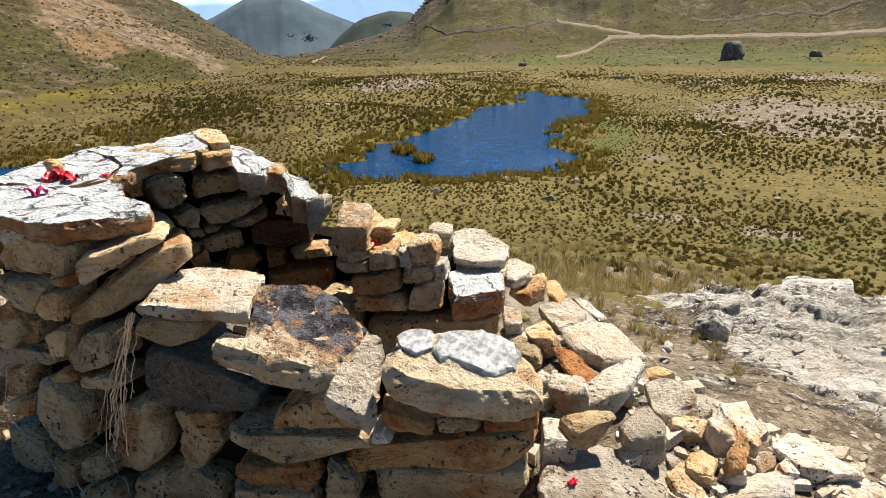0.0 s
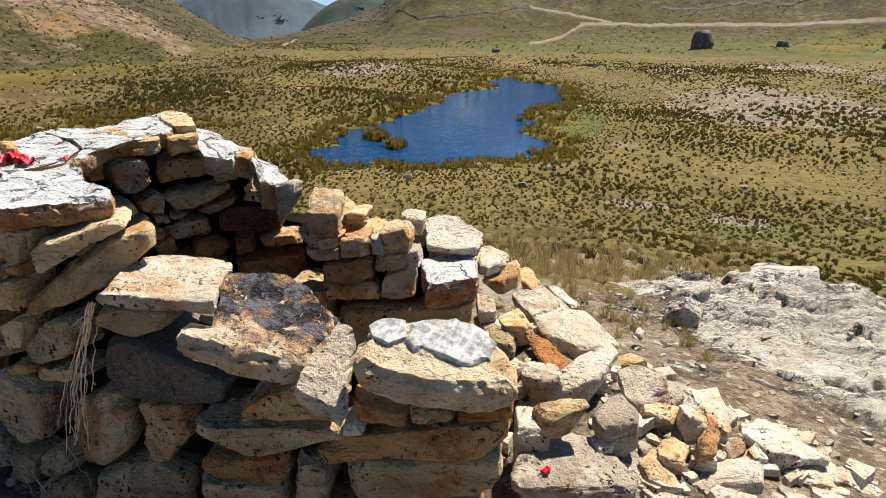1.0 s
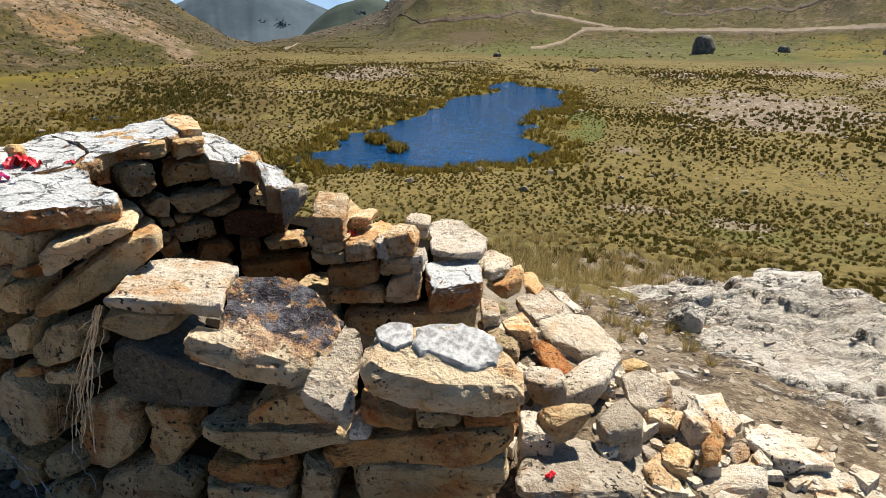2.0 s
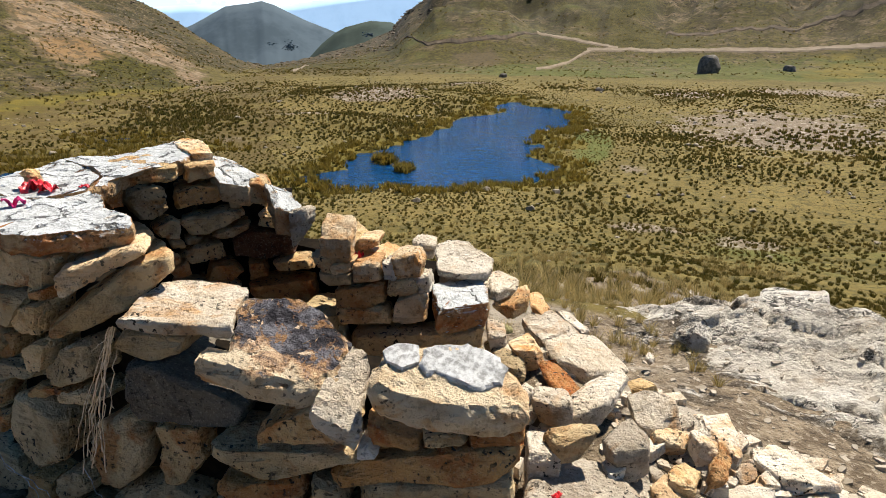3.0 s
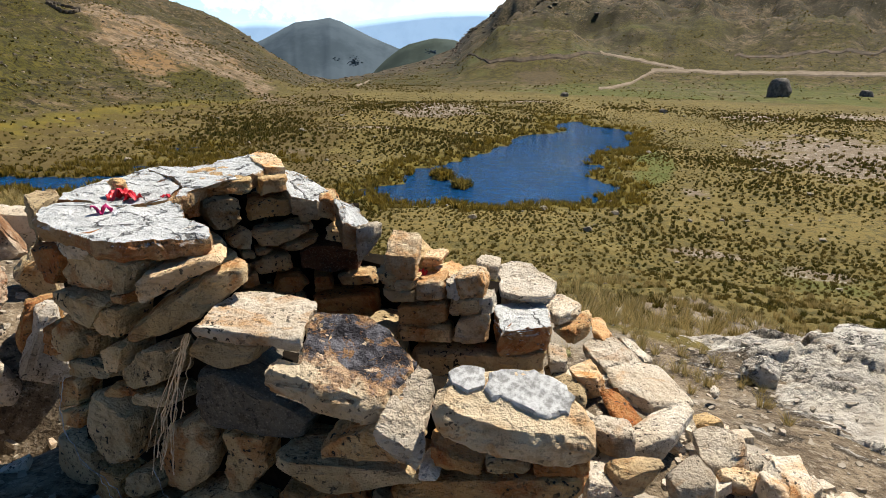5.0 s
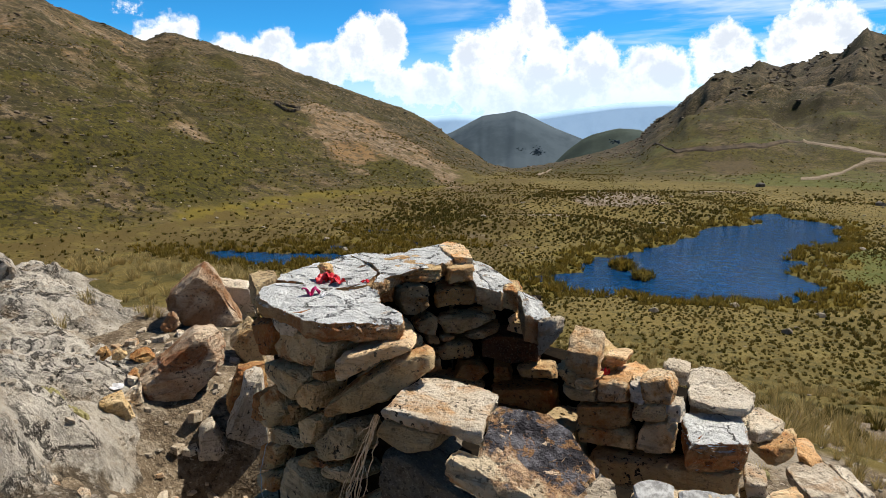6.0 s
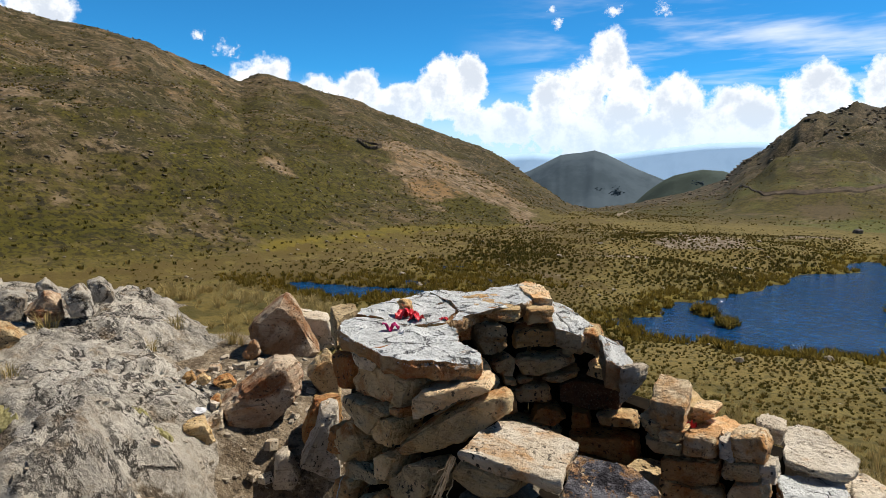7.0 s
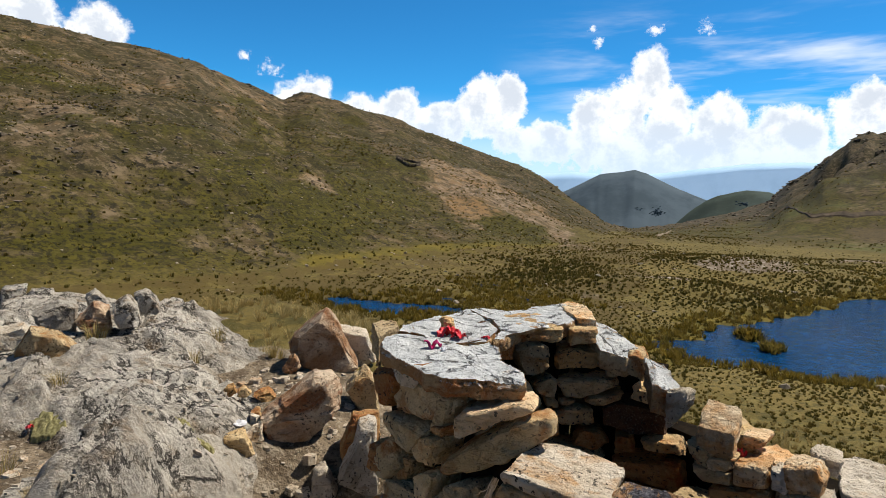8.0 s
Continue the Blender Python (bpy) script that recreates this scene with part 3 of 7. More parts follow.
PONDS = ((-34.0, 47.6, 5.2, 2.2), (-27.8, 50.2, 4.2, 1.7), (-29.9, 65.2, 1.6, 1.2), (-29.0, 54.8, 2.0, 0.8), (-23.6, 60.0, 1.6, .7))


def inside(x, y, loop):
    """Signed distance to a closed outline, positive within."""
    near, odd = np.full(x.shape, 1e9), np.zeros(x.shape, bool)
    for (ax, ay), (bx, by) in zip(loop, loop[1:] + loop[:1]):
        ex, ey = bx - ax, by - ay
        t = np.clip(((x - ax) * ex + (y - ay) * ey) / (ex * ex + ey * ey), 0, 1)
        near = np.minimum(near, np.hypot(x - ax - t * ex, y - ay - t * ey))
        crosses = (ay > y) != (by > y)
        odd ^= crosses & (x < ex * (y - ay) / (ey if ey else 1e-9) + ax)
    return np.where(odd, near, -near)


def water_depth(x, y):
    """Above zero under the lake and the ponds."""
    d = inside(x, y, SHORE) + 1.5 * fractal(x, y, 6, 4, 0.6, 5) + 0.7 * fractal(x, y, 1.9, 3, 0.6, 8)
    for px, py, a, b in PONDS:
        e = 1 - np.hypot((x - px) / a, (y - py) / b)
        d = np.maximum(d, e * min(a, b) + 0.5 * fractal(x, y, 2.0, 3, 0.6, 6))
    return d - 3.0 * blend(1.2 - np.hypot((x + 3.4) / 1.1, (y - 56.8) / 2.1), 0, 0.6) - 2.5 * blend(1.2 - np.hypot((x + 1.6) / 0.9, (y - 53.3) / 1.3), 0, 0.6)


def height(x, y):
    x, y = np.asarray(x, float), np.asarray(y, float)
    r, az = np.hypot(x, y), np.degrees(np.arctan2(x, y))
    # the knoll under the wall, then the valley floor
    reach = r / (1 + (knoll_reach(az) - 1) * blend(26 - r, 0, 17))
    z = (knoll(reach * 0.93) + knoll(reach) + knoll(reach * 1.07)) / 3
    floor = blend(r, 14, 45)
    z = z + floor * (0.35 * fractal(x, y, 14, 4, 0.5, 20) + 0.028 * np.clip(x - 22, 0, 90) * blend(y, 15, 70) - 0.012 * np.clip(r - 120, 0, 900))
    z = z + 2.6 * np.exp(-((x + 8) / 14) ** 2 - ((y - 98) / 12) ** 2) + 1.2 * np.exp(-((x - 9) / 8) ** 2 - ((y - 122) / 7) ** 2) + 1.0 * np.exp(-((x + 13) / 9) ** 2 - ((y - 76) / 6) ** 2)
    z = z + blend(r, 3, 14) * (1 - floor) * 0.22 * fractal(x, y, 3.5, 4, 0.55, 30) + 0.05 * fractal(x, y, 1.1, 4, 0.55, 40)
    # rubble has banked up beside the wall
    z = z + 0.19 * np.exp(-((x - 0.40) / 0.36) ** 2 - ((y - 2.45) / 0.62) ** 2) + 0.07 * np.exp(-((x - 0.75) / 0.5) ** 2 - ((y - 1.95) / 0.5) ** 2)
    z = z - 0.50 * np.exp(-((x + 2.38) / 0.46) ** 2 - ((y - 2.50) / 0.34) ** 2)
    # hills
    foot, crest = hill_foot(az), hill_crest(az)
    top = EYE_LEVEL + np.tan(np.radians(hill_rise(az))) * crest
    t = (r - foot) / (crest - foot)
    up = np.clip(t, 0, 1)
    profile = 0.62 * up + 0.38 * up * up * (3 - 2 * up)
    base = -9.7 - 0.012 * np.clip(r - 120, 0, 900)
    rough = blend(t, 0.0, 0.25) * (1 - 0.75 * blend(t, 0.75, 1.0)) * np.clip((top - base) / 45, 0.05, 1)
    hill = (top - base) * profile + rough * (0.022 * crest * fractal(x, y, 75, 5, 0.5, 50) * 0.8 + 1.2 * np.clip(ridged(x, y, 34, 4, 0.55, 60), 0, 2) + 0.015 * r * blend(az, -12, -2) * ridged(az / 5.0, r / 260, 1.0, 4, 0.5, 65))
    hill = hill - np.clip(r - crest, 0, 1e9) * 0.14 - 0.35 * np.clip(r - crest - 150, 0, 1200) * 0.2
    z = np.where(t > 0, z * (1 - up) + base * up + hill, z)
    z = z + 0.5 * blend(t, 0.05, 0.3) * fractal(x, y, 9, 4, 0.6, 70)
    # water lies in hollows
    wet = water_depth(x, y)
    bank = blend(wet, -3.5, 0.0)
    z = np.where(r < 150, np.maximum(z, LAKE_LEVEL + 0.15), z)
    z = np.where(r < 130, z * (1 - bank) + (LAKE_LEVEL + 0.10) * bank - 0.9 * blend(wet, -0.25, 1.2), z)
    return z


def along(x, y, points):
    """Distance to an open line of the plan."""
    best = np.full(x.shape, 1e9)
    for (ax, ay), (bx, by) in zip(points[:-1], points[1:]):
        ex, ey = bx - ax, by - ay
        t = np.clip(((x - ax) * ex + (y - ay) * ey) / (ex * ex + ey * ey), 0, 1)
        best = np.minimum(best, np.hypot(x - ax - t * ex, y - ay - t * ey))
    return best


# bare rock: its outline in plan, its rise over the turf, how rough it is, and a seed
OUTCROPS = (
    (((1.55, 4.55), (1.42, 4.0), (1.46, 3.60), (1.47, 3.30), (1.49, 3.08), (1.34, 2.86), (1.32, 2.60), (1.52, 2.45), (1.72, 2.22), (1.88, 1.95), (2.2, 1.5), (3.6, 1.2), (5.0, 2.6), (4.6, 3.9), (3.5, 4.2), (2.9, 4.2), (2.2, 4.5)),
     lambda x, y: 0.03 + 0.30 * blend(np.hypot(x, y), 3.6, 5.0) * blend(x, 1.3, 2.5) - 0.12 * blend(x, 2.6, 3.6), 0.42, 100),
    (((-2.30, 1.1), (-2.45, 1.95), (-2.85, 2.5), (-3.5, 2.9), (-4.1, 3.45), (-4.9, 4.3), (-5.9, 5.3), (-7.6, 6.0), (-9.5, 5.4), (-10, 3.5), (-8, 2.2), (-5.6, 2.0),
      (-4.2, 1.9), (-3.5, 1.3), (-3.2, 0.3), (-2.5, 0.2)),
     lambda x, y: 0.07 + 0.018 * np.clip(-x - 3, 0, 4) + 0.26 * blend(1.15 - np.hypot((x + 2.92) / 0.62, (y - 1.86) / 0.52), 0, 0.55)
     + 0.10 * blend(0.85 - along(x, y, ((-3.9, 2.62), (-4.7, 2.95), (-5.6, 3.8))), 0, 0.7) - 0.22 * np.exp(-((x + 4.05) / 0.65) ** 2 - ((y - 1.85) / 0.30) ** 2), 0.58, 200),
)


def facets(x, y, scale, seed):
    """Broken rock: tilted flat pieces, and how far each place lies from the crack beside it."""
    gx, gy = x / scale, y / scale
    cx, cy = np.floor(gx), np.floor(gy)
    near, second = np.full(x.shape, 9.0), np.full(x.shape, 9.0)
    level = np.zeros(x.shape)
    for i in (-1, 0, 1):
        for j in (-1, 0, 1):
            ix, iy = cx + i, cy + j
            dx, dy = gx - ix - lattice(ix, iy, seed), gy - iy - lattice(ix, iy, seed + 1)
            d = np.hypot(dx, dy)
            flat = (lattice(ix, iy, seed + 2) - 0.5) * dx + (lattice(ix, iy, seed + 3) - 0.5) * dy + 0.5 * (lattice(ix, iy, seed + 4) - 0.5)
            closer = d < near
            second = np.where(closer, near, np.minimum(second, d))
            level = np.where(closer, flat, level)
            near = np.where(closer, d, near)
    return level, second - near


def bedrock(x, y, spec):
    """The skin of a rock outcrop, and the depth inside its outline."""
    loop, lift, grain, seed = spec
    d = inside(x, y, loop) + 0.22 * fractal(x, y, 0.9, 4, 0.6, seed)
    m = blend(d, -0.05, 0.30)
    u, v = x * 0.9 - y * 0.44, x * 0.44 + y * 0.9
    wx, wy = u + 0.16 * fractal(x, y, 0.5, 4, 0.6, seed + 21), v + 0.16 * fractal(x, y, 0.5, 4, 0.6, seed + 22)
    large, gap = facets(wx * 0.55, wy, 0.62, seed + 3)
    small, chink = facets(wx * 0.6, wy, 0.19, seed + 13)
    tiny, _ = facets(wx * 0.7, wy, 0.07, seed + 17)
    rock = lift(x, y) + grain * (0.30 * large + 0.105 * small + 0.034 * tiny + 0.16 * fractal(u * 0.5, v, 1.3, 3, 0.5, seed + 5))
    rock = rock - 0.055 * (1 - blend(gap, 0.0, 0.07)) - 0.018 * (1 - blend(chink, 0.0, 0.10)) + 0.012 * fractal(x, y, 0.12, 4, 0.62, seed + 7)
    z = height(x, y) - 0.10 * (1 - blend(d, -0.4, 0.0)) + m * rock
    return z, d


def surface(x, y):
    """The ground with its bare rock."""
    x, y = np.asarray(x, float), np.asarray(y, float)
    z = height(x, y)
    for spec in OUTCROPS:
        top, d = bedrock(x, y, spec)
        z = np.where(d > -0.4, np.maximum(z, top), z)
    return z


def spot(x, y, px, py, wide):
    return np.exp(-((x - px) ** 2 + (y - py) ** 2) / (wide * wide))


SCREE = ((-86, 134), (-77.6, 129), (-66.7, 116), (-61.4, 111), (-54.9, 108), (-54.9, 121), (-48.6, 130), (-33, 104), (-31, 110), (-48.8, 149), (-65, 164), (-84, 184), (-96, 178), (-92, 152))


def make_ground():
    az = np.radians(np.concatenate((np.arange(-180, -76, 2.5), np.arange(-76, -66, 0.8), np.arange(-66, 44, 0.24), np.arange(44, 54, 0.8), np.arange(54, 180, 2.5))))
    ring = [0.35]
    while ring[-1] < 4800:
        ring.append(ring[-1] * (1.016 if ring[-1] < 400 else 1.02 if ring[-1] < 800 else 1.06))
    ring = np.array(ring)
    na, nr = len(az), len(ring)
    x, y = np.sin(az)[None, :] * ring[:, None], np.cos(az)[None, :] * ring[:, None]
    x, y = x.ravel(), y.ravel()
    z = height(x, y)
    r, deg = np.hypot(x, y), np.degrees(np.arctan2(x, y))
    verts = np.column_stack((x, y, z))
    verts = np.vstack((verts, ((0, 0, float(height(np.array([0.0]), np.array([0.0]))[0])),)))
    k = np.arange(nr - 1)[:, None] * na
    j = np.arange(na)[None, :]
    j2 = (j + 1) % na
    faces = np.stack((k + j, k + j2, k + na + j2, k + na + j), -1).reshape(-1, 4).tolist()
    centre = nr * na
    faces += [(centre, int((i + 1) % na), i) for i in range(na)]
    mesh = bpy.data.meshes.new("ground")
    mesh.from_pydata(verts.tolist(), [], faces)
    wet = water_depth(x, y)
    t = (r - hill_foot(deg)) / (hill_crest(deg) - hill_foot(deg))
    zones = {
        "bare": np.maximum.reduce((
            0.84 * np.exp(-((deg - 29) / 10) ** 2 - ((r - 84) / 20) ** 2), 0.78 * np.exp(-((deg - 22) / 4) ** 2 - ((r - 120) / 10) ** 2), 0.66 * np.exp(-((deg - 18.5) / 2.5) ** 2 - ((r - 57) / 5) ** 2), 0.78 * np.exp(-((deg - 30) / 5) ** 2 - ((r - 130) / 9) ** 2),
            0.8 * np.exp(-((deg - 38) / 6) ** 2 - ((r - 120) / 16) ** 2), 0.7 * np.exp(-((deg - 41) / 3) ** 2 - ((r - 57) / 3) ** 2), 0.8 * np.exp(-((x - 17) / 2.6) ** 2 - ((y - 31.5) / 2.2) ** 2), 0.85 * np.exp(-((x + 13) / 7) ** 2 - ((y - 78) / 4) ** 2),
            0.8 * np.exp(-((x + 19) / 2.2) ** 2 - ((y - 64) / 1.6) ** 2), 0.92 * np.exp(-((x + 7) / 8) ** 2 - ((y - 93) / 5) ** 2),
            0.8 * np.exp(-((x - 9) / 6) ** 2 - ((y - 121) / 4) ** 2), 0.7 * np.exp(-((x - 13) / 3.5) ** 2 - ((y - 35) / 1.8) ** 2),
            0.8 * np.exp(-((x - 4.6) / 3.2) ** 2 - ((y - 16.5 + 0.6 * (x - 4.6)) / 1.0) ** 2), 0.60 * blend(r, 4.5, 5.5) * blend(26 - r, 0, 14) * blend(deg, -20, 5) * blend(32 - deg, 0, 8), 0.95 * blend(5.2 - r + 2.6 * blend(-deg, 25, 50) * (deg < 0), 0, 1.8),
            0.46 * blend(t, 0.06, 0.2) * blend(deg, 2, 14), 0.72 * np.exp(-((deg - 9) / 3.5) ** 2 - ((t - 0.10) / 0.06) ** 2) * (t > 0))),
        "scree": np.maximum.reduce((
            0.90 * blend(inside(x, y, SCREE), -7, 6), 0.7 * blend(1.6 - along(x, y, ((-63, 118), (-55, 109))) / 3.5, 0, 1.0),
            0.52 * blend(1.6 - along(x, y, ((-162, 116), (-168, 144), (-158, 156), (-116, 112))) / 7.0, 0, 1.0), 0.55 * blend(1.6 - along(x, y, ((-114, 62), (-103, 69), (-88, 52))) / 6.0, 0, 1.0), spot(x, y, -80, 75, 4) * 0.6, spot(x, y, -73, 87, 4.5) * 0.8, spot(x, y, -80, 71, 6) * 0.5,
            spot(x, y, -106, 63, 11) * 0.75, spot(x, y, -82, 48, 6) * 0.62, spot(x, y, -114, 105, 9) * 0.6, spot(x, y, -140, 103, 12) * 0.62, spot(x, y, -168, 166, 16) * 0.62,
            spot(x, y, -125, 140, 12) * 0.4, 0.46 * blend(t, 0.30, 0.55) * blend(-deg, 37, 45), 0.40 * blend(t, 0.55, 0.8) * blend(-deg, 18, 28))),
        "slope": np.maximum.reduce((blend(t, -0.02, 0.06) * blend(-deg, 12, 22), 0.95 * blend(t, 0.02, 0.14) * blend(deg, -6, 3), 0.85 * blend(r, 135, 190) * blend(deg, -16, -10))),
        "heath": np.maximum.reduce((0.20 * blend(t, 0.03, 0.2) * blend(deg, -2, 4) + 0.80 * blend(t, 0.03, 0.40) * (1.05 - 0.35 * blend(-deg, 10, 25)) + 0.16 * blend(-deg, 8, 28) * blend(r, 45, 80),
                                    spot(x, y, -85, 52, 10) * 0.8, spot(x, y, -80, 63, 7) * 0.7, spot(x, y, -62, 150, 14) * 0.8)) - spot(x, y, -104, 120, 16) * 0.7 - spot(x, y, -138, 162, 26) * 0.3 - spot(x, y, -138, 80, 16) * 0.4,
        "marsh": np.maximum(0.72 * np.exp(-((t - 0.015) / 0.03) ** 2) * blend(-deg, 8, 22) * (1 - 0.8 * blend(-deg, 39, 47)), 0.9 * blend(wet, -5.0, -0.6) * (r < 130)) + 0.6 * np.exp(-((t + 0.05) / 0.16) ** 2) * blend(deg, 24, 32)
                 + 0.55 * np.exp(-((x - 3) / 16) ** 2 - ((y - 112) / 5) ** 2),
        "peat": np.maximum(0.95 * np.exp(-((deg + 38) / 10) ** 2 - ((r - 66) / 10) ** 2), 0.60 * blend(-deg, 4, 14) * blend(r, 40, 55) * (t < 0.02)),
    }
    right = blend(deg, -7, -2) * blend(t, 0.02, 0.12)
    zones["gully"] = right * (0.55 * ridged(deg * 0.42 - 2.4 * t + 0.6 * fractal(x, y, 30, 4, 0.6, 67), t * 1.1, 1.0, 5, 0.6, 66) + 0.24 + 0.35 * blend(t, 0.45, 0.8) * blend(10 - deg, 0, 6) + 0.16 * blend(deg, 8, 16))
    zones["gully"] = np.where(right > 0.02, zones["gully"] + 0.28 * (1 - right), 0.28) - 0.9 * np.exp(-((deg - 4.6) / 2.2) ** 2 - ((r - 196) / 13) ** 2)
    zones["lawn"] = np.maximum.reduce((0.85 * blend(r, 148, 168) * blend(-t, -0.06, 0.0) * blend(deg, -4, 6), 0.75 * np.exp(-((deg - 14.6) / 2.4) ** 2 - ((r - 66) / 13) ** 2),
                                       0.47 * blend(t, 0.02, 0.08) * blend(-t, -0.6, -0.25) * blend(deg, -9, -5) * blend(22 - deg, 0, 10), 0.38 * blend(deg, 18, 26) * blend(r, 24, 30) * blend(-r, -46, -38)))
    for name, value in zones.items():
        layer = mesh.attributes.new(name, "FLOAT", "POINT")
        layer.data.foreach_set("value", np.append(value, 0.0).astype(np.float32))
    mesh.materials.append(GROUND)
    mesh.shade_smooth()
    tagged(new("ground", mesh), "olive tussock grassland valley with bare soil and hills", "ground", kind="structure")


make_ground()


def make_lake():
    bm = bmesh.new()
    bmesh.ops.create_grid(bm, x_segments=40, y_segments=40, size=1)
    for v in bm.verts:
        v.co = Vector((-7 + 37 * v.co.x, 75 + 38 * v.co.y, LAKE_LEVEL))
    mesh = bpy.data.meshes.new("water")
    bm.to_mesh(mesh)
    bm.free()
    mesh.materials.append(WATER)
    tagged(new("water", mesh), "deep blue rippled lake in the valley", "lake", kind="structure")


make_lake()


def make_far_hills():
    """Ridges kilometres away, their distance haze painted as blue colour and glow."""
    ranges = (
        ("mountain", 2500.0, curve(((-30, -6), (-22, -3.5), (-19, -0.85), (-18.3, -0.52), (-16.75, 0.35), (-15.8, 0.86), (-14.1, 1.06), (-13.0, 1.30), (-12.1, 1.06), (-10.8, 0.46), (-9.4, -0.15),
                                    (-7.5, -0.85), (-4, -2.0), (2, -5))), hazed_material("far_mountain_haze", (0.070, 0.090, 0.106), (0.050, 0.066, 0.078), 0.34), "grey-green far mountain with a rounded summit", 0.16),
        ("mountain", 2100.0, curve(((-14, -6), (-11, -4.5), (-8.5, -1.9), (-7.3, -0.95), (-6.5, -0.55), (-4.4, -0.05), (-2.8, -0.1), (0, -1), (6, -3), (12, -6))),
         hazed_material("far_spur_haze", (0.060, 0.074, 0.066), (0.040, 0.050, 0.042), 0.22), "grey-green far spur closing the valley", 0.16),
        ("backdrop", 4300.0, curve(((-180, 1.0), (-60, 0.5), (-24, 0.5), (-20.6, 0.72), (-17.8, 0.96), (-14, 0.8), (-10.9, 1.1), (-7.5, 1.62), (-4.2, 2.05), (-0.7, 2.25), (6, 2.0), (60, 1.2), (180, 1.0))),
         hazed_material("horizon_haze_ridge", (0.30, 0.42, 0.55), (0.27, 0.39, 0.52), 0.75), "pale blue hazy mountain range on the horizon", 0.06),
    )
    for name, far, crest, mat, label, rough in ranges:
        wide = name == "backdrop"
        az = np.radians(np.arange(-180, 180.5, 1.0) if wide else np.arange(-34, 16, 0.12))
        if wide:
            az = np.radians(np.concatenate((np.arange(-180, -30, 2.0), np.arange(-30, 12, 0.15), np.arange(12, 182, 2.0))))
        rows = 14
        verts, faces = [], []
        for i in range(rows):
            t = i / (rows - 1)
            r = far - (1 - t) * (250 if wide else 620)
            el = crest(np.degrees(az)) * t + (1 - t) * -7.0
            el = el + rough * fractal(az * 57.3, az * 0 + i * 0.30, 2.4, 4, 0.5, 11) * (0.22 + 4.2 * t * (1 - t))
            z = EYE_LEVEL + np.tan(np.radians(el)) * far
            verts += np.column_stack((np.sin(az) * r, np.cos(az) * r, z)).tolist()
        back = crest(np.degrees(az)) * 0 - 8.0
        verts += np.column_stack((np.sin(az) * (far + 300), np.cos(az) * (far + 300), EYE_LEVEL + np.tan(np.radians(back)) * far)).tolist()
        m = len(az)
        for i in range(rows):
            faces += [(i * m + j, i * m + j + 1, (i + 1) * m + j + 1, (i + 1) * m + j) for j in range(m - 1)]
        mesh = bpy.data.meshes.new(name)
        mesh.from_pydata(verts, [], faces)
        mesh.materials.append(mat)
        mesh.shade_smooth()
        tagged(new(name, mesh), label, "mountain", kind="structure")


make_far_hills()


# ------------------------------------------------------------------ stones
def ring(outline, scale, depth):
    return [(a * scale, b * scale, depth) for a, b in outline]


def divide(bm, cell, most):
    """Split long edges until the skin is fine enough to carry relief."""
    for _ in range(8):
        bmesh.ops.triangulate(bm, faces=[f for f in bm.faces if len(f.verts) > 3])
        long_edges = [e for e in bm.edges if e.calc_length() > cell]
        if not long_edges or len(bm.faces) > most:
            break
        bmesh.ops.subdivide_edges(bm, edges=long_edges, cuts=1)
    bmesh.ops.triangulate(bm, faces=[f for f in bm.faces if len(f.verts) > 3])


def cleave(bm, seed, low, high, cuts):
    """Break corners and edges off along flat planes."""
    r = random.Random(seed * 7 + 3)
    co = np.array([v.co[:] for v in bm.verts])
    centre = co.mean(axis=0)
    co = co - centre
    for _ in range(cuts):
        n = np.array((r.gauss(0, 1), r.gauss(0, 1), r.gauss(0, 1)))
        n /= np.linalg.norm(n)
        side = co @ n
        over = np.clip(side - side.max() * (1 - r.uniform(low, high)), 0, None)
        co = co - over[:, None] * n
    for v, p in zip(bm.verts, co + centre):
        v.co = p


def roughen(bm, seed, size, rough, flakes=0.0):
    """Chipped facets, bedding and grain on the skin of a stone; flakes: height of the split layers on its top."""
    bm.normal_update()
    shift = Vector((seed * 3.17, seed * 1.93, seed * 0.71))
    moves = []
    for v in bm.verts:
        p = v.co + shift
        big = noise.noise(p * (2.6 / max(size, 0.08)))
        mid = noise.noise(p * 15.0)
        layer = noise.noise(Vector((p.x * 6, p.y * 6, p.z * 55)))
        q = p * 17.0 + Vector((mid, layer, -mid)) * 0.5
        feature = noise.voronoi(q)[1][0]
        tilt = noise.cell_vector(feature * 3.7)
        chip = (q - feature).dot(tilt - Vector((0.5, 0.5, 0.5)))
        fine = noise.noise(p * 70.0) + 0.6 * noise.noise(p * 150.0)
        d = 0.030 * size * big + 0.005 * mid + 0.0065 * layer + 0.012 * chip + 0.0022 * fine
        if flakes and v.normal.z > 0.6:
            u = 2.2 * noise.noise(Vector((p.x * 4.6, p.y * 6.4, seed))) + 0.9 * noise.noise(Vector((p.x * 13, p.y * 17, seed))) + 0.35 * noise.noise(Vector((p.x * 40, p.y * 40, seed)))
            part = u - math.floor(u)
            d = 0.5 * d + flakes * (math.floor(u) + max(0.0, (part - 0.86) / 0.14))
        moves.append(v.normal * rough * d)
    for v, m in zip(bm.verts, moves):
        v.co += m


def finish(bm):
    mesh = bpy.data.meshes.new("stone")
    bm.to_mesh(mesh)
    bm.free()
    mesh.shade_smooth()
    mesh.set_sharp_from_angle(angle=radians(30))
    return mesh


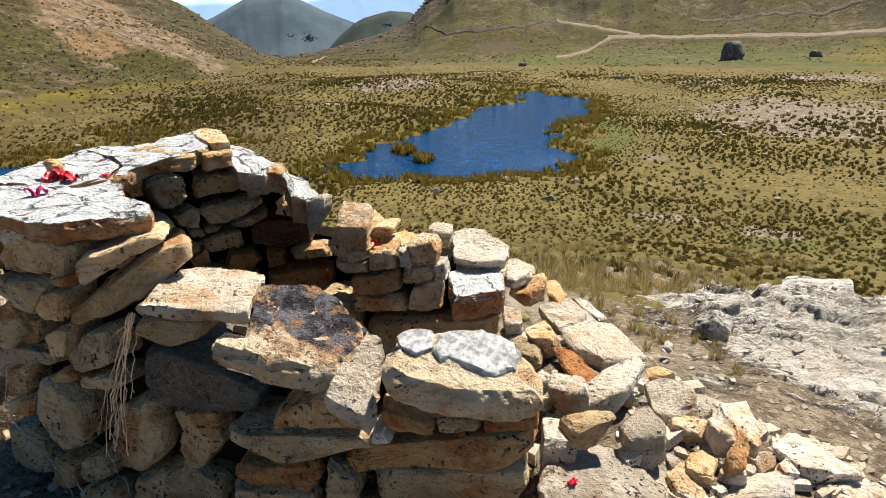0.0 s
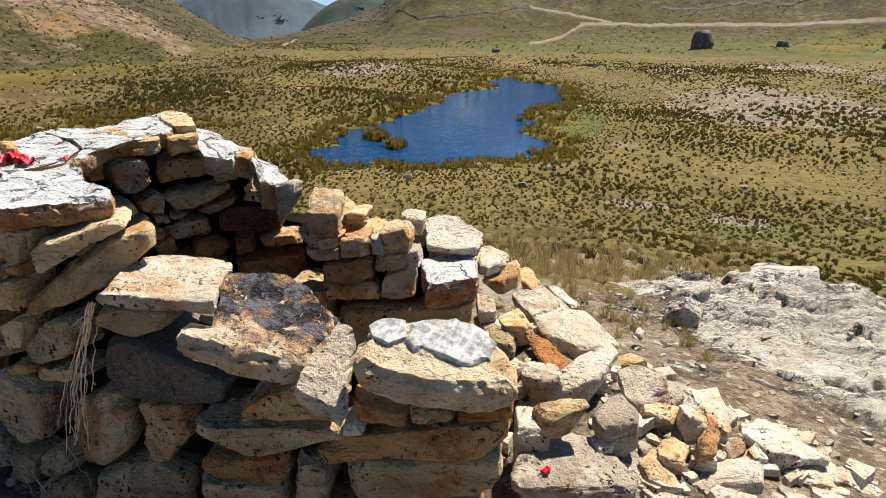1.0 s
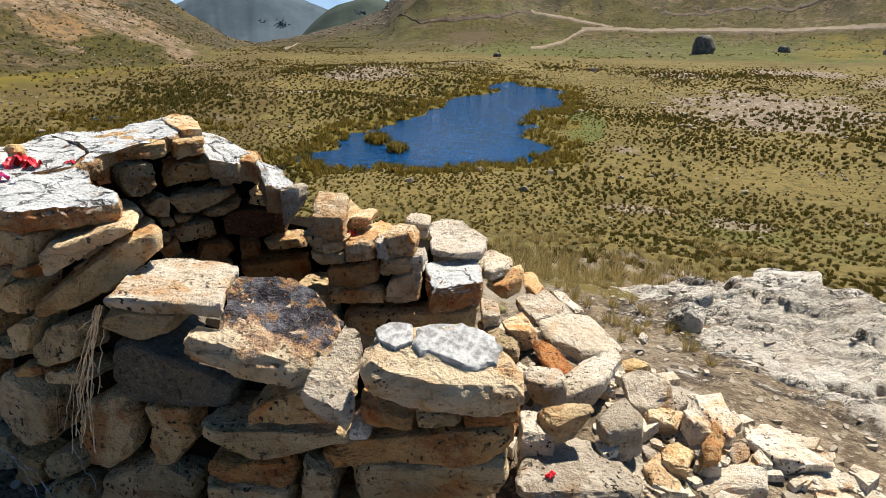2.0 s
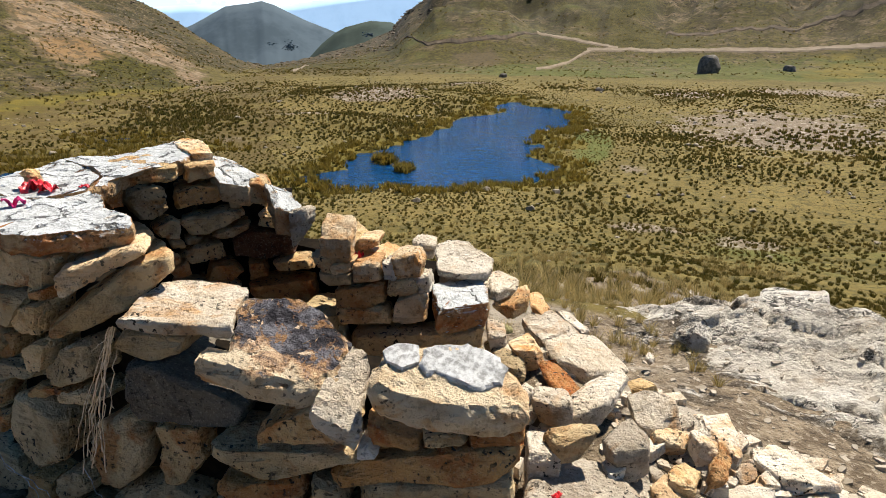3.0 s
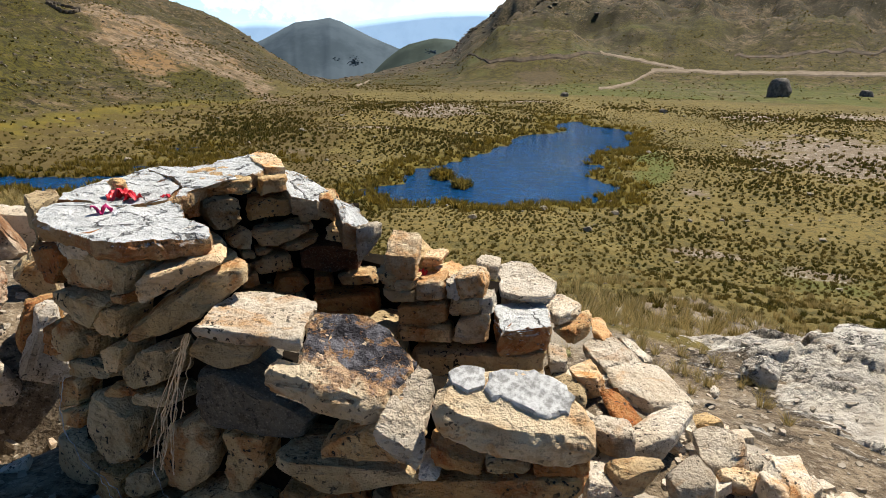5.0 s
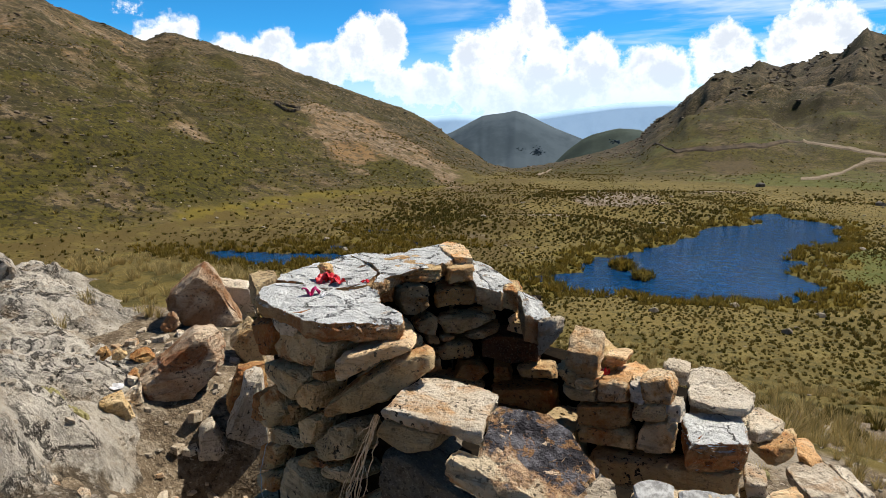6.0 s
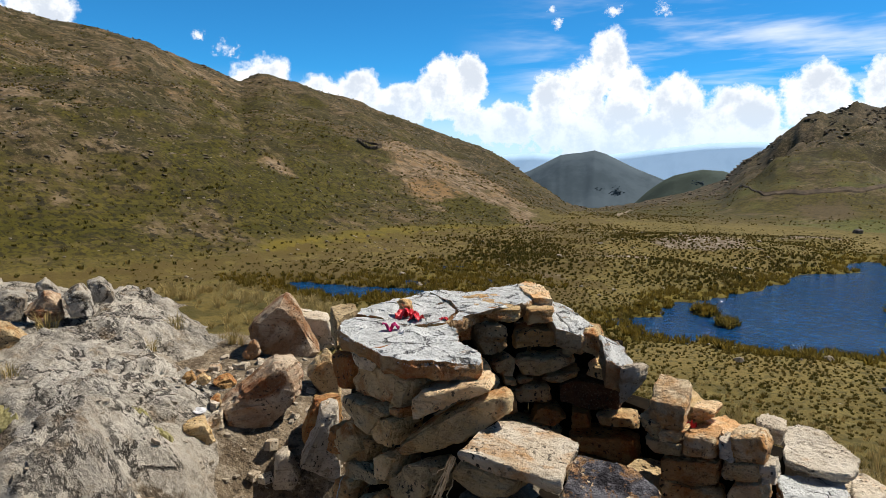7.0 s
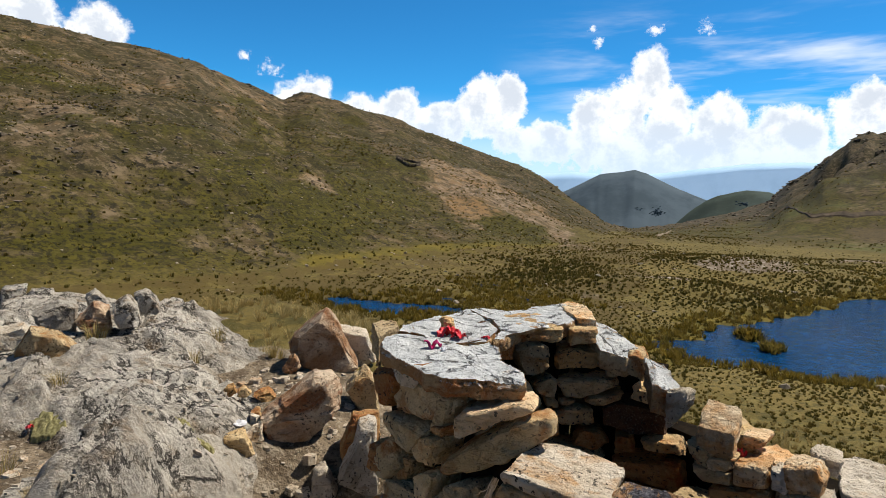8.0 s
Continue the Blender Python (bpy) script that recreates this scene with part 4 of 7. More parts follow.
def hewn(points, seed, size, cell, rough, cuts=11, deep=0.11):
    """A split stone: the hull of some points, with broken corners and an uneven skin."""
    bm = bmesh.new()
    for p in points:
        bm.verts.new(p)
    bmesh.ops.convex_hull(bm, input=bm.verts)
    loose = [v for v in bm.verts if not v.link_faces]
    bmesh.ops.delete(bm, geom=loose, context="VERTS")
    bmesh.ops.bevel(bm, geom=list(bm.edges), offset=min(0.004, size * 0.02), segments=1, affect="EDGES", clamp_overlap=True)
    divide(bm, cell, 4200)
    cleave(bm, seed, 0.02, deep, cuts)
    roughen(bm, seed, size, rough)
    return finish(bm)


COUNT = [0]
KIND = {}


def settle(mesh, mat, parent, centre, yaw, size, name="stone"):
    mesh.materials.append(mat)
    if parent is None:
        boulder = size > 0.5
        ob = new("boulder" if boulder else "fallen_stone", mesh)
        tagged(ob, KIND[mat.name], "boulder" if boulder else "stone", "boulders" if boulder else "fallen stones")
    else:
        ob = new(name, mesh)
        ob.parent = parent
    ob.location, ob.rotation_euler = centre, (0, 0, radians(yaw))
    return ob


def block(parent, centre, yaw, depth, mat, outline, rough=1.0):
    """A stone with its face outlined (cm, across and up) and its body running back into the wall."""
    COUNT[0] += 1
    o = [(a / 100, b / 100) for a, b in outline]
    size = max(max(abs(a) for a, b in o), max(abs(b) for a, b in o)) * 2
    pts = []
    for scale, d in ((0.89, -0.014), (0.962, 0.02), (0.91, depth * 0.5), (0.78, depth)):
        pts += [(a * scale, d, b * scale) for a, b in o]
    if parent is None:
        pts = []
        for scale, d in ((0.84, -0.24 * depth), (1.0, -0.06 * depth), (0.96, depth * 0.35), (0.68, depth * 0.65)):
            pts += [(a * scale, d, b * scale) for a, b in o]
    return settle(hewn(pts, COUNT[0], size, max(0.0105, min(size / 22, 0.05)), rough if parent else 1.3, 11 if parent else 12, 0.11 if parent else 0.16), mat, parent, centre, yaw, size)


def slab(parent, centre, yaw, thick, lean, mat, outline, rough=1.0, name="stone"):
    """A stone with its top outlined (cm, plan) and the slope at which it lies."""
    COUNT[0] += 1
    o = [(a / 100, b / 100) for a, b in outline]
    size = max(max(abs(a) for a, b in o), max(abs(b) for a, b in o)) * 2
    pts = []
    r = random.Random(COUNT[0])
    skew, tops = (0.0, 0.0), [1.0] * len(o)
    if parent is None:
        tilt = 0.30 if size < 0.3 else 0.12
        lean = (lean[0] + r.uniform(-tilt, tilt), lean[1] + r.uniform(-0.5 * tilt, tilt))
        skew, tops = (r.uniform(-0.5, 0.5), r.uniform(-0.5, 0.2)), [r.uniform(0.80, 0.97) for _ in o]
    levels = ((0.95, 0.0), (1.0, -0.22 * thick), (0.98, -0.75 * thick), (0.86, -thick))
    if parent is None:
        levels = ((0.97, 0.0), (1.03, -0.25 * thick), (0.74, -thick))
    for scale, d in levels:
        for (a, b), k in zip(o, tops):
            drop = (k - 0.89) * 1.6 * thick if parent is None and d == 0 else 0.0
            pts.append((a * scale - skew[0] * d, b * scale - skew[1] * d, d + drop + (a * lean[0] + b * lean[1]) * scale))
    return settle(hewn(pts, COUNT[0], size, max(0.0105, min(size / 22, 0.05)), rough if parent else 0.75, 11 if parent else 8, 0.11 if parent else 0.17), mat, parent, centre, yaw, size, name)


def plate(parent, centre, thick, lean, mat, outline, flakes=0.0, rough=1.0, name="stone", chamfer=0.975, ragged=0.007):
    """A flat stone with a ragged outline (cm, plan) that may be hollow on a side, its top split into thin layers."""
    COUNT[0] += 1
    seed = COUNT[0]
    o = [Vector((a / 100, b / 100)) for a, b in outline]
    size = max(max(abs(p.x), abs(p.y)) for p in o) * 2
    edge = []
    for p, q in zip(o, o[1:] + o[:1]):
        steps = max(1, round((q - p).length / 0.022))
        for k in range(steps):
            m = p.lerp(q, k / steps)
            wob = noise.noise_vector(Vector((m.x * 24, m.y * 24, seed))) * ragged + noise.noise_vector(Vector((m.x * 60, m.y * 60, seed))) * ragged * 0.5
            edge.append((m.x + wob.x, m.y + wob.y))
    bm = bmesh.new()
    rows = []
    for scale, d in ((chamfer, 0.0), (1.0, -0.30), (0.985, -0.7), (0.93, -1.0)):
        rows.append([bm.verts.new((x * scale, y * scale, d * thick + (x * lean[0] + y * lean[1]) * scale)) for x, y in edge])
    n = len(edge)
    area = sum(edge[i][0] * edge[(i + 1) % n][1] - edge[(i + 1) % n][0] * edge[i][1] for i in range(n))
    bm.faces.new(rows[0] if area > 0 else rows[0][::-1])
    bm.faces.new(rows[-1][::-1] if area > 0 else rows[-1])
    for up, down in zip(rows[:-1], rows[1:]):
        for i in range(n):
            j = (i + 1) % n
            bm.faces.new((up[i], down[i], down[j], up[j]) if area > 0 else (up[j], down[j], down[i], up[i]))
    divide(bm, 0.012, 9000)
    roughen(bm, seed, size, rough, flakes)
    return settle(finish(bm), mat, parent, centre, 0, size, name)


KIND.update({
    "peach_sandstone": "peach-coloured sandstone slab lying in the rubble",
    "buff_sandstone": "buff sandstone block with rust stains, fallen beside the wall", "cream_sandstone": "pale cream sandstone slab lying in the rubble",
    "iron_stained_sandstone": "reddish iron-stained sandstone lying in the rubble", "grey_sandstone": "grey weathered rock lying on the ground",
    "red_brown_rock": "rust-brown boulder with a pale weathered top", "lichened_sandstone": "lichen-crusted stone lying on the ground",
    "weathered_bedrock": "pale grey ledge of rough bedrock at the outcrop edge",
    "lichened_ridge_bedrock": "grey lichen-spotted rock on the bedrock ridge",
    "weathered_grey_rock": "pale grey weathered rock with dark lichen spots",
    "dark_grey_rock": "dark grey rock lying on the ground",
    "sooty_sandstone": "soot-blackened sandstone slab"})

wall = tagged(new("ruined_shelter"), "ruined dry-stone round shelter of buff sandstone, lichened on top", "ruin")
wall.location = (0, 0, 0)


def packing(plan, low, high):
    """Earth and small stone behind the face stones, near-black to paint the gaps' shade."""
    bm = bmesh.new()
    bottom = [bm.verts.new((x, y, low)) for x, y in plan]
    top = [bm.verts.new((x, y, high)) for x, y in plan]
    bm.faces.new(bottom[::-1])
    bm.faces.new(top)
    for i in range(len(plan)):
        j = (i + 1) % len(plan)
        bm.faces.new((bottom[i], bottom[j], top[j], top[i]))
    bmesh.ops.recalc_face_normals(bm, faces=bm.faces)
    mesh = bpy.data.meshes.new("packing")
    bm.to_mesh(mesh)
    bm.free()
    mesh.materials.append(GAP_SHADE)
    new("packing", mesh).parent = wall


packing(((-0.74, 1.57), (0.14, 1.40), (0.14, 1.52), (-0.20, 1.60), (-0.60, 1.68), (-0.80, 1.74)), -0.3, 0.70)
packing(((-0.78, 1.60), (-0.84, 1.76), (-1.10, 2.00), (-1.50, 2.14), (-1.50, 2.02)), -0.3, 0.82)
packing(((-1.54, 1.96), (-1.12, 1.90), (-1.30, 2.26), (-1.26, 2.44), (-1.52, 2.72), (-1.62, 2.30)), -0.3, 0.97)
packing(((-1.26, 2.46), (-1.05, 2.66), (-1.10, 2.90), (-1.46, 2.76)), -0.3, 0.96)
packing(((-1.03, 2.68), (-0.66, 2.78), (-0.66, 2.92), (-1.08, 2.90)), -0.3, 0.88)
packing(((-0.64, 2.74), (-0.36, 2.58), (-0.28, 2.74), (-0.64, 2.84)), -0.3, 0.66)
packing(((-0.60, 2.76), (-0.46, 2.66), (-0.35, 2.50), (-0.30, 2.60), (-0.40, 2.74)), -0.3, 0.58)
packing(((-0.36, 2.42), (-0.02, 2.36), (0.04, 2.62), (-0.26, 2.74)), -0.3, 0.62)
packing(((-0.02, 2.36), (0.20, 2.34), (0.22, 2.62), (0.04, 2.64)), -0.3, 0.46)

# near wall, face towards the path
block(wall, (-0.70, 1.47, 0.64), -11, 0.30, SLATE, ((-18, 8), (-11, 10), (-8, 4), (5, 3), (18, 0), (20, -2), (17, -8), (10, -10), (-3, -10), (-19, -9), (-20, -1)))
block(wall, (-0.80, 1.51, 0.78), -11, 0.24, GREY, ((-11, 2), (-3, 4), (14, 4), (11, -2), (0, -5), (-10, -3)))
block(wall, (-0.34, 1.31, 0.65), -8, 0.24, BUFF, ((-14, -4), (-11, -1), (-7, 2), (3, 6), (8, 5), (14, -3), (-1, -5), (-13, -6)))
plate(wall, (-0.24, 1.34, 0.75), 0.05, (-0.3, 0.75), CREAM, ((2, 10), (5, 9), (7, 5), (5, -1), (5, -7), (4, -10), (1, -9), (-7, -7), (-5, -2), (-2, 4)), 0.003)
block(wall, (-0.41, 1.32, 0.54), -8, 0.24, GREY, ((-20, 2), (-1, 4), (18, 5), (26, 3), (5, -4), (-8, -7), (-20, -2)))
block(wall, (-0.18, 1.27, 0.60), -8, 0.10, CREAM, ((-2, 1), (1, 2), (3, -1), (-2, -2)))
block(wall, (-0.03, 1.27, 0.55), -8, 0.30, IRON, ((-18, 2), (4, 6), (27, 9), (28, 2), (25, 0), (-11, -5), (-27, -9), (-27, -5)))
block(wall, (-0.11, 1.28, 0.64), -8, 0.20, IRON, ((-7, 4), (-3, 3), (8, 0), (8, -3), (-6, -3)))
block(wall, (0.02, 1.27, 0.64), -8, 0.20, GREY, ((-6, 1), (5, 3), (6, -1), (-5, -3)))
block(wall, (0.15, 1.25, 0.65), -8, 0.20, IRON, ((-7, 1), (7, 4), (8, -1), (-7, -3)))
block(wall, (0.05, 1.26, 0.45), -8, 0.30, GREY, ((-28, 3), (15, 9), (16, 4), (14, -1), (8, -5), (-26, -9)))
block(wall, (-0.29, 1.31, 0.39), -8, 0.20, GREY, ((-4, 9), (5, 6), (4, -7), (-5, -8)))
block(wall, (-0.47, 1.33, 0.43), -8, 0.20, IRON, ((-11, 2), (11, 6), (13, 2), (10, -4), (-9, -4), (-14, -1)))
block(wall, (-0.48, 1.33, 0.34), -8, 0.20, GREY, ((-14, 4), (12, 5), (13, -3), (-11, -6)))
block(wall, (-0.74, 1.50, 0.42), -11, 0.20, BUFF, ((-7, 11), (8, 12), (9, 0), (1, -10), (-6, -11), (-6, -2)))
block(wall, (-0.94, 1.53, 0.40), -11, 0.22, BUFF, ((-6, 10), (6, 15), (11, 9), (8, -5), (0, -12), (-8, -13), (-11, -5)))
block(wall, (-0.83, 1.51, 0.22), -11, 0.22, GREY, ((-16, 2), (3, 10), (17, 8), (16, -7), (-20, -13)))
block(wall, (-0.10, 1.28, 0.30), -8, 0.30, IRON, ((-21, 1), (-12, 4), (26, 9), (28, -4), (-21, -10)))
block(wall, (-0.49, 1.33, 0.21), -8, 0.30, GREY, ((-15, 6), (17, 9), (16, -5), (-17, -10)))
block(wall, (-0.92, 1.53, 0.02), -11, 0.30, IRON, ((-19, 5), (21, 12), (19, -5), (-22, -13)))
block(wall, (-0.08, 1.28, 0.14), -8, 0.30, BUFF, ((-24, 5), (25, 11), (24, -4), (-24, -11)))
block(wall, (-0.67, 1.36, 0.03), -8, 0.30, GREY, ((-32, 3), (34, 12), (33, -2), (-35, -12)))

# outer side of the round end
block(wall, (-1.30, 1.74, 0.34), -25, 0.20, GREY, ((-11, 11), (0, 14), (15, 10), (10, -2), (12, -8), (-3, -15), (-9, -10), (-14, -2)))
block(wall, (-1.08, 1.64, 0.53), -25, 0.20, BUFF, ((-12, -1), (6, 4), (12, 3), (6, -1), (-12, -5)))
block(wall, (-1.21, 1.70, 0.52), -25, 0.20, IRON, ((-10, -1), (5, 3), (15, 3), (-10, -5)))
block(wall, (-1.11, 1.66, 0.63), -25, 0.25, GREY, ((-13, -5), (-2, 5), (10, 11), (14, 9), (10, -2), (-6, -9), (-13, -9)))
block(wall, (-0.95, 1.65, 0.86), 11, 0.14, BUFF, ((-19, -9), (-13, -5), (4, 5), (7, 9), (17, 13), (19, 12), (19, 7), (12, 2), (4, -4), (-10, -11), (-19, -13)))
block(wall, (-0.97, 1.65, 0.94), 11, 0.18, PEACH, ((-15, -4), (-9, 1), (-2, 3), (13, 8), (15, 6), (3, 1), (-12, -8), (-15, -6)))
block(wall, (-1.24, 1.72, 0.63), -25, 0.20, BUFF, ((-7, 1), (2, 6), (7, 6), (3, -5), (-5, -7)))
block(wall, (-1.25, 1.72, 0.75), -25, 0.20, BUFF, ((-6, 3), (9, 8), (5, -4), (-3, -6), (-6, -2)))
block(wall, (-1.28, 1.74, 0.92), -25, 0.25, BUFF, ((-20, 1), (0, 6), (20, 6), (17, -3), (3, -6), (-18, -8)))
block(wall, (-1.35, 1.76, 0.78), -25, 0.25, BUFF, ((-16, 3), (7, 6), (14, 4), (4, 1), (6, -6), (-2, -6), (-13, -2)))
block(wall, (-1.51, 1.84, 0.62), -25, 0.25, IRON, ((-6, 5), (12, 7), (6, -4), (-11, -8)))
block(wall, (-1.39, 1.82, 0.62), -25, 0.20, BUFF, ((-5, 4), (8, 6), (4, -4), (-8, -7)))
block(wall, (-1.36, 1.77, 0.55), -25, 0.20, GREY, ((-14, 1), (15, 5), (14, 0), (-15, -6)))
block(wall, (-1.50, 1.84, 0.31), -25, 0.20, BUFF, ((-7, 1), (9, 6), (6, -2), (-8, -5)))
block(wall, (-1.16, 1.68, 0.91), -25, 0.15, BUFF, ((-2, 5), (5, 7), (2, -3), (-6, -8)))
block(wall, (-1.16, 1.66, 0.86), -25, 0.15, IRON, ((-3, 1), (4, 3), (2, -1), (-3, -2)))
block(wall, (-1.53, 1.90, 0.38), -25, 0.20, BUFF, ((-5, 4), (9, 9), (5, -4), (-9, -9)))
block(wall, (-1.47, 1.82, 0.91), -25, 0.20, IRON, ((-9, 5), (4, 7), (10, 5), (1, -8), (-7, -9)))
block(wall, (-1.47, 1.82, 0.62), -25, 0.20, BUFF, ((-9, 3), (4, 12), (11, 1), (1, -7), (-8, -9)))
block(wall, (-1.20, 1.70, 0.15), -25, 0.20, GREY, ((-7, 2), (8, 10), (11, 2), (-3, -7), (-9, -6)))
block(wall, (-1.57, 1.93, 0.05), -25, 0.20, GREY, ((-11, 10), (11, 9), (13, -5), (-13, -14)))
block(wall, (-1.38, 1.82, 0.04), -25, 0.20, IRON, ((-4, 7), (8, 8), (5, -5), (-10, -9)))
block(wall, (-1.21, 1.70, -0.02), -25, 0.20, GREY, ((-8, 7), (16, 17), (11, -7), (-18, -18)))
block(wall, (-1.55, 1.89, -0.18), -25, 0.20, IRON, ((-12, 11), (20, 17), (14, -7), (-22, -21)))

# inner face of the round end
block(wall, (-1.12, 2.43, 1.05), 40, 0.30, BUFF, ((-10, 1), (-8, 3), (13, 2), (13, -4), (-8, -2)))
block(wall, (-0.96, 2.56, 1.03), 25, 0.30, BUFF, ((-6, 3), (6, 4), (6, -2), (-6, -4)))
block(wall, (-1.13, 2.41, 0.94), 42, 0.22, GREY, ((-7, 6), (-2, 8), (8, 5), (8, -4), (2, -8), (-3, -7), (-7, 0)))
block(wall, (-0.97, 2.55, 0.93), 25, 0.22, IRON, ((-10, 4), (10, 4), (10, -3), (-10, -5)))
block(wall, (-0.84, 2.60, 0.92), 15, 0.15, GREY, ((-2, 5), (4, 4), (4, -5), (-2, -5), (-3, 1)))
block(wall, (-0.74, 2.61, 0.93), 7, 0.20, BUFF, ((-4, 6), (2, 6), (5, -3), (3, -6), (-6, -3)))
block(wall, (-0.68, 2.61, 0.81), 2, 0.20, BUFF, ((-7, 4), (8, 3), (7, -4), (-8, -3)))
block(wall, (-0.93, 2.57, 0.81), 22, 0.20, BUFF, ((-14, 2), (12, 5), (15, 2), (-4, -5), (-10, -5)))
block(wall, (-0.86, 2.60, 0.76), 16, 0.15, BUFF, ((-10, -1), (8, 4), (6, 0), (-4, -3)))
block(wall, (-1.08, 2.47, 0.81), 35, 0.15, BUFF, ((-6, 1), (1, 5), (5, 2), (4, -5), (-4, -3)))
block(wall, (-1.15, 2.38, 0.81), 44, 0.15, BUFF, ((-5, 4), (3, 3), (5, -2), (2, -4), (-4, -1)))
block(wall, (-1.12, 2.43, 0.74), 40, 0.12, BUFF, ((-4, 1), (2, 3), (4, 0), (2, -3), (-4, -2)))
block(wall, (-1.06, 2.49, 0.74), 34, 0.12, BUFF, ((-3, 2), (2, 1), (3, -2), (-2, -2)))
block(wall, (-0.97, 2.55, 0.68), 25, 0.20, BUFF, ((-11, 0), (1, 5), (7, 3), (9, -3), (-6, -5)))
# block in place of the niche opening, its darkness painted on
block(wall, (-0.74, 2.61, 0.70), 4, 0.22, NICHE_SHADE, ((-14, 4), (-5, 7), (14, 7), (15, -5), (5, -7), (-13, -5)))
block(wall, (-0.90, 2.58, 0.58), 19, 0.15, IRON, ((-7, 4), (4, 4), (8, -1), (4, -4), (-9, -3)))
block(wall, (-1.06, 2.49, 0.62), 33, 0.15, BUFF, ((-5, 1), (3, 4), (4, -2), (-2, -4)))
block(wall, (-0.77, 2.61, 0.58), 9, 0.15, IRON, ((-4, 4), (3, 4), (5, -3), (-4, -5)))
block(wall, (-0.61, 2.59, 0.61), -3, 0.15, BUFF, ((-10, 1), (7, 4), (10, -2), (-7, -3)))
block(wall, (-0.66, 2.60, 0.48), 0, 0.20, IRON, ((-17, 3), (14, 7), (17, -5), (-15, -5)))
block(wall, (-1.08, 2.47, 0.68), 36, 0.12, BUFF, ((-2, 3), (2, 2), (2, -2), (-2, -3)))
block(wall, (-1.01, 2.53, 0.74), 28, 0.10, BUFF, ((-3, 1), (4, 1), (2, 0), (-3, -2)))
block(wall, (-1.20, 2.29, 1.00), 53, 0.15, IRON, ((-6, 0), (0, 5), (5, 5), (3, -5), (-2, -5)))
block(wall, (-0.98, 2.55, 0.47), 26, 0.20, BUFF, ((-14, 10), (16, 4), (14, -10), (-16, -4)))
block(wall, (-0.67, 2.60, 0.35), 1, 0.20, IRON, ((-16, 7), (17, 6), (17, -7), (-18, -6)))

# slabs on top of the round end
plate(wall, (-1.23, 1.87, 1.058), 0.062, (0.0, 0.0), LICHEN, ((-27, -6), (-35, 9), (-34, 15), (-28, 24), (-15, 17), (-6, 17), (2, 27), (9, 22), (17, 6), (24, 0), (31, -6), (35, -15), (28, -18), (19, -22), (13, -27), (4, -26), (-2, -20), (-15, -14)), 0.007, name="capstone")
plate(wall, (-1.41, 2.33, 1.066), 0.06, (0.0, 0.0), LICHEN, ((-17, -29), (-20, -21), (-18, -4), (-16, 9), (-15, 30), (3, 16), (16, -2), (20, -20), (13, -31), (4, -32), (-8, -28)), 0.007, name="capstone")
plate(wall, (-1.28, 2.55, 1.076), 0.055, (0.0, 0.0), LICHEN, ((-25, 4), (-19, 14), (-8, 21), (-1, 35), (9, 44), (25, 16), (25, 3), (16, -9), (10, -17), (11, -39), (10, -44), (6, -26), (-8, -9)), 0.006, name="capstone")
plate(wall, (-1.07, 2.86, 1.09), 0.06, (0.0, 0.0), PEACH, ((-13, 7), (-13, 21), (-7, 19), (8, -6), (13, -19), (5, -21)), 0.004)
plate(wall, (-1.74, 2.17, 1.03), 0.12, (0.0, 0.0), GREY, ((-8, 5), (-10, 14), (-3, 16), (5, 6), (6, -5), (10, -16), (2, -7)))
slab(wall, (-1.37, 1.79, 1.02), 0, 0.07, (0.0, 0.0), CREAM, ((-12, 8), (1, 6), (9, -7), (1, -6)))
plate(wall, (-0.85, 2.67, 1.005), 0.09, (-0.33, 0.12), LICHEN, ((-13, 10), (-10, 12), (-3, 13), (11, 6), (13, 0), (7, -9), (-3, -13), (-9, -4)), 0.006)
plate(wall, (-0.62, 2.54, 0.92), 0.11, (-0.75, 0.2), LICHEN, ((-8, 4), (-2, 10), (5, 7), (8, 2), (4, -5), (-2, -10), (-5, -4)), 0.005)
block(wall, (-0.54, 2.46, 0.83), -15, 0.09, WEATHERED, ((-5, 6), (1, 9), (4, 8), (3, 1), (0, -6), (-4, -11), (-5, -4)))

# slabs on top of the near wall
plate(wall, (-0.70, 1.60, 0.872), 0.04, (0.0, 0.0), CREAM, ((-16, -12), (-15, 2), (-13, 15), (-4, 16), (7, 15), (14, 12), (15, 3), (15, -8), (16, -16), (2, -15)), 0.003)
plate(wall, (-0.42, 1.45, 0.84), 0.075, (-0.14, 0.37), BURNT, ((-13, 9), (-12, 12), (4, 15), (10, 12), (18, 3), (20, -2), (16, -10), (14, -13), (7, -15), (-5, -14), (-20, -10), (-19, -6), (-12, -7), (-13, 0)), 0.004, chamfer=0.90)
plate(wall, (0.03, 1.31, 0.80), 0.075, (-0.04, 0.37), PEACH, ((-16, 8), (-6, 9), (6, 10), (13, 8), (16, 3), (20, -2), (20, -6), (19, -9), (5, -10), (-4, -9), (-15, -6), (-20, -3), (-20, -1), (-17, 4)), 0.003, chamfer=0.88)

# wall across the hollow
slab(wall, (-0.38, 2.41, 0.85), 0, 0.11, (0.13, 0.34), PEACH, ((-6, 12), (7, 6), (6, -11), (-7, -7)))
slab(wall, (0.12, 2.37, 0.58), 0, 0.11, (-0.00, 0.00), LICHEN, ((-12, 10), (11, 19), (12, -10), (-10, -19)))
block(wall, (-0.09, 2.27, 0.39), -9, 0.30, BUFF, ((-24, 3), (32, 9), (31, 0), (-15, -7), (-24, -5)))
block(wall, (-0.06, 2.27, 0.27), -9, 0.30, GREY, ((-27, 4), (28, 12), (27, -5), (-28, -11)))
block(wall, (-0.46, 2.34, 0.41), -9, 0.25, GREY, ((-9, 10), (7, 10), (12, -9), (-10, -11)))
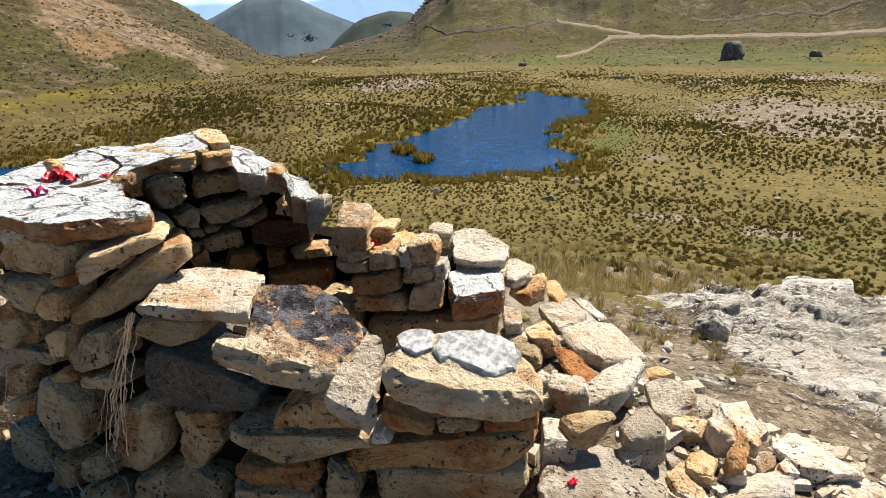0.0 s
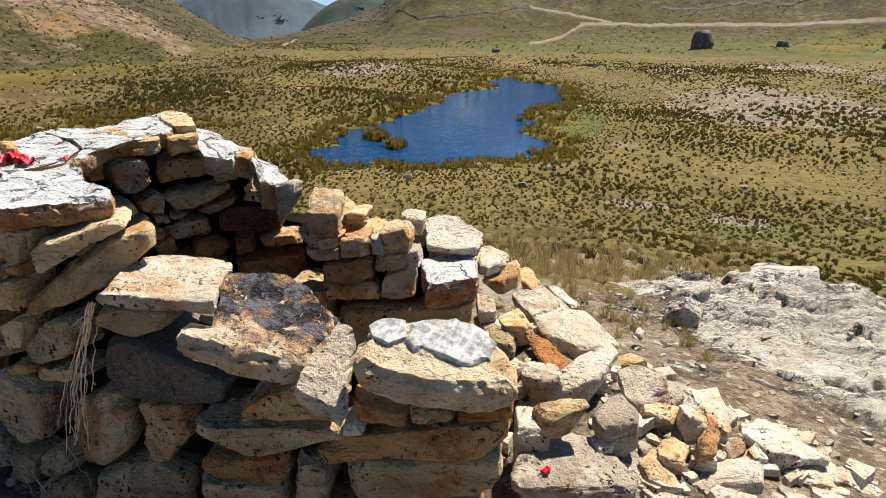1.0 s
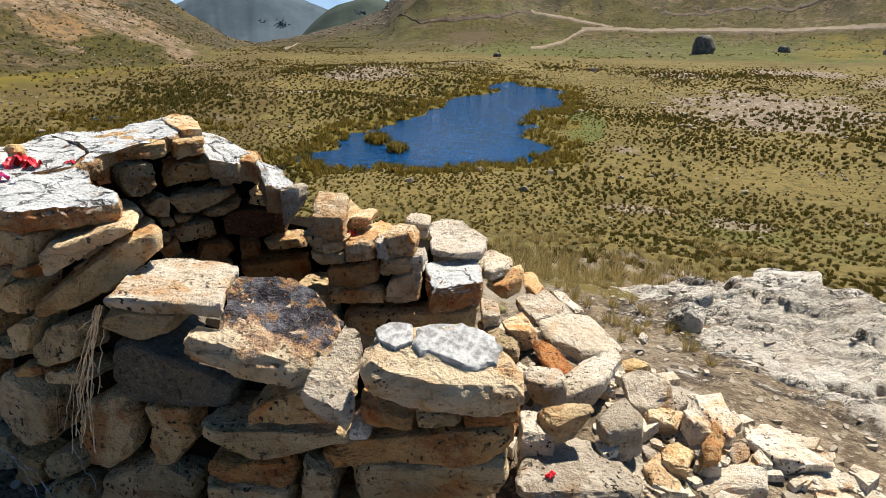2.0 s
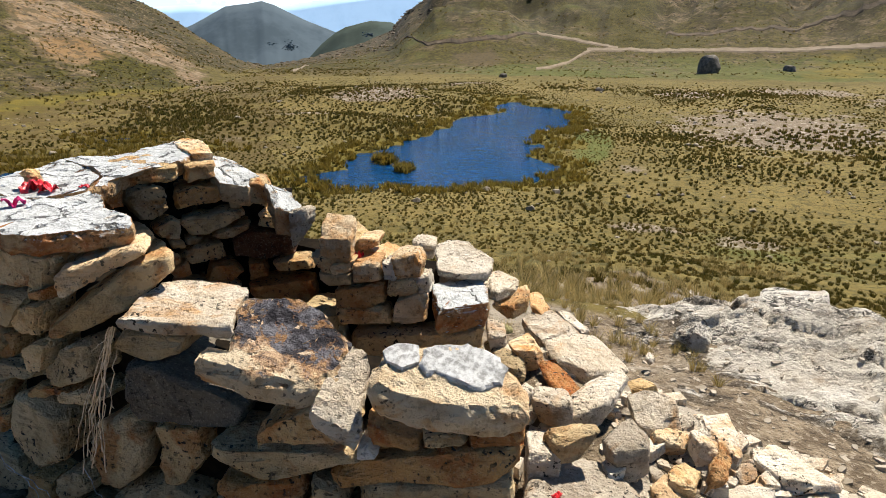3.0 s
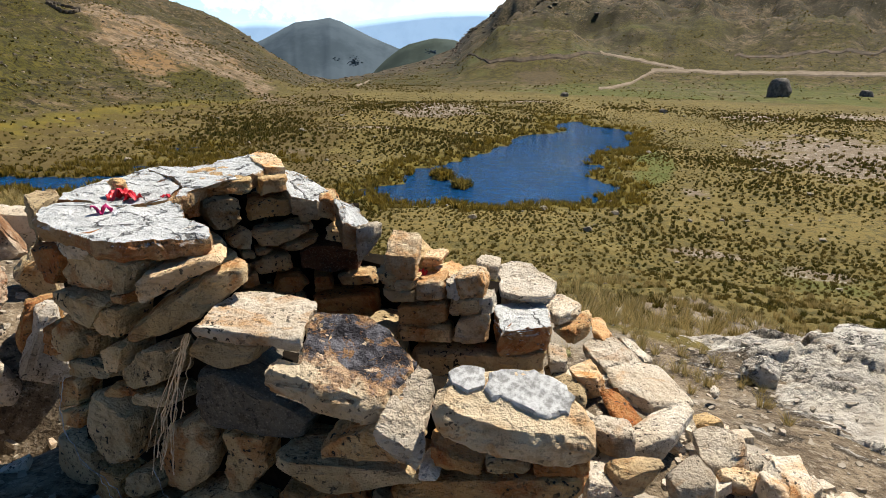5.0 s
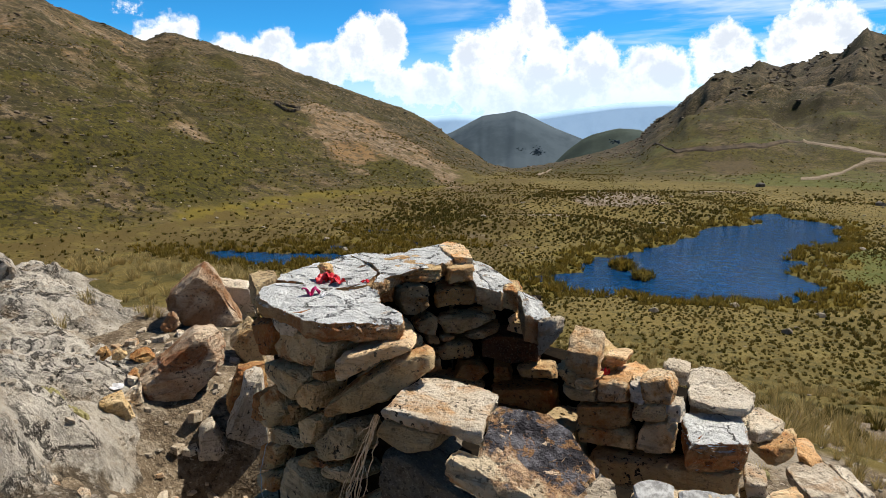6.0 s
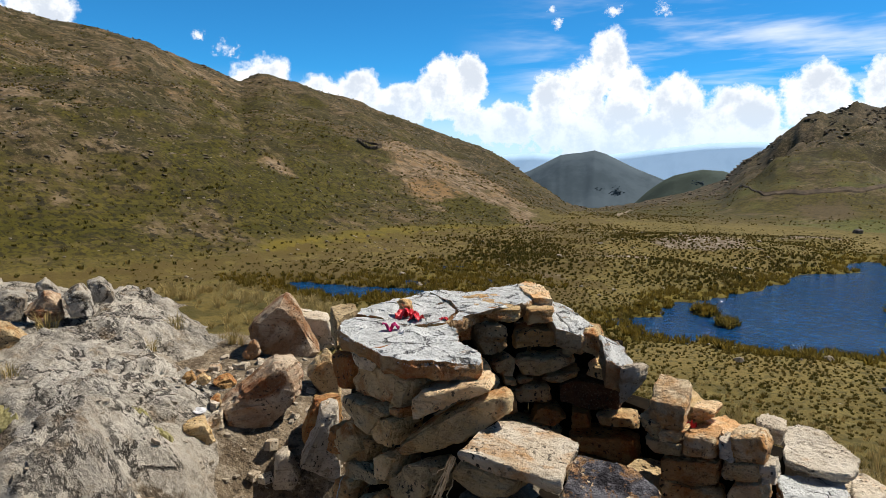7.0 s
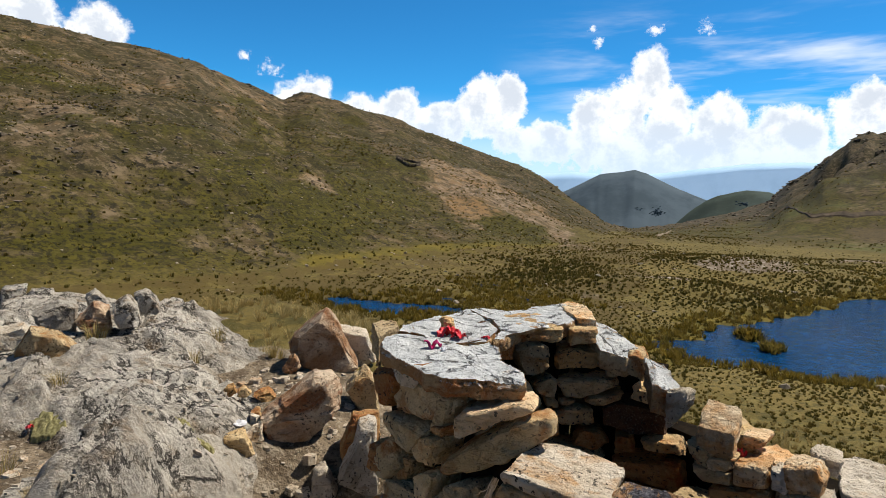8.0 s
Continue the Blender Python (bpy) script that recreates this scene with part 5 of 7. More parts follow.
slab(wall, (-0.29, 2.71, 0.72), 0, 0.08, (0.00, 0.00), BUFF, ((-7, 22), (6, -3), (6, -8), (-5, -11)))
slab(wall, (0.10, 2.84, 0.60), 0, 0.06, (-0.00, -0.00), CREAM, ((-9, 8), (2, 13), (12, -8), (-5, -13)))
slab(wall, (0.14, 2.78, 0.54), 0, 0.07, (-0.00, -0.00), CREAM, ((-12, -6), (3, 18), (15, -1), (-6, -11)))
slab(wall, (0.32, 2.70, 0.48), 0, 0.05, (0.00, -0.00), CREAM, ((-3, 14), (10, 4), (-2, -10), (-5, -8)))
block(wall, (-0.44, 2.33, 0.71), -9, 0.16, BUFF, ((-5, 4), (4, 3), (5, -4), (-1, -2)))
block(wall, (-0.36, 2.32, 0.70), -9, 0.16, BUFF, ((-5, 2), (5, 3), (4, -2), (-5, -3)))
block(wall, (-0.26, 2.30, 0.69), -9, 0.16, PEACH, ((-6, 3), (6, 5), (6, -3), (-5, -5)))
block(wall, (-0.39, 2.32, 0.65), -9, 0.16, GREY, ((-8, 3), (7, 3), (8, -1), (-4, -3)))
block(wall, (-0.29, 2.31, 0.59), -9, 0.18, BUFF, ((-11, 2), (11, 6), (11, -3), (6, -6), (-10, -6)))
block(wall, (-0.28, 2.30, 0.50), -9, 0.18, BUFF, ((-12, 3), (10, 4), (12, -2), (-10, -4)))
block(wall, (-0.17, 2.29, 0.70), -9, 0.12, WEATHERED, ((-3, 4), (3, 3), (3, -4), (-2, -4)))
block(wall, (-0.10, 2.28, 0.72), -9, 0.16, PEACH, ((-7, 4), (4, 6), (7, 2), (6, -4), (-4, -6)))
block(wall, (-0.11, 2.28, 0.64), -9, 0.16, GREY, ((-7, 2), (7, 5), (6, -2), (-7, -5)))
block(wall, (-0.09, 2.27, 0.55), -9, 0.17, PEACH, ((-6, 4), (4, 7), (7, 1), (7, -6), (-7, -7)))
block(wall, (-0.03, 2.27, 0.65), -9, 0.12, CREAM, ((-3, 3), (2, 5), (3, -3), (-2, -5)))
block(wall, (-0.03, 2.45, 0.73), -9, 0.14, WEATHERED, ((-5, 4), (5, 3), (4, -4), (-3, -4)))
block(wall, (-0.26, 2.45, 0.76), -9, 0.10, PEACH, ((-4, 3), (5, 3), (4, -1), (-5, -3)))
plate(wall, (-0.17, 2.49, 0.72), 0.06, (0.0, 0.0), PEACH, ((-9, 2), (-2, 12), (7, 0), (9, -7), (0, -12)), 0.003)
plate(wall, (0.15, 2.65, 0.638), 0.03, (0.0, 0.06), CREAM, ((-13, 11), (-6, 20), (3, 20), (13, -4), (9, -18), (-4, -20), (-12, -16)), 0.003)

# fallen stones beside the wall
slab(None, (0.68, 2.48, 0.26), 0, 0.08, (0.0, 0.0), CREAM, ((-17, 7), (-4, 14), (9, 19), (17, -7), (17, -12), (-4, -19), (-16, -8)))
slab(None, (0.58, 2.72, 0.27), 0, 0.08, (0.0, 0.0), WEATHERED, ((-14, 4), (-6, 14), (3, 17), (14, -5), (5, -11), (-8, -17), (-11, -6)))
slab(None, (0.40, 2.85, 0.36), 0, 0.08, (0.0, 0.0), BUFF, ((-10, -5), (1, 8), (10, 10), (7, -5), (-2, -10)))
slab(None, (0.39, 2.36, 0.36), 0, 0.10, (0.0, 0.0), PEACH, ((-6, 2), (4, 9), (6, -4), (3, -9), (-5, -8)))
slab(None, (0.31, 2.29, 0.33), 0, 0.12, (0.0, 0.0), GREY, ((-8, 11), (3, 3), (8, -3), (6, -11), (-2, -7), (-8, 1)))
slab(None, (0.53, 2.22, 0.27), 0, 0.06, (0.0, 0.0), IRON, ((-8, 6), (-1, 11), (8, -5), (1, -11), (-6, -4)))
slab(None, (0.45, 2.03, 0.31), 0, 0.12, (0.0, 0.0), WEATHERED, ((-7, 4), (1, 8), (8, 3), (7, -7), (-2, -8), (-8, -4)))
slab(None, (0.66, 2.09, 0.28), 0, 0.10, (0.0, 0.0), CREAM, ((-13, -1), (-3, 8), (12, 13), (13, 6), (3, -8), (-8, -13), (-13, -12)))
slab(None, (0.88, 2.09, 0.22), 0, 0.14, (0.0, 0.0), CREAM, ((-9, 7), (1, 11), (9, 2), (8, -4), (-4, -11), (-9, -8)))
slab(None, (0.38, 1.78, 0.28), 0, 0.16, (0.0, 0.0), WEATHERED, ((-5, 5), (2, 9), (6, -2), (5, -9), (-6, -8)))
slab(None, (0.48, 1.75, 0.33), 0, 0.09, (0.0, 0.0), BUFF, ((-9, 3), (1, 6), (8, 2), (9, -2), (-4, -6)))
slab(None, (0.67, 1.81, 0.28), 0, 0.14, (0.0, 0.0), WEATHERED, ((-7, 2), (5, 10), (8, 0), (6, -7), (-6, -10), (-8, -6)))
slab(None, (0.48, 1.65, 0.20), 0, 0.16, (0.0, 0.0), WEATHERED, ((-19, 0), (-16, 9), (2, 12), (11, 14), (21, -6), (17, -13), (-21, -14)))
slab(None, (0.91, 1.95, 0.17), 0, 0.10, (0.0, 0.0), PEACH, ((-7, 1), (-2, 5), (8, 2), (4, -5), (-8, -4)))
slab(None, (1.13, 1.98, 0.15), 0, 0.12, (0.0, 0.0), CREAM, ((-5, 13), (8, 16), (3, -11), (-1, -16), (-5, -9), (-8, 4)))
slab(None, (1.01, 1.91, 0.19), 0, 0.12, (0.0, 0.0), CREAM, ((-4, 4), (3, 8), (5, -2), (3, -8), (-5, -6)))
slab(None, (1.03, 1.81, 0.17), 0, 0.14, (0.0, 0.0), BUFF, ((-1, 3), (5, 9), (5, 0), (0, -9), (-5, -9)))
slab(None, (0.95, 1.85, 0.12), 0, 0.08, (0.0, 0.0), WEATHERED, ((-9, 9), (4, 8), (9, 0), (4, -9), (-3, -1)))
slab(None, (0.89, 1.76, 0.15), 0, 0.12, (0.0, 0.0), BUFF, ((-5, 2), (2, 6), (7, 2), (2, -6), (-7, -5)))
slab(None, (0.82, 1.70, 0.12), 0, 0.10, (0.0, 0.0), PEACH, ((-6, 5), (1, 8), (6, -3), (3, -8), (-6, -6)))
slab(None, (1.04, 1.72, 0.08), 0, 0.12, (0.0, 0.0), CREAM, ((-15, 1), (5, 7), (17, 2), (14, -6), (-17, -7)))
slab(None, (1.15, 1.82, 0.10), 0, 0.12, (0.0, 0.0), WEATHERED, ((-4, 2), (5, 6), (3, -2), (-5, -6)))
slab(None, (1.33, 1.89, 0.10), 0, 0.09, (0.0, 0.0), CREAM, ((-13, 1), (3, 15), (5, 4), (13, -13), (1, -15), (-6, -14)))
slab(None, (1.20, 1.80, 0.07), 0, 0.08, (0.0, 0.0), GREY, ((-3, 1), (3, 5), (3, -2), (-3, -5)))
slab(None, (0.91, 2.31, 0.18), 0, 0.08, (0.0, 0.0), BUFF, ((-6, 3), (1, 5), (6, -2), (-1, -5), (-6, -3)))
slab(None, (1.45, 1.73, 0.05), 0, 0.10, (0.0, 0.0), CREAM, ((-7, 4), (9, 4), (6, -4), (-9, -4)))
slab(None, (1.26, 1.76, 0.05), 0, 0.08, (0.0, 0.0), WEATHERED, ((-3, 4), (3, 3), (4, -2), (-4, -4)))
slab(None, (0.31, 2.77, 0.48), 0, 0.06, (0.0, 0.0), CREAM, ((-12, 1), (1, 10), (12, -2), (8, -10), (-5, -10)))
slab(None, (0.36, 2.86, 0.40), 0, 0.08, (0.0, 0.0), GREY, ((-4, 5), (5, 7), (5, -2), (-5, -7)))
slab(None, (0.55, 2.92, 0.30), 0, 0.06, (0.0, 0.0), PEACH, ((-4, 9), (3, 13), (5, -4), (-1, -13), (-5, -9)))
slab(None, (0.71, 2.84, 0.24), 0, 0.05, (0.0, 0.0), CREAM, ((2, -12), (-4, -1), (-7, 12), (1, 9), (7, -8)))
slab(None, (0.28, 2.38, 0.40), 0, 0.08, (0.0, 0.0), WEATHERED, ((-4, 7), (4, 6), (4, -4), (-4, -7)))
slab(None, (0.36, 2.02, 0.34), 0, 0.08, (0.0, 0.0), CREAM, ((-5, 1), (1, 5), (5, 1), (0, -5), (-4, -4)))
slab(None, (0.81, 1.82, 0.12), 0, 0.08, (0.0, 0.0), WEATHERED, ((-2, 3), (3, 5), (2, -2), (-3, -5)))
slab(None, (0.62, 1.72, 0.22), 0, 0.08, (0.0, 0.0), CREAM, ((-4, 2), (1, 4), (4, -1), (-2, -4)))
slab(None, (1.01, 2.08, 0.15), 0, 0.08, (0.0, 0.0), WEATHERED, ((-4, 2), (4, 5), (4, -2), (-3, -5)))
slab(None, (1.78, 1.74, 0.06), 0, 0.12, (0.0, 0.0), CREAM, ((-5, 8), (4, 10), (11, 1), (9, -6), (-4, -10), (-11, -4)))

# boulders beyond the round end
block(None, (-2.90, 3.02, 0.15), 42, 0.42, RUST, ((-28, -4), (-15, 8), (6, 24), (19, 25), (25, 13), (22, 2), (4, -21), (-8, -27), (-25, -19)))
block(None, (-3.80, 4.26, 0.21), 37, 0.50, RUST, ((-28, -3), (-23, 8), (-5, 21), (5, 31), (15, 18), (34, -22), (16, -31), (-14, -22)))
block(None, (-3.88, 3.99, 0.05), 43, 0.15, RUST, ((-8, -2), (2, 12), (8, 1), (-2, -10)))
block(None, (-3.74, 4.71, 0.07), 37, 0.40, CREAM, ((-18, 22), (9, 17), (19, -10), (4, -17), (-14, -12)))
block(None, (-2.85, 3.62, 0.13), 36, 0.30, GREY, ((-15, 2), (0, 19), (9, 8), (10, -15), (-3, -14)))
block(None, (-2.48, 3.05, 0.02), 37, 0.30, IRON, ((-12, -2), (-4, 18), (12, 21), (13, -5), (1, -16), (-9, -16)))
block(None, (-3.04, 2.60, 0.03), 46, 0.20, BUFF, ((-9, 6), (3, 9), (9, -5), (-3, -9)))
block(None, (-3.06, 2.75, 0.04), 45, 0.15, CREAM, ((-6, 1), (4, 9), (5, -4), (-2, -7)))
block(None, (-3.51, 3.09, 0.14), 46, 0.12, BUFF, ((-4, 2), (1, 4), (5, 0), (1, -4), (-4, -3)))
block(None, (-3.57, 3.02, 0.16), 47, 0.12, IRON, ((-4, 1), (2, 5), (5, -1), (-2, -4)))
block(None, (-3.50, 3.29, 0.06), 44, 0.20, IRON, ((-9, 1), (3, 5), (8, -1), (-1, -5)))
block(None, (-3.26, 2.96, 0.07), 45, 0.12, BUFF, ((-4, 2), (2, 4), (4, -2), (-2, -4)))
block(None, (-9.72, 4.79, -0.19), 63, 0.60, RIDGE_ROCK, ((-14, 6), (-7, 15), (23, 17), (9, -12), (-11, -25)))
block(None, (-9.12, 4.84, -0.17), 62, 0.50, RIDGE_ROCK, ((-23, -9), (-7, 15), (18, 15), (19, -2), (-8, -19)))
block(None, (-6.25, 3.40, 0.26), 60, 0.60, RIDGE_ROCK, ((-21, 1), (2, 14), (17, 10), (15, -15), (-14, -10)))
block(None, (-5.95, 3.59, 0.24), 57, 0.50, RUST, ((-17, -3), (-2, 17), (11, 10), (14, -9), (-7, -15)))
block(None, (-5.65, 3.70, 0.33), 55, 0.60, RIDGE_ROCK, ((-12, 5), (0, 16), (9, 7), (12, -13), (-9, -15)))
block(None, (-6.75, 4.75, 0.10), 53, 0.60, RIDGE_ROCK, ((-15, 13), (-2, 17), (9, 6), (16, -12), (-9, -24)))
block(None, (-6.72, 4.11, 0.25), 57, 0.40, RIDGE_ROCK, ((-11, 5), (-2, 12), (8, 0), (13, -9), (-8, -8)))
block(None, (-5.47, 2.83, 0.16), 61, 0.45, GREY, ((-26, -6), (-9, 21), (11, 15), (32, -5), (4, -12), (-13, -13)))
block(None, (-6.04, 2.86, 0.18), 64, 0.40, CREAM, ((-16, 6), (11, 12), (17, 5), (4, -12), (-16, -11)))
block(None, (-2.36, 2.91, -0.02), 36, 0.35, WEATHERED, ((-14, -10), (-1, 23), (8, 25), (12, -23), (-4, -16)))
block(None, (-2.55, 2.80, -0.17), 40, 0.20, WEATHERED, ((-6, 10), (1, 13), (8, -1), (5, -12), (-9, -11)))

# rocks along the edge of the bedrock
block(None, (2.57, 3.98, -0.24), -35, 0.45, BEDROCK, ((-26, 6), (16, 13), (23, -3), (15, -9), (-4, -6), (-24, -2)))
block(None, (1.63, 3.42, -0.17), -26, 0.25, BEDROCK, ((-13, 1), (-1, 9), (9, 4), (8, -7), (-4, -7)))
block(None, (1.17, 2.92, -0.04), -23, 0.12, CREAM, ((-2, 2), (0, 2), (2, -1), (0, -3)))



# ------------------------------------------------------------------ bedrock
def outcrop(label, spec, low, high, step, soil, mat):
    """Bare rock that breaks through the turf."""
    xs, ys = np.arange(low[0], high[0], step), np.arange(low[1], high[1], step)
    x, y = (g.ravel() for g in np.meshgrid(xs, ys))
    z, d = bedrock(x, y, spec)
    nx, ny = len(xs), len(ys)
    j, i = np.meshgrid(np.arange(nx - 1), np.arange(ny - 1))
    k = (i * nx + j).ravel()
    faces = np.column_stack((k, k + 1, k + nx + 1, k + nx))
    keep = (d > -0.45)[faces].any(axis=1)
    mesh = bpy.data.meshes.new("outcrop")
    mesh.from_pydata(np.column_stack((x, y, z)).tolist(), [], faces[keep].tolist())
    layer = mesh.attributes.new("soil", "FLOAT", "POINT")
    layer.data.foreach_set("value", soil(x, y, d).astype(np.float32))
    mesh.materials.append(mat)
    mesh.shade_smooth()
    bm = bmesh.new()
    bm.from_mesh(mesh)
    bmesh.ops.delete(bm, geom=[v for v in bm.verts if not v.link_faces], context="VERTS")
    bm.to_mesh(mesh)
    bm.free()
    tagged(new("outcrop", mesh), label, "rock outcrop", kind="structure")


outcrop("pale grey fissured bedrock sloping beside the rubble", OUTCROPS[0], (0.7, 0.8), (5.6, 5.1), 0.019,
        lambda x, y, d: 0.66 * blend(0.50 - d, 0.0, 0.5) * blend(4.4 - y, 0, 0.6), BEDROCK)
outcrop("pale grey weathered bedrock ridge with moss in its hollows", OUTCROPS[1], (-10.5, -0.2), (-1.9, 6.6), 0.024,
        lambda x, y, d: np.maximum(0.60 * blend(0.35 - d, 0.0, 0.5), 0.9 * np.exp(-((x + 4.05) / 0.62) ** 2 - ((y - 1.85) / 0.30) ** 2)), RIDGE_ROCK)


# ------------------------------------------------------------------ growth and scatter
def scatter(name, mat, label, category, templates, spots, kind="stuff"):
    """Many small copies in one mesh: spots are x, y, z, size, turn, stretch."""
    verts, faces, base = [], [], 0
    for k, (x, y, z, s, a, h) in enumerate(spots):
        tv, tf = templates[k % len(templates)]
        c, n = math.cos(a) * s, math.sin(a) * s
        verts.append(np.column_stack((x + c * tv[:, 0] - n * tv[:, 1], y + n * tv[:, 0] + c * tv[:, 1], z + s * h * tv[:, 2])))
        faces.append(tf + base)
        base += len(tv)
    verts, faces = np.vstack(verts), np.vstack(faces)
    mesh = bpy.data.meshes.new(name)
    mesh.vertices.add(len(verts))
    mesh.vertices.foreach_set("co", verts.astype(np.float32).ravel())
    mesh.loops.add(len(faces) * 3)
    mesh.loops.foreach_set("vertex_index", faces.astype(np.int32).ravel())
    mesh.polygons.add(len(faces))
    mesh.polygons.foreach_set("loop_start", np.arange(0, len(faces) * 3, 3, dtype=np.int32))
    mesh.update()
    mesh.materials.append(mat)
    if category in ("stones", "rocks"):
        mesh.shade_flat()
    return tagged(new(name, mesh), label, category, kind=kind)


def tuft(rng, blades, wide, lean, bend=2, base=0.5):
    """A grass clump of unit height: thin blades that fan out and droop."""
    verts, faces = [], []
    for _ in range(blades):
        a, r = rng.uniform(0, 6.283), base * math.sqrt(rng.random()) * 0.5
        tilt, tall = lean * rng.uniform(0.15, 1.0), rng.uniform(0.6, 1.0)
        foot = np.array((math.cos(a) * r, math.sin(a) * r, -0.06))
        out = np.array((math.cos(a + rng.uniform(-.6, .6)), math.sin(a + rng.uniform(-.6, .6)), 0))
        side = np.array((-out[1], out[0], 0)) * wide
        turn = rng.uniform(-1, 1)
        side = side * math.cos(turn) + out * wide * math.sin(turn)
        k = len(verts)
        for i in range(bend):
            t = i / bend
            p = foot + out * (tilt * t * t * tall) + np.array((0, 0, tall * t * (1 - 0.25 * tilt * t)))
            w = side * (1 - 0.45 * t)
            verts += [p - w, p + w]
        verts.append(foot + out * tilt * tall + np.array((0, 0, tall * (1 - 0.25 * tilt))))
        for i in range(bend - 1):
            q = k + 2 * i
            faces += [(q, q + 1, q + 3), (q, q + 3, q + 2)]
        q = k + 2 * (bend - 1)
        faces.append((q, q + 1, q + 2))
    return np.array(verts), np.array(faces)


def pebble(rng, points=14):
    bm = bmesh.new()
    for _ in range(points):
        v = Vector((rng.gauss(0, 1), rng.gauss(0, 1), rng.gauss(0, 0.7))).normalized()
        bm.verts.new((v.x * rng.uniform(0.35, 0.55), v.y * rng.uniform(0.35, 0.55), v.z * rng.uniform(0.25, 0.4) + 0.15))
    bmesh.ops.convex_hull(bm, input=bm.verts)
    bmesh.ops.delete(bm, geom=[v for v in bm.verts if not v.link_faces], context="VERTS")
    bmesh.ops.triangulate(bm, faces=bm.faces)
    bm.verts.index_update()
    out = np.array([v.co[:] for v in bm.verts]), np.array([[v.index for v in f.verts] for f in bm.faces])
    bm.free()
    return out


def shard(rng):
    """A flat angular splinter of stone, tipped a little."""
    bm = bmesh.new()
    sides, lean = rng.randint(4, 6), (rng.uniform(-0.35, 0.35), rng.uniform(-0.35, 0.35))
    wide, thick = rng.uniform(0.5, 0.95), rng.uniform(0.22, 0.5)
    for k in range(sides):
        a = 6.283 * (k + rng.uniform(-0.3, 0.3)) / sides
        r = rng.uniform(0.38, 0.62)
        for s, h in ((rng.uniform(0.78, 0.95), thick), (1.0, 0.0)):
            x, y = math.cos(a) * r * s, math.sin(a) * r * s * wide
            bm.verts.new((x, y, h - 0.05 + lean[0] * x + lean[1] * y))
    bmesh.ops.convex_hull(bm, input=bm.verts)
    bmesh.ops.delete(bm, geom=[v for v in bm.verts if not v.link_faces], context="VERTS")
    bmesh.ops.triangulate(bm, faces=bm.faces)
    bm.verts.index_update()
    out = np.array([v.co[:] for v in bm.verts]), np.array([[v.index for v in f.verts] for f in bm.faces])
    bm.free()
    return out


def spread(rng, count, az, r, power=1.0):
    """Random places of a fan round the knoll."""
    a = np.radians(rng.uniform(az[0], az[1], count))
    d = (rng.uniform(r[0] ** power, r[1] ** power, count)) ** (1 / power)
    return np.sin(a) * d, np.cos(a) * d


rng, nrng = random.Random(7), np.random.default_rng(7)


def dotted(step, xr, yr):
    """Places on a loosened grid."""
    gx, gy = np.meshgrid(np.arange(xr[0], xr[1], step), np.arange(yr[0], yr[1], step))
    gx, gy = gx.ravel(), gy.ravel()
    return gx + nrng.uniform(-0.45, 0.45, len(gx)) * step, gy + nrng.uniform(-0.45, 0.45, len(gy)) * step


def spots(x, y, size, sink=0.0, tall=(0.8, 1.2)):
    z = np.where(np.hypot(x, y) < 14, surface(x, y), height(x, y)) - sink
    return list(zip(x, y, z, size, nrng.uniform(0, 6.283, len(x)), nrng.uniform(tall[0], tall[1], len(x))))


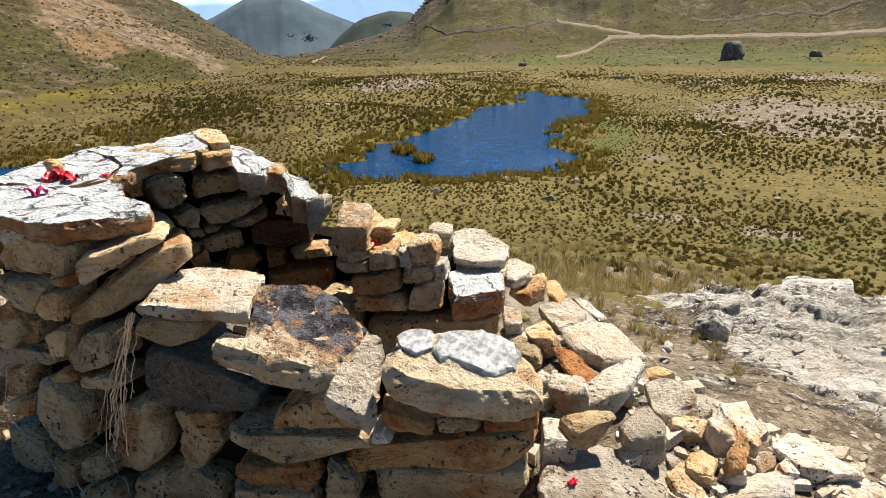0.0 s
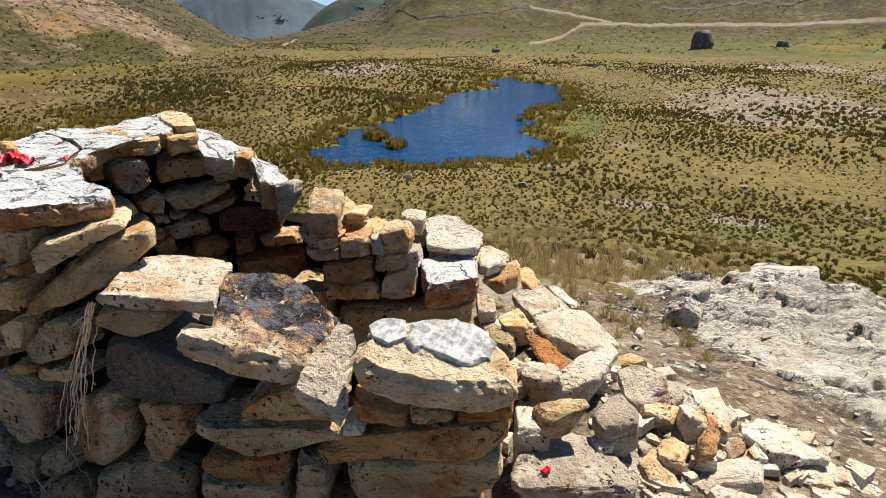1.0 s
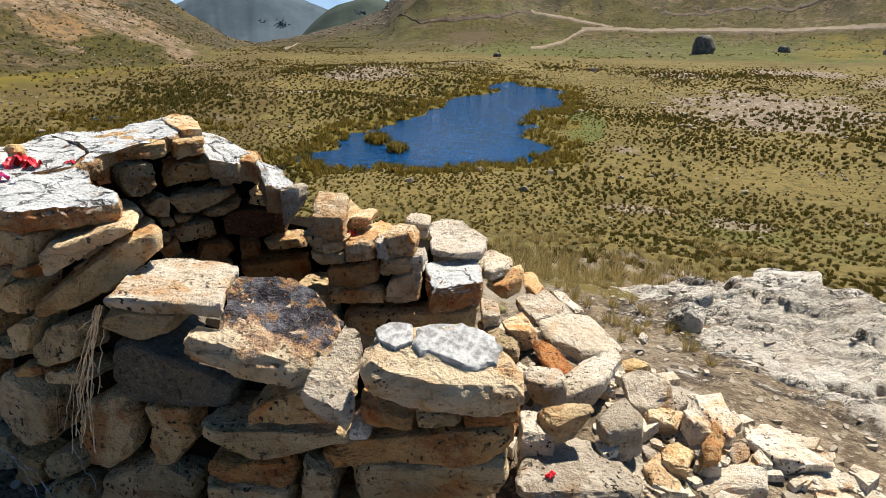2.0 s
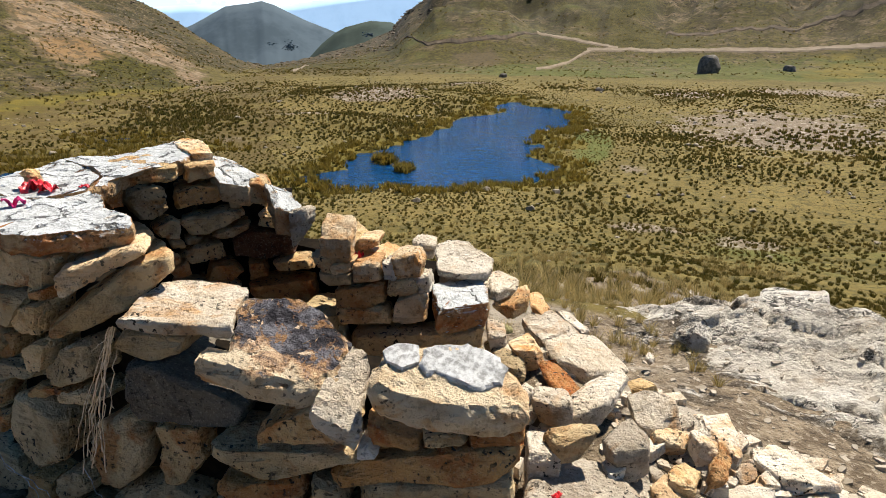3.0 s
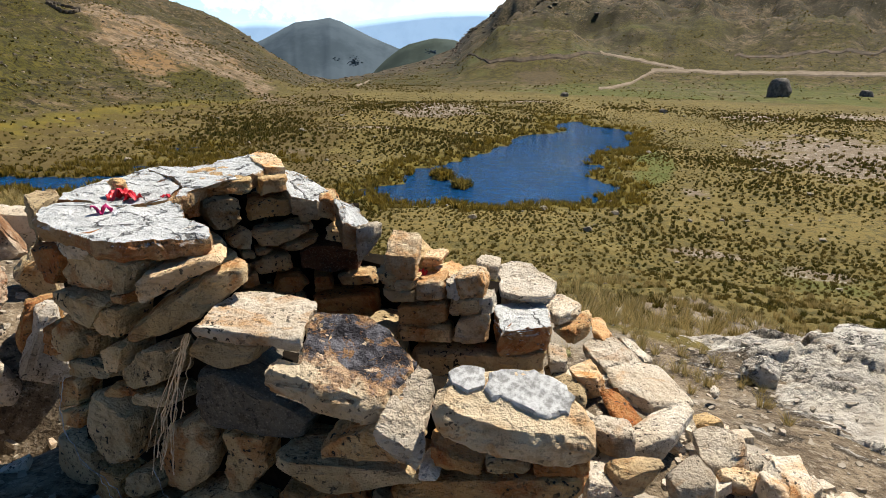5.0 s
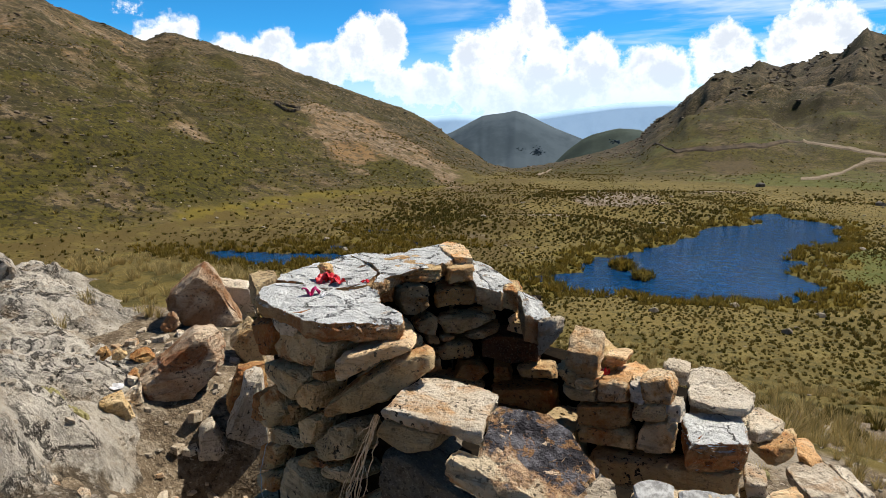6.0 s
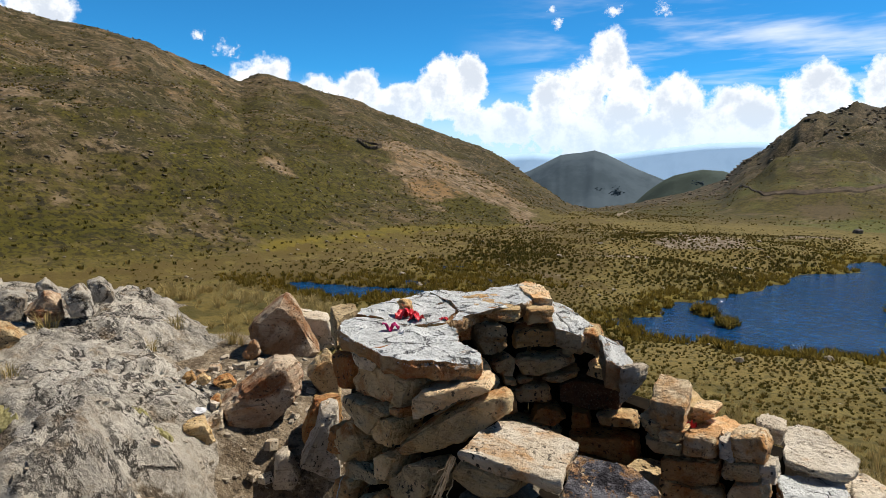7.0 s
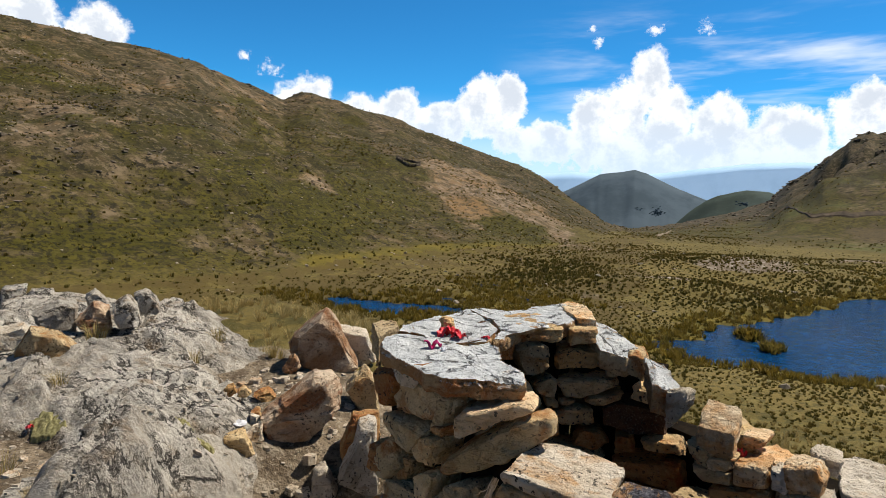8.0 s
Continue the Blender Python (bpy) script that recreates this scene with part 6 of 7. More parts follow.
def grow():
    # tussocks of the valley floor, evenly spaced
    x, y = dotted(0.50, (-112, 106), (8, 150))
    az, r = np.degrees(np.arctan2(x, y)), np.hypot(x, y)
    wet = water_depth(x, y)
    thick = 0.84 + 0.42 * fractal(x, y, 9, 3, 0.6, 300)
    thick = thick * (1 - 0.86 * np.exp(-((az - 29) / 11) ** 2 - ((r - 87) / 15) ** 2)) * (1 - 0.62 * blend(-az, 12, 30))
    thick = thick * (1 - 0.8 * blend(r, hill_foot(az) - 25, hill_foot(az))) * (1 - 0.35 * blend(r, 70, 110)) * (1 - blend(r, 105, 150))
    thick = thick * (0.35 + 0.65 * blend(r + np.clip(az, 0, 25), 22, 36))
    keep = (nrng.random(len(x)) < thick) & (wet < -0.9) & (r > 14) & (r < 150) & (az > -64) & (az < 45)
    x, y, r = x[keep], y[keep], r[keep]
    size = nrng.uniform(0.17, 0.38, len(x)) * (1 + 0.4 * fractal(x, y, 14, 3, 0.5, 310)) * (0.50 + 0.50 * blend(r, 16, 50))
    kinds = (("meadow below the wall", 0, 32, [tuft(rng, 64, 0.045, 0.5, 2, 0.75) for _ in range(10)]),
             ("middle meadow", 32, 62, [tuft(rng, 28, 0.090, 0.45, 2, 0.75) for _ in range(10)]),
             ("far meadow", 62, 150, [tuft(rng, 16, 0.22, 0.40, 1, 0.75) for _ in range(10)]))
    for where, low, high, forms in kinds:
        pick = (r >= low) & (r < high)
        scatter("tussock_grass", TUSSOCK, "olive bunch-grass tussocks dotted over the " + where, "grass", forms, spots(x[pick], y[pick], size[pick], 0.02, (0.75, 1.1)))
    # small seedlings between them
    x, y = dotted(0.42, (-20, 32), (6, 44))
    az, r = np.degrees(np.arctan2(x, y)), np.hypot(x, y)
    keep = (nrng.random(len(x)) < 0.58 + 0.5 * fractal(x, y, 5, 3, 0.6, 301)) & (r > 8.5) & (r < 44) & (az > -30) & (az < 45) & (bedrock(x, y, OUTCROPS[0])[1] < -0.2)
    x, y = x[keep], y[keep]
    forms = [tuft(rng, 40, 0.055, 0.55, 2, 0.75) for _ in range(8)]
    scatter("tussock_grass", TUSSOCK, "small grass clumps between the tussocks", "grass", forms, spots(x, y, nrng.uniform(0.09, 0.25, len(x)), 0.01, (0.7, 1.1)))
    # sedge along the water
    x, y = spread(nrng, 26000, (-48, 22), (40, 116), 1.3)
    wet = water_depth(x, y)
    keep = (wet > -2.6) & (wet < 0.12) & (nrng.random(len(x)) < 0.75 + 0.25 * np.sign(wet + 0.8))
    x, y = x[keep], y[keep]
    forms = [tuft(rng, 18, 0.09, 0.7, 2, 0.8) for _ in range(6)]
    scatter("sedge", SEDGE, "tawny sedge fringing the lake shore", "grass", forms, spots(x, y, nrng.uniform(0.25, 0.72, len(x)), 0.02))
    # tall sedge islets in the lake
    x = np.concatenate((nrng.normal(-3.4, 0.26, 60), nrng.normal(-1.6, 0.24, 40)))
    y = np.concatenate((nrng.normal(56.8, 0.5, 60), nrng.normal(53.3, 0.3, 40)))
    scatter("sedge", SEDGE, "tall tawny sedge on islets in the lake", "grass", forms, list(zip(x, y, np.full(100, LAKE_LEVEL - 0.05), nrng.uniform(0.5, 1.1, 100), nrng.uniform(0, 6.283, 100), nrng.uniform(0.8, 1.2, 100))))
    # feather grass on the slope below the wall
    x, y = spread(nrng, 3600, (-16, 32), (4.6, 34), 1.4)
    az, r = np.degrees(np.arctan2(x, y)), np.hypot(x, y)
    keep = nrng.random(len(x)) < (0.20 + 0.85 * fractal(x, y, 2.2, 3, 0.6, 320)) * np.where(r < 5.6, 0.45, 1) * (1 - 0.75 * blend(az, 17, 26) * (r < 12)) * (1 - 0.5 * blend(r, 14, 34))
    keep &= inside(x, y, ((1.35, 4.3), (1.0, 3.6), (0.9, 3.1), (1.8, 2.0), (5.0, 2.6), (4.6, 4.0), (2.75, 4.2))) < 0.05
    x, y = x[keep], y[keep]
    size, close = nrng.uniform(0.15, 0.40, len(x)), np.hypot(x, y) < 9.5
    fine_forms = [tuft(rng, 62, 0.012, 0.66, 3, 0.36) for _ in range(8)]
    scatter("feather_grass", ICHU, "dry straw-coloured feather grass on the slope", "grass", fine_forms, spots(x[close], y[close], size[close], 0.01, (0.8, 1.25)))
    forms = [tuft(rng, 44, 0.017, 0.6, 2, 0.42) for _ in range(8)]
    scatter("feather_grass", ICHU, "dry feather grass further down the slope", "grass", forms, spots(x[~close], y[~close], size[~close], 0.01, (0.8, 1.25)))
    # low tufts on the trodden earth beside the bedrock
    x, y = nrng.uniform(0.55, 2.6, 420), nrng.uniform(2.6, 5.2, 420)
    keep = (nrng.random(420) < 0.16 + 0.75 * fractal(x, y, 0.8, 3, 0.6, 325)) & (bedrock(x, y, OUTCROPS[0])[1] < 0.12) & (y > 4.4 - 1.1 * x)
    x, y = x[keep], y[keep]
    scatter("feather_grass", ICHU, "small dry grass tufts on bare earth beside the bedrock", "grass", fine_forms, spots(x, y, nrng.uniform(0.05, 0.14, len(x)), 0.005, (0.7, 1.1)))
    # grass behind the left bedrock
    x, y = spread(nrng, 1000, (-60, -34), (6.0, 10.5), 1.2)
    keep = (nrng.random(len(x)) < 0.32 + 0.5 * fractal(x, y, 1.6, 3, 0.6, 330)) & (bedrock(x, y, OUTCROPS[1])[1] < -0.1)
    x, y = x[keep], y[keep]
    scatter("feather_grass", ICHU, "dry straw-coloured feather grass behind the bedrock", "grass", fine_forms, spots(x, y, nrng.uniform(0.08, 0.20, len(x)), 0.01, (0.8, 1.2)))
    # low shrubs and stones of the hillsides
    x, y = dotted(0.98, (-165, -12), (25, 190))
    az, r = np.degrees(np.arctan2(x, y)), np.hypot(x, y)
    t = (r - hill_foot(az)) / (hill_crest(az) - hill_foot(az))
    keep = (t > -0.06) & (t < 0.8) & (r < 190) & (az > -68) & (nrng.random(len(x)) < 0.55 + 0.8 * fractal(x, y, 16, 4, 0.65, 341))
    x, y = x[keep], y[keep]
    path = [(-64.1, 51.2), (-66.0, 57.8), (-67.6, 63.4), (-67.9, 69.9)]
    steps = np.linspace(0, 3, 90)
    x = np.append(x, np.interp(steps, range(4), [q[0] for q in path]) + nrng.normal(0, 0.25, 90))
    y = np.append(y, np.interp(steps, range(4), [q[1] for q in path]) + nrng.normal(0, 0.25, 90))
    forms = [tuft(rng, 9, 0.17, 0.7, 2, 0.9) for _ in range(6)]
    scatter("low_shrub", TUSSOCK, "dark low shrubs dotted over the near hillside", "shrub", forms, spots(x, y, 0.14 + 0.40 * nrng.random(len(x)) ** 2.6, 0.04))
    x, y = spread(nrng, 26000, (-68, 44), (150, 420), 1.2)
    az, r = np.degrees(np.arctan2(x, y)), np.hypot(x, y)
    t = (r - hill_foot(az)) / (hill_crest(az) - hill_foot(az))
    keep = (t > -0.1) & (t < 1.0) & (nrng.random(len(x)) < 0.42 + 0.6 * fractal(x, y, 22, 4, 0.65, 340))
    x, y = x[keep], y[keep]
    forms = [tuft(rng, 8, 0.18, 0.8, 2, 0.9) for _ in range(6)]
    scatter("low_shrub", TUSSOCK, "dark low shrubs and grass clumps on the hillsides", "shrub", forms, spots(x, y, nrng.uniform(0.12, 0.42, len(x)) * (1 + np.hypot(x, y) / 500), 0.05))
    forms = [pebble(rng) for _ in range(12)]
    x, y = spread(nrng, 9000, (-68, -12), (58, 330), 1.2)
    az, r = np.degrees(np.arctan2(x, y)), np.hypot(x, y)
    t = (r - hill_foot(az)) / (hill_crest(az) - hill_foot(az))
    keep = (t > -0.05) & (t < 1.02) & (nrng.random(len(x)) < 0.25 + 0.55 * fractal(x, y, 18, 4, 0.65, 350))
    x, y, r = x[keep], y[keep], r[keep]
    scatter("hillside_stone", PALE_ROCK, "pale stones strewn over the hillside", "stones", forms, spots(x, y, (0.18 + 0.5 * nrng.random(len(x)) ** 3) * (0.6 + r / 280), 0.05))
    # crags along the crests
    x, y = spread(nrng, 16000, (-66, 16), (150, 710), 1.0)
    az, r = np.degrees(np.arctan2(x, y)), np.hypot(x, y)
    t = (r - hill_foot(az)) / (hill_crest(az) - hill_foot(az))
    near_top = np.where(az > -8, np.maximum(np.exp(-((t - 0.93) / 0.10) ** 2) * blend(8.5 - az, 0, 5), 0.42 * blend(t, 0.12, 0.4) * blend(14 - az, 0, 8)), 0.9 * np.exp(-((t - 0.93) / 0.12) ** 2) + 0.5 * np.exp(-((t - 0.7) / 0.1) ** 2 - ((az + 56) / 7) ** 2))
    keep = (t < np.where(az > -8, 0.96, 1.0)) & (nrng.random(len(x)) < 0.6 * near_top * (0.35 + 0.9 * np.clip(fractal(x, y, 30, 4, 0.6, 360), 0, 1)))
    x, y, r = x[keep], y[keep], r[keep]
    scatter("crag", CRAG, "dark rocky crags along the hill crests", "rocks", forms, spots(x, y, nrng.uniform(0.8, 2.6, len(x)) * (0.4 + r / 330), 0.35, (0.4, 0.8)))
    # dark crags on the far slope
    x, y = spread(nrng, 9000, (-3.5, 16), (330, 690), 1.0)
    az, r = np.degrees(np.arctan2(x, y)), np.hypot(x, y)
    t = (r - hill_foot(az)) / (hill_crest(az) - hill_foot(az))
    patch = fractal(az * 9.0 - 22 * t, t * 34, 6.0, 4, 0.6, 365)
    keep = (t > 0.42) & (t < 0.95) & (patch > 0.42 - 0.35 * blend(t, 0.6, 0.9) * blend(6 - az, 0, 4))
    x, y, r = x[keep], y[keep], r[keep]
    scatter("crag", CRAG, "dark rock crags breaking out of the far slope", "rocks", forms, spots(x, y, nrng.uniform(0.7, 2.2, len(x)) * (0.4 + r / 400), 0.3, (0.5, 0.9)))
    # rock breaking out of the hillside
    x, y = [], []
    for px, py, wide, count in ((-85, 50, 7, 340), (-104, 66, 10, 420), (-82, 64, 6, 220), (-80, 75, 5, 160), (-110, 90, 12, 300), (-140, 104, 14, 240), (-66, 148, 11, 300), (-76, 128, 8, 120), (-118, 112, 12, 260), (-160, 150, 16, 260), (-73, 88, 4, 60), (-67, 100, 4, 90)):
        x += [px + rng.gauss(0, wide) for _ in range(count)]
        y += [py + rng.gauss(0, wide) for _ in range(count)]
    x, y = np.array(x), np.array(y)
    scatter("hillside_rock", CRAG, "brown rock ledges breaking out of the hillside", "rocks", forms, spots(x, y, 0.2 + 0.9 * nrng.random(len(x)) ** 3, 0.16, (0.6, 1.0)))
    # broken stone round the boulders
    x, y = nrng.uniform(-4.2, -1.75, 700), nrng.uniform(1.6, 4.2, 700)
    keep = (nrng.random(700) < 0.35 + 0.6 * fractal(x, y, 0.6, 3, 0.6, 380)) & (bedrock(x, y, OUTCROPS[1])[1] < 0.1)
    x, y = x[keep], y[keep]
    scatter("rubble_chips", WEATHERED, "broken grey-buff stones scattered round the boulders", "stones", [shard(rng) for _ in range(14)], spots(x, y, 0.02 + 0.12 * nrng.random(len(x)) ** 2.5, 0.004, (0.5, 1.0)))
    # gravel on the trodden ground
    x, y = spread(nrng, 5200, (-72, 62), (1.3, 7.0), 1.3)
    keep = nrng.random(len(x)) < 0.6 + 0.6 * fractal(x, y, 0.7, 3, 0.6, 370)
    x, y = x[keep], y[keep]
    scatter("gravel", GRAVEL, "small angular stones strewn over bare earth", "stones", [shard(rng) for _ in range(14)], spots(x, y, 0.010 + 0.05 * nrng.random(len(x)) ** 4, 0.002))
    x, y = nrng.uniform(0.6, 3.2, 3600), nrng.uniform(1.0, 4.6, 3600)
    skin = bedrock(x, y, OUTCROPS[0])[1]
    keep = (skin < 0.45) & (nrng.random(3600) < 0.55 + 0.9 * fractal(x, y, 0.5, 3, 0.6, 372))
    x, y = x[keep], y[keep]
    scatter("gravel", GRAVEL, "grit and small stones on the trodden strip below the bedrock", "stones", [shard(rng) for _ in range(14)], spots(x, y, 0.006 + 0.05 * nrng.random(len(x)) ** 8, 0.002, (0.4, 0.8)))
    # chips among the fallen stones
    x, y = nrng.uniform(0.2, 1.9, 900), nrng.uniform(1.1, 2.9, 900)
    keep = (y < 3.2 - 0.75 * x) & (nrng.random(900) < 0.75)
    x, y = x[keep], y[keep]
    scatter("rubble_chips", CREAM, "pale broken stone chips filling the rubble", "stones", [shard(rng) for _ in range(14)], spots(x, y, 0.03 + 0.11 * nrng.random(len(x)) ** 2, 0.006, (0.5, 1.0)))
    # stones of the valley floor
    x, y = spread(nrng, 900, (-30, 44), (20, 130), 1.3)
    keep = water_depth(x, y) < -0.5
    x, y = x[keep], y[keep]
    scatter("field_stone", PALE_ROCK, "grey stones half sunk in the valley turf", "stones", forms, spots(x, y, (0.10 + 0.7 * nrng.random(len(x)) ** 5) * np.where(np.hypot(x, y) < 38, 0.45, 1.0), 0.03))


grow()


def far_boulder(x, y, wide, tall, mat, label, seed):
    r = random.Random(seed)
    pts = []
    for _ in range(34):
        v = Vector((r.gauss(0, 1), r.gauss(0, 1), abs(r.gauss(0, 1)))).normalized()
        k = max(abs(v.x), abs(v.y), abs(v.z)) ** 0.6
        pts.append((wide / 2 * v.x / k * r.uniform(0.85, 1), wide / 2.3 * v.y / k * r.uniform(0.85, 1), tall * v.z / k * r.uniform(0.85, 1)))
    pts += [(x, y, -0.2 * tall) for x, y, z in pts[::3]]
    mesh = hewn(pts, seed, wide, wide / 12, 2.0)
    mesh.materials.append(mat)
    ob = tagged(new("boulder", mesh), label, "boulder", "field boulders")
    ob.location = (x, y, float(height(np.array([x]), np.array([y]))[0]) - 0.1)


far_boulder(67.2, 158.4, 5.2, 4.4, DARK_ROCK, "large dark square boulder standing in the meadow", 401)
far_boulder(90.2, 165.4, 3.2, 1.7, DARK_ROCK, "low dark boulder lying in the meadow", 402)
far_boulder(99.0, 128.2, 4.0, 2.6, DARK_ROCK, "rounded grey boulder on the bare rise", 403)
far_boulder(108, 153.0, 2.2, 1.9, PALE_ROCK, "small pale boulder on the bare rise", 404)
far_boulder(17.5, 150.0, 2.0, 1.0, DARK_ROCK, "small dark boulder in the meadow", 405)
far_boulder(31.0, 118.0, 1.6, 0.8, DARK_ROCK, "small dark boulder in the grass", 406)


def make_road(name, label, table, wide, bank=0.0):
    """A track that follows the slope, with the cut bank above it."""
    line = curve(table)
    az = np.radians(np.arange(table[0][0], table[-1][0] + 0.05, 0.1))
    r = line(np.degrees(az))
    kernel = np.ones(7) / 7
    r = np.convolve(np.pad(r, 3, mode="edge"), kernel, "valid") + 0.35 * fractal(az * 57.3, r * 0, 1.5, 2, 0.5, 77)
    bend = 0.18 * fractal(az * 57.3, r * 0 + 5, 0.4, 2, 0.5, 78)
    rows = []
    for dr, dz in ((-wide / 2 - 0.8, -0.15), (-wide / 2, 0.28), (wide / 2, 0.34), (wide / 2 + 0.5, 0.40), (wide / 2 + 1.0, -0.2)):
        d = r + dr + bend
        x, y = np.sin(az) * d, np.cos(az) * d
        rows.append(np.column_stack((x, y, height(x, y) + dz)))
    m = len(az)
    faces = [(j * m + i, j * m + i + 1, (j + 1) * m + i + 1, (j + 1) * m + i) for j in range(4) for i in range(m - 1)]
    mesh = bpy.data.meshes.new(name)
    mesh.from_pydata(np.vstack(rows).tolist(), [], faces)
    mesh.materials.append(ROAD if bank == 0 else EARTH)
    tagged(new(name, mesh), label, "road", kind="structure")


ROAD = plain("dusty_track", (0.25, 0.195, 0.135), 0.95, (0.19, 0.145, 0.095), 0.4)
EARTH = plain("dark_cut_earth", (0.060, 0.044, 0.028), 0.95, (0.12, 0.085, 0.052), 0.4)
make_road("road", "pale dirt road cut along the foot of the hill", ((13.4, 217.5), (15.45, 218.6), (19.6, 223.2), (23.5, 224.4), (26.5, 225.7), (29.5, 227.8), (34.5, 233), (38.1, 237), (60, 245)), 2.1)
make_road("road", "pale dirt road climbing round the spur", ((9.25, 231.7), (11.4, 228.9), (14.1, 225.2), (15.8, 221)), 1.7)
make_road("road", "pale dirt track dropping from the road to the meadow", ((9.4, 185.6), (10.8, 192), (12.1, 200.4), (12.9, 212.5), (13.7, 217.3)), 1.6)
make_road("road", "dark earth terrace high on the slope", ((19.4, 245.1), (23.3, 248.1), (26.2, 246.4), (29.2, 255.3), (34.2, 262), (60, 270)), 1.8, 1)

make_road("road", "dark narrow track along the far spur", ((-3.3, 318.9), (-1.6, 262), (0.0, 216.4), (2.8, 211.5), (6.5, 215.5), (9.25, 230)), 1.6, 1)
make_road("road", "pale far track winding out of the valley", ((-10.9, 166), (-10.4, 172), (-10.1, 200), (-9.5, 232)), 2.4)


def stone_ring(x, y, wide, count):
    """A small ruined ring of stones on the hillside."""
    ring_thing = tagged(new("stone_ring"), "small ruined ring of brown stones on the hillside", "ruin")
    r = random.Random(91)
    mesh = None
    for k in range(count):
        a = 6.283 * k / count
        px, py = x + wide * math.cos(a) * r.uniform(0.94, 1.06), y + wide * math.sin(a) * r.uniform(0.94, 1.06)
        if k % 6 == 0:
            pts = [(r.uniform(-0.62, 0.62), r.uniform(-0.42, 0.42), r.uniform(-0.5, 0.5)) for _ in range(16)]
            mesh = hewn(pts, 500 + k, 1.2, 0.25, 1.5)
            mesh.materials.append(CRAG)
        ob = new("stone", mesh)
        ob.parent = ring_thing
        ob.location = (px, py, float(height(np.array([px]), np.array([py]))[0]) + 0.15)
        ob.rotation_euler = (0, 0, a + 1.57 + r.uniform(-0.4, 0.4))


stone_ring(-83.4, 132.2, 2.6, 22)


def far_grove():
    forms = [pebble(rng, 20) for _ in range(6)]
    spot = []
    for k in range(110):
        a, e = (-11.0 + rng.gauss(0, 0.24), -2.15 + rng.gauss(0, 0.16)) if k < 70 else (-4.6 + rng.gauss(0, 0.26), -1.15 + rng.gauss(0, 0.08))
        if k > 100:
            a, e = -12.6 + rng.gauss(0, 0.3), -1.9 + rng.gauss(0, 0.1)
        d = 1780.0 if k < 70 or k > 100 else 1700.0
        spot.append((math.sin(radians(a)) * d, math.cos(radians(a)) * d, EYE_LEVEL + math.tan(radians(e)) * d, rng.uniform(3, 7), rng.uniform(0, 6), rng.uniform(0.7, 1.1)))
    scatter("far_grove", TREES, "dark groves of trees on the far mountain", "trees", forms, spot)


far_grove()


# ------------------------------------------------------------------ small things
def crumple(name, mat, centre, size, label, category, seed, flat=0.35):
    """A crumpled scrap."""
    bm = bmesh.new()
    bmesh.ops.create_grid(bm, x_segments=26, y_segments=22, size=0.5)
    for v in bm.verts:
        p = v.co.copy()
        p *= min(1.0, 0.5 / max(p.length, 1e-6))
        edge = 1 + 0.5 * noise.noise(Vector((p.x * 3, p.y * 3, seed)))
        fold = 0.55 + noise.noise(Vector((p.x * 3.2, p.y * 3.2, seed + 5))) - 0.45 * abs(noise.noise(Vector((p.x * 6, p.y * 6, seed + 9)))) - 0.9 * (p.x * p.x + p.y * p.y)
        v.co = Vector((p.x * edge, p.y * edge * 0.75, fold * flat)) * size
    mesh = bpy.data.meshes.new(name)
    bm.to_mesh(mesh)
    bm.free()
    mesh.materials.append(mat)
    ob = tagged(new(name, mesh), label, category)
    ob.location, ob.rotation_euler = centre, (0, 0, seed)
    solid = ob.modifiers.new("thickness", "SOLIDIFY")
    solid.thickness = 0.0015
    return ob


crumple("cloth_scrap", RED, (-1.385, 2.115, 1.066), 0.09, "crumpled bright red cloth offering on the slab", "cloth", 1.0, 0.42)
crumple("cloth_scrap", RED, (-1.335, 2.10, 1.066), 0.075, "crumpled bright red cloth offering on the slab", "cloth", 2.3, 0.45)
crumple("cloth_scrap", RED, (-1.235, 2.16, 1.064), 0.035, "small red cloth scrap on the slab", "cloth", 3.1, 0.3)
crumple("paper_scrap", PINK, (-1.34, 1.93, 1.064), 0.06, "crumpled magenta paper scrap on the slab", "paper", 4.0, 0.4)
crumple("paper_scrap", WHITE, (-1.29, 1.915, 1.062), 0.026, "small white paper scrap on the slab", "paper", 5.0, 0.3)
crumple("cloth_scrap", RED, (-0.30, 2.42, 0.715), 0.045, "small red cloth scrap tucked in the wall", "cloth", 6.0, 0.6)
crumple("cloth_scrap", RED, (0.40, 1.58, 0.204), 0.035, "small red cloth scrap on a fallen stone", "cloth", 7.0, 0.4)


